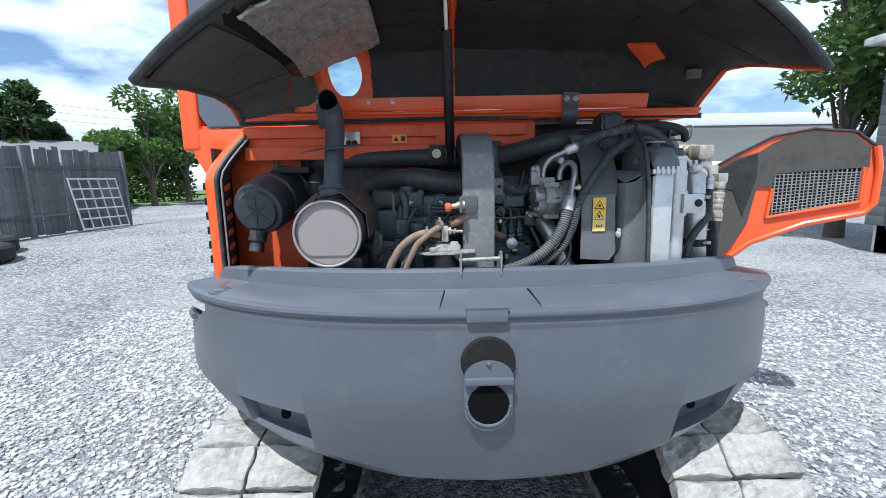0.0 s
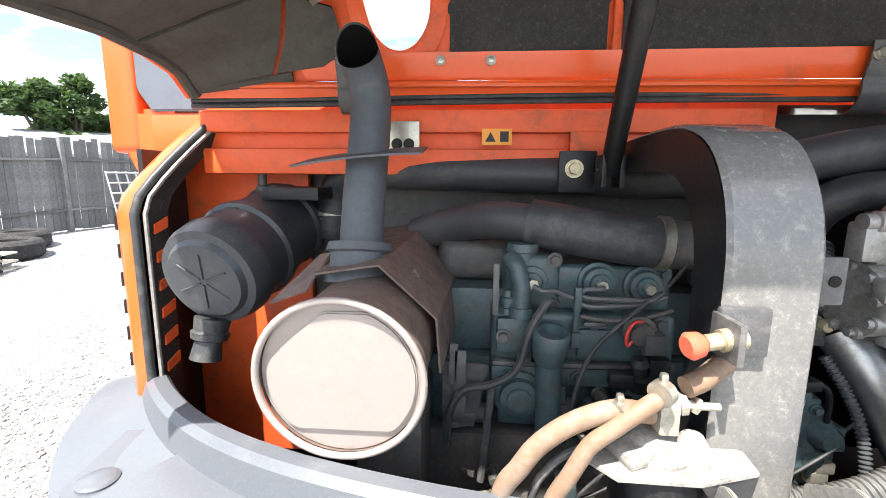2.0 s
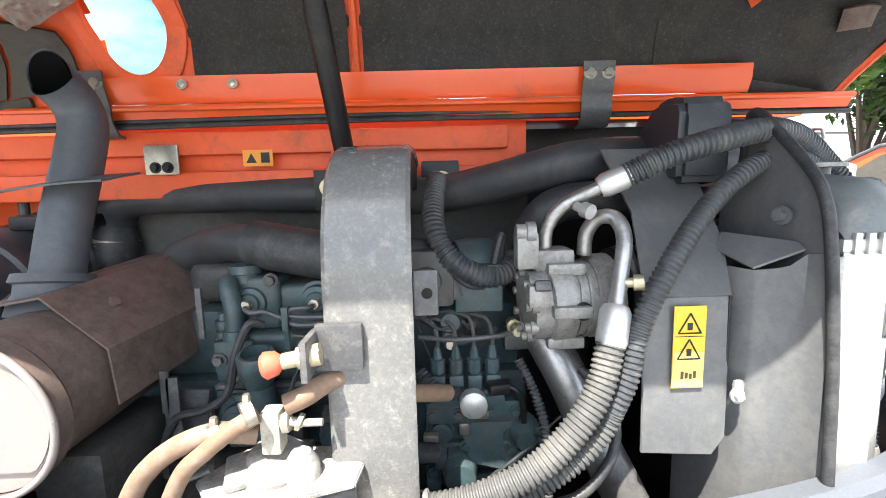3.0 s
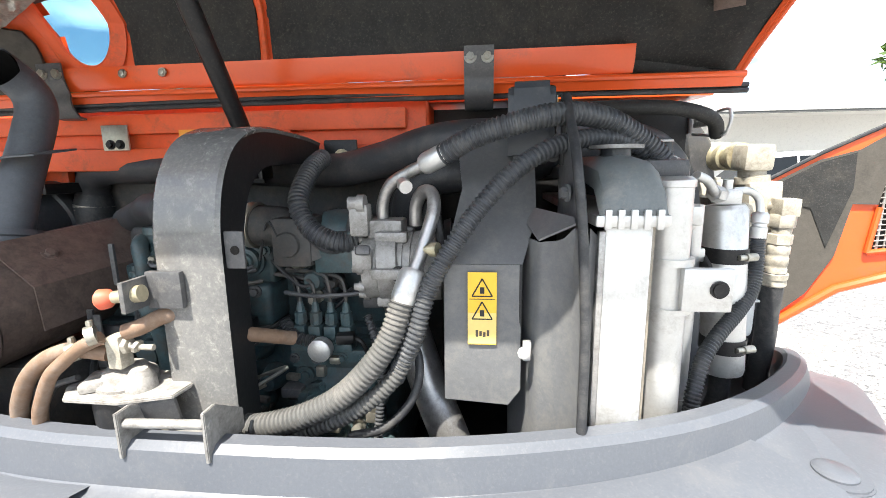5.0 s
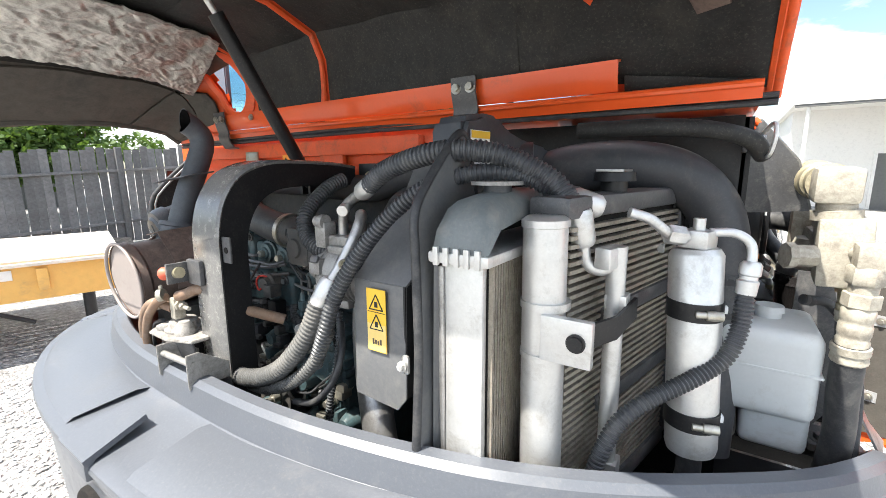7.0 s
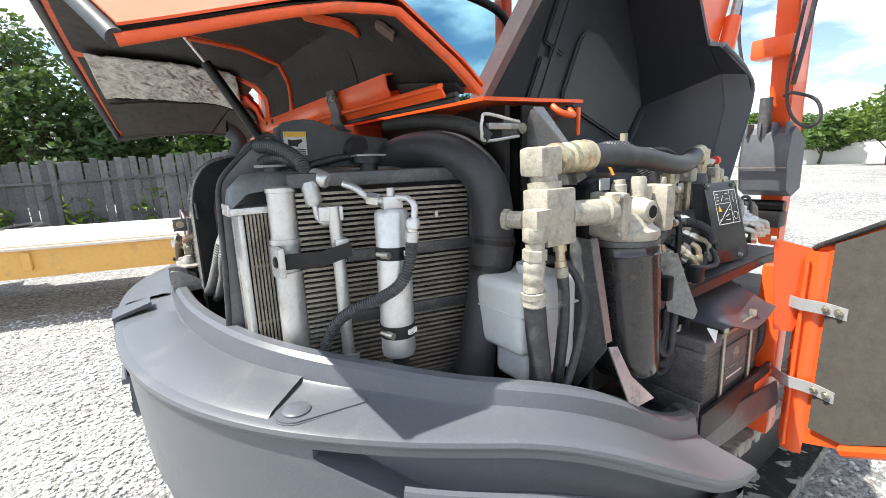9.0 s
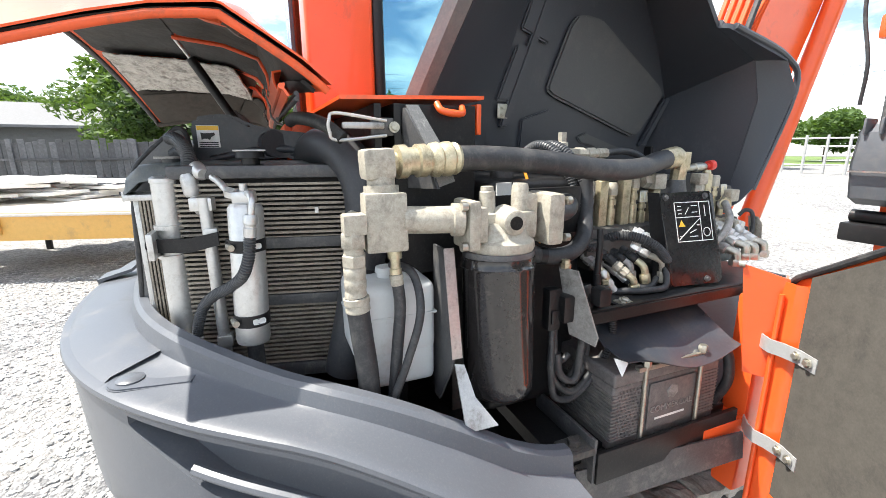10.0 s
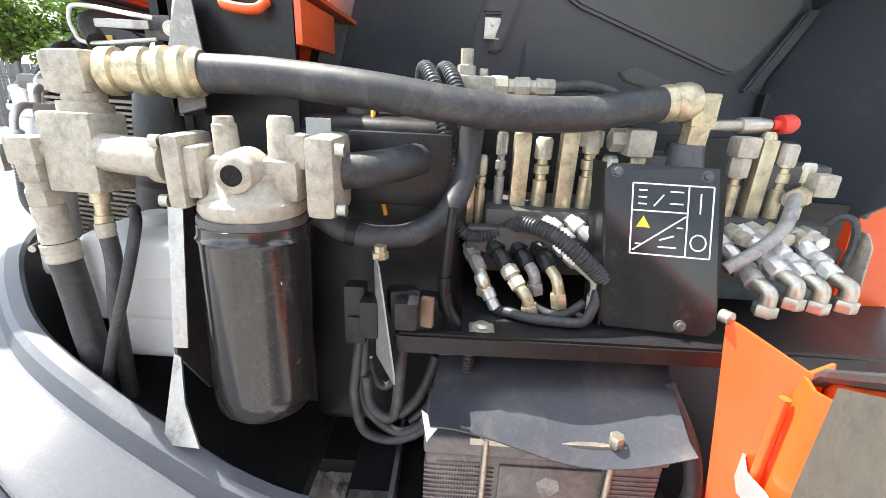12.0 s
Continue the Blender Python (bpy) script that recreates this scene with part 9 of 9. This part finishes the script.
def build_trailer():
    t = thing("flatbed_trailer", (-5.6, 0.0, 0.0), "yellow flatbed trailer with a bleached deck", "trailer")
    d = Vector((0.27, 0.963, 0))
    s = Vector((0.963, -0.27, 0))
    c = Vector((-5.75, 0.0, 0))

    def p(u, v, z):
        return c + d * u + s * v + Vector((0, 0, z))
    part("side_beam", obox(p(0.4, 1.02, 0.72), (0.10, 5.6, 0.34), d), TRAILER, t)
    part("far_beam", obox(p(0.4, -1.02, 0.72), (0.10, 5.6, 0.34), d), TRAILER, t)
    part("deck_edge", obox(p(0.4, 1.09, 0.885), (0.05, 5.6, 0.03), d), DECK, t)
    for k in range(14):
        part("deck_board", obox(p(0.4, -0.93 + 0.145 * k, 0.895), (0.135, 5.6, 0.04), d, (0, 0, 1), 0.004), DECK, t)
    for v in (1.0, -1.0):
        part("leg", straight(p(-2.2, v, 0.0), p(-2.2, v, 0.7), 0.05, 10), BLACK, t)
    part("jack", straight(p(2.9, 1.0, 0.05), p(2.9, 1.0, 0.7), 0.05), BLACK, t)
    part("brace", straight(p(2.0, 1.1, 0.62), p(2.5, 1.1, 0.35), 0.02, 8), BLACK, t)
    part("plate_mark", obox(p(2.2, 1.075, 0.80), (0.01, 0.4, 0.09), d), SIDING, t, "pale blank marking")
    for u in (-1.2, 0.6, 2.6):
        part("stake_pocket", obox(p(u, 1.09, 0.74), (0.04, 0.08, 0.2), d), TRAILER, t)


build_trailer()


def build_car_trailer():
    """A second, darker trailer farther off, loaded with pale sacks."""
    g0, g1 = Vector((0.3 - math.sin(radians(113)) * 11.6, 0.5 + math.cos(radians(113)) * 11.6, 0)), Vector((0.3 - math.sin(radians(126)) * 12.4, 0.5 + math.cos(radians(126)) * 12.4, 0))
    d = (g1 - g0).normalized()
    s = Vector((d.y, -d.x, 0))
    if s.x < 0:
        s = -s
    t = thing("tandem_trailer", g0, "black tandem trailer with white wheels and pale sacks", "trailer")

    def p(u, v, z):
        return g0 + d * u + s * v + Vector((0, 0, z))
    n = (g1 - g0).length
    part("frame", obox(p(n / 2, 0, 0.60), (0.16, n, 1.9), s.cross(Vector((0, 0, 1))), s, 0.01), BLACK, t)
    part("deck", obox(p(n / 2, 0, 0.70), (1.9, n, 0.05), d), DECK, t)
    for u in (1.0, 1.85):
        for v in (0.98, -0.98):
            w = part("wheel", lathe(p(u, v - 0.11, 0.34), p(u, v + 0.11, 0.34), [(0, 0.2), (0.05, 0.31), (0.2, 0.34), (0.8, 0.34), (0.95, 0.31), (1, 0.2)], 28), TYRE, t)
            part("rim", lathe(p(u, v + 0.08, 0.34), p(u, v + 0.12, 0.34), [(0, 0.21), (0.5, 0.2), (0.8, 0.12), (1, 0.05)], 20), SIDING, w, "white wheel rim")
    r = random.Random(4)
    for k in range(9):
        c = p(r.uniform(0.2, n - 0.4), r.uniform(-0.6, 0.6), 0.725)
        single("sack", lathe(c, c + Vector((0, 0, r.uniform(0.25, 0.5))), [(0, 0.25), (0.2, 0.42), (0.6, 0.36), (0.85, 0.18), (1, 0.04)], 9), SIDING, "pale plastic sack heaped on a trailer", "sack", "sacks")


build_car_trailer()
rng = random.Random(8)
for i in range(6):
    x, y = -6.6 - 0.28 * (i % 3), -2.2 + 0.5 * i - 1.5
    heap = thing("scrap_bundle", (x, y, 0.915), "pale scrap sheets heaped on the trailer deck", "scrap", "scrap piles")
    for k in range(7):
        part("scrap_sheet", obox((x + rng.uniform(-0.4, 0.4), y + rng.uniform(-0.5, 0.5), 0.94 + 0.05 * k), (rng.uniform(0.3, 0.7), rng.uniform(0.5, 1.2), 0.05), (rng.uniform(-1, 1), 1, rng.uniform(-0.1, 0.1))), SIDING, heap)


# ---- trees ----
def tree(x, y, height, spread, seed, leaf, low=0.3, count=2600, size=0.16, label="leafy green tree beyond the yard", narrow=False):
    r = random.Random(seed)
    z0 = ground_z(x, y)
    t = thing("tree", (x, y, z0), label, "tree", "trees")
    trunk = sweep(spline([(x, y, z0), (x + r.uniform(-.1, .1), y, z0 + height * 0.3), (x + r.uniform(-.3, .3), y + r.uniform(-.3, .3), z0 + height * 0.85)], 5), [0.035 * height * (1 - 0.85 * k / 10) * (0.5 if narrow else 0.8) for k in range(11)], 9)
    lumps = []
    for k in range(5 if narrow else 15):
        if narrow:
            h = lerp(0.15, 0.95, k / 4)
            c = Vector((x, y, z0 + height * h))
            q = spread * (1.05 - h * 0.85)
        else:
            h = r.uniform(low + 0.08, 0.93)
            g = r.uniform(0, 6.28)
            reach = spread * r.uniform(0.25, 0.78) * math.sin(math.pi * min(1, (h - low + 0.12) / (1.12 - low))) ** 0.6
            c = Vector((x + math.cos(g) * reach, y + math.sin(g) * reach, z0 + height * h))
            q = spread * r.uniform(0.28, 0.46)
            trunk = join(trunk, sweep([Vector((x, y, z0 + height * max(0.2, h - 0.3))), (Vector((x, y, z0 + height * (h - 0.12))) + c) / 2, c], [0.010 * height, 0.006 * height, 0.002 * height], 6))
        lumps.append((c, q))
    part("trunk", trunk, BARK, t)
    verts, faces = [], []
    for i in range(count):
        c, q = lumps[r.randrange(len(lumps))]
        v = Vector((r.gauss(0, 1), r.gauss(0, 1), r.gauss(0, 1))).normalized() * q * r.uniform(0.45, 1.08) ** 0.6
        v.z *= 1.5 if narrow else 0.75
        p = c + v
        a = Vector((r.gauss(0, 1), r.gauss(0, 1), r.gauss(0, 0.6))).normalized() * size * r.uniform(0.6, 1.4)
        b = a.cross(Vector((r.gauss(0, 1), r.gauss(0, 1), r.gauss(0, 1)))).normalized() * size * r.uniform(0.35, 0.8)
        o = len(verts)
        verts += [p - a, p + b * 0.8, p + a, p - b * 0.8]
        faces.append((o, o + 1, o + 2, o + 3))
    me = bpy.data.meshes.new("crown")
    me.from_pydata([Vector(v) - AT[t] for v in verts], [], faces)
    me.materials.append(leaf)
    ob = new("crown", me)
    ob.parent = t
    return t


def polar(az_left, d):
    g = radians(az_left)
    return 0.3 - math.sin(g) * d, 0.5 + math.cos(g) * d


for i, (az, d, hgt, spr, leaf) in enumerate(((45.8, 27, 5.4, 1.5, LEAF_DARK), (43.2, 27, 5.7, 1.3, LEAF_DARK), (41.0, 28, 4.4, 1.0, LEAF_DARK), (33.4, 26, 5.7, 1.9, LEAF), (30.0, 30, 6.6, 2.4, LEAF),
                                             (-44.0, 14, 7.6, 2.3, LEAF), (-49.0, 13, 8.6, 2.8, LEAF_DARK), (-52.5, 14, 7.5, 2.6, LEAF), (0.5, 30, 4.4, 2.0, LEAF),
                                             (70, 15.5, 3.2, 1.9, LEAF), (76, 16, 3.3, 2.0, LEAF), (82, 15.5, 3.7, 2.0, LEAF), (88, 15, 4.3, 1.9, LEAF_DARK), (94, 15, 5.5, 2.3, LEAF_DARK), (100, 16, 4.9, 2.2, LEAF),
                                             (109, 34, 4.7, 3.0, LEAF), (113.5, 36, 4.9, 3.0, LEAF_DARK), (104, 30, 4.4, 2.6, LEAF), (119.5, 24, 4.6, 1.6, LEAF_DARK), (129, 24, 5.2, 2.4, LEAF), (134, 24, 5.0, 2.4, LEAF_LIGHT),
                                             (6, 36, 3.6, 2.2, LEAF_LIGHT), (11, 40, 3.4, 2.2, LEAF), (2, 24, 3.9, 1.9, LEAF), (16, 44, 3.6, 2.6, LEAF), (24, 46, 3.8, 3.0, LEAF), (36, 45, 5.2, 4.0, LEAF), (44, 40, 4.6, 3.0, LEAF_DARK))):
    tree(*polar(az, d), hgt, spr, 30 + i, leaf, count=5200 if spr > 2.2 else 3600, size=0.075 + 0.0028 * d)
for i in range(14):
    x, y = polar(30.2 + 0.75 * i, 31 + 0.3 * (i % 3))
    tree(x, y, 3.0 + 0.25 * (i % 4), 0.75, 80 + i, LEAF_LIGHT if i % 3 else LEAF, count=700, size=0.13, label="narrow evergreen hedge tree", narrow=True)
for i, (az, d) in enumerate(((38.5, 19), (82, 10.4), (91, 10.6), (98, 10.9))):
    tree(*polar(az, d), 1.2, 0.7, 120 + i, LEAF_LIGHT, low=0.05, count=600, size=0.10, label="low light green bush by the fence")

single("lawn", sheet([[(x, y, ground_z(x, y) + 0.03) for x in (-34, -26, -20, -15)] for y in (21, 26, 34, 46)], 0.02), GRASSM, "mown green lawn beyond the yard", "lawn", kind="structure")
single("far_lawn", sheet([[(x, y, ground_z(x, y) + 0.03) for x in (-60, -40, -34, -22)] for y in (30, 36, 46, 70)], 0.02), GRASSM, "mown green lawn beyond the yard", "lawn", kind="structure")


# ---- parked car ----
def build_car(x, y):
    z = ground_z(x, y)
    c = thing("parked_car", (x, y, z), "white sport utility car parked before the workshop", "car")
    side = [(0.0, 0.35), (0.02, 0.85), (0.12, 1.06), (0.95, 1.18), (1.65, 1.84), (2.05, 1.97), (3.2, 1.99), (3.95, 1.90), (4.35, 1.30), (4.42, 0.85), (4.38, 0.35)]
    bm = plate([(x + u, y, z + w) for u, w in side], 1.75, (0, 1, 0), 0.06)
    for v in bm.verts:
        k = max(0.0, v.co.z - z - 1.05) * 0.28
        v.co.y += k if v.co.y < y + 0.87 else -k
    part("body", bm, CARPAINT, c)
    for pts in (((1.22, 1.24), (1.78, 1.80), (2.35, 1.86), (2.35, 1.24)), ((2.42, 1.24), (2.42, 1.86), (3.25, 1.87), (3.25, 1.24)), ((3.32, 1.24), (3.32, 1.87), (3.82, 1.81), (4.10, 1.30))):
        part("window", plate([(x + u, y - 0.012 + (w - 1.05) * 0.28, z + w) for u, w in pts], 0.01, (0, -1, 0)), CARGLASS, c, "dark side window")
    part("windscreen", plate([(x + 1.00, y + 0.18, z + 1.24), (x + 1.00, y + 1.57, z + 1.24), (x + 1.60, y + 1.46, z + 1.806), (x + 1.60, y + 0.29, z + 1.806)], 0.012, (-0.7, 0, 0.7)), CARGLASS, c, "dark windscreen")
    part("mirror", obox((x + 1.42, y - 0.12, z + 1.17), (0.14, 0.20, 0.14), (0, 1, 0), (0, 0, 1), 0.03), CARPAINT, c)
    part("headlight", obox((x + 0.10, y + 0.14, z + 0.82), (0.22, 0.26, 0.14), (0, 1, 0), (0, 0, 1), 0.03), WHITE, c)
    for u in (0.85, 3.55):
        for v in (-0.02, 1.55):
            w = part("wheel", lathe((x + u, y + v, z + 0.36), (x + u, y + v + 0.22, z + 0.36), [(0, 0.30), (0.1, 0.35), (0.9, 0.35), (1, 0.30)], 28), TYRE, c, "black tyre")
            part("rim", lathe((x + u, y + v - 0.006, z + 0.36), (x + u, y + v + 0.03, z + 0.36), [(0, 0.20), (0.5, 0.23), (1, 0.24)], 20), GALV, w)


build_car(6.55, 13.2)


# ---- buildings ----
def build_white_building():
    x0, x1, y0, y1, z1 = 2.6, 17.0, 19.0, 27.0, 3.9
    b = thing("white_building", (x0, y0, 0.0), "long low white workshop building with a flat fascia", "building")
    part("wall", box(x0, x1, y0, y1, 0.0, z1 - 0.45), SIDING, b)
    # overhang added to the fascia's depth so that it shades the wall
    part("fascia", box(x0 - 0.15, x1 + 0.15, y0 - 1.9, y1 + 0.15, z1 - 0.45, z1, 0.02), SIDING, b)
    part("drip_edge", box(x0 - 0.12, x1 + 0.12, y0 - 1.87, y0 - 1.75, z1 - 0.52, z1 - 0.45), SHEDM, b)
    for k in range(3):
        d = part("door", box(x0 + 2.1 + 3.4 * k, x0 + 3.0 + 3.4 * k, y0 - 0.04, y0, 0.05, 2.1), SHEDM, b, "grey door")
        part("door_frame", join(box(x0 + 2.02 + 3.4 * k, x0 + 2.1 + 3.4 * k, y0 - 0.05, y0, 0.05, 2.18), box(x0 + 3.0 + 3.4 * k, x0 + 3.08 + 3.4 * k, y0 - 0.05, y0, 0.05, 2.18)), SIDING, d)
    part("downpipe", straight((x0 + 0.2, y0 - 1.7, 0.0), (x0 + 0.2, y0 - 1.7, z1 - 0.5), 0.05, 8), SIDING, b)


build_white_building()


def build_shed():
    x0, x1, y0, y1 = 8.75, 12.3, 8.1, 8.6
    s = thing("raised_shed", (x0, y0, 0.0), "grey timber shed raised on blocks with a pale roof edge", "shed")
    for k in range(18):
        part("siding_board", box(x0, x1, y0 - 0.015 * (k % 2), y1, 0.55 + 0.19 * k, 0.735 + 0.19 * k, 0.006), SHEDM, s)
    part("roof", box(x0 - 0.25, x1 + 0.2, y0 - 0.25, y1 + 0.25, 3.95, 4.09, 0.02), SIDING, s)
    part("corner_post", box(x0 - 0.04, x0 + 0.06, y0 - 0.05, y0 + 0.05, 0.5, 3.95), ARCHM, s)
    for x, y in ((x0 + 0.3, y0 + 0.3), (x0 + 2.0, y0 + 0.3), (x1 - 0.3, y0 + 0.3), (x0 + 0.3, y1 - 0.3), (x0 + 2.0, y1 - 0.3), (x0 + 0.3, 0.5 * (y0 + y1))):
        part("block", box(x - 0.15, x + 0.15, y - 0.15, y + 0.15, 0, 0.55, 0.01), STONE, s)


build_shed()


def house(x, y, w, d, wall, ridge, turn, label, skin=None):
    h = thing("house", (x, y, ground_z(x, y)), label, "house", "houses")
    z = ground_z(x, y)
    m = Matrix.Translation((x, y, z)) @ Matrix.Rotation(turn, 4, "Z")
    a = box(-w / 2, w / 2, -d / 2, d / 2, 0, wall)
    a.transform(m)
    part("wall", a, skin or SHEDM, h)
    for sgn in (-1, 1):
        r = plate([(-w / 2 - 0.4, sgn * (d / 2 + 0.4), wall - 0.15), (w / 2 + 0.4, sgn * (d / 2 + 0.4), wall - 0.15), (w / 2 + 0.4, 0, ridge), (-w / 2 - 0.4, 0, ridge)], 0.12, (0, 0, 1))
        r.transform(m)
        part("roof", r, ROOFM, h)


house(*polar(48, 27), 9, 8, 2.0, 3.0, radians(35), "low house with a grey shingle roof behind the fence")
house(*polar(84, 24), 9, 9, 2.2, 3.5, radians(80), "low house with a pale roof behind the fence")
house(*polar(104, 30), 10, 9, 2.4, 3.6, radians(100), "low house with a pale roof behind the fence")
house(*polar(9, 44), 16, 8, 2.4, 3.4, radians(10), "long pale barn beyond the yard", SIDING)


def build_pens(az0, az1, d):
    a, b = Vector((*polar(az0, d), 0)), Vector((*polar(az1, d), 0))
    p = thing("pen_fence", (a.x, a.y, ground_z(a.x, a.y)), "pale tube livestock pen panels across the yard", "fence")
    n = 8
    for k in range(n + 1):
        q = a.lerp(b, k / n)
        z = ground_z(q.x, q.y)
        part("post", straight((q.x, q.y, z), (q.x, q.y, z + 1.7), 0.06, 8), GALV, p)
        if k < n:
            e = a.lerp(b, (k + 1) / n)
            for h in (0.4, 0.8, 1.2, 1.55):
                part("bar", straight((q.x, q.y, z + h), (e.x, e.y, ground_z(e.x, e.y) + h), 0.035, 6), GALV, p)


build_pens(12, 25, 26)


def build_pole(az, d, hgt):
    x, y = polar(az, d)
    z = ground_z(x, y)
    p = thing("utility_pole", (x, y, z), "bare timber utility pole with a crossarm", "pole", "utility poles")
    part("pole", straight((x, y, z), (x, y, z + hgt), 0.13, 10, 0.09), BARK, p)
    part("crossarm", box(x - 0.06, x + 0.06, y - 0.9, y + 0.9, z + hgt - 0.6, z + hgt - 0.48), BARK, p)
    return Vector((x, y, z + hgt - 0.4))


pa, pb, pc = build_pole(101.5, 26, 7.5), build_pole(60, 40, 8.0), build_pole(7.5, 48, 8.5)
for k in range(3):
    for a, b in ((pa, pb), (pb, pb + Vector((22, 26, -0.5)))):
        w = thing("power_line", a, "thin overhead power line", "cable", "power lines")
        mid = (a + b) / 2 + Vector((0, 0, -0.9 - 0.5 * k))
        part("wire", tube([a + Vector((0, 0, -0.5 * k)), mid, b + Vector((0, 0, -0.5 * k))], 0.012, 5), RUBBER, w)
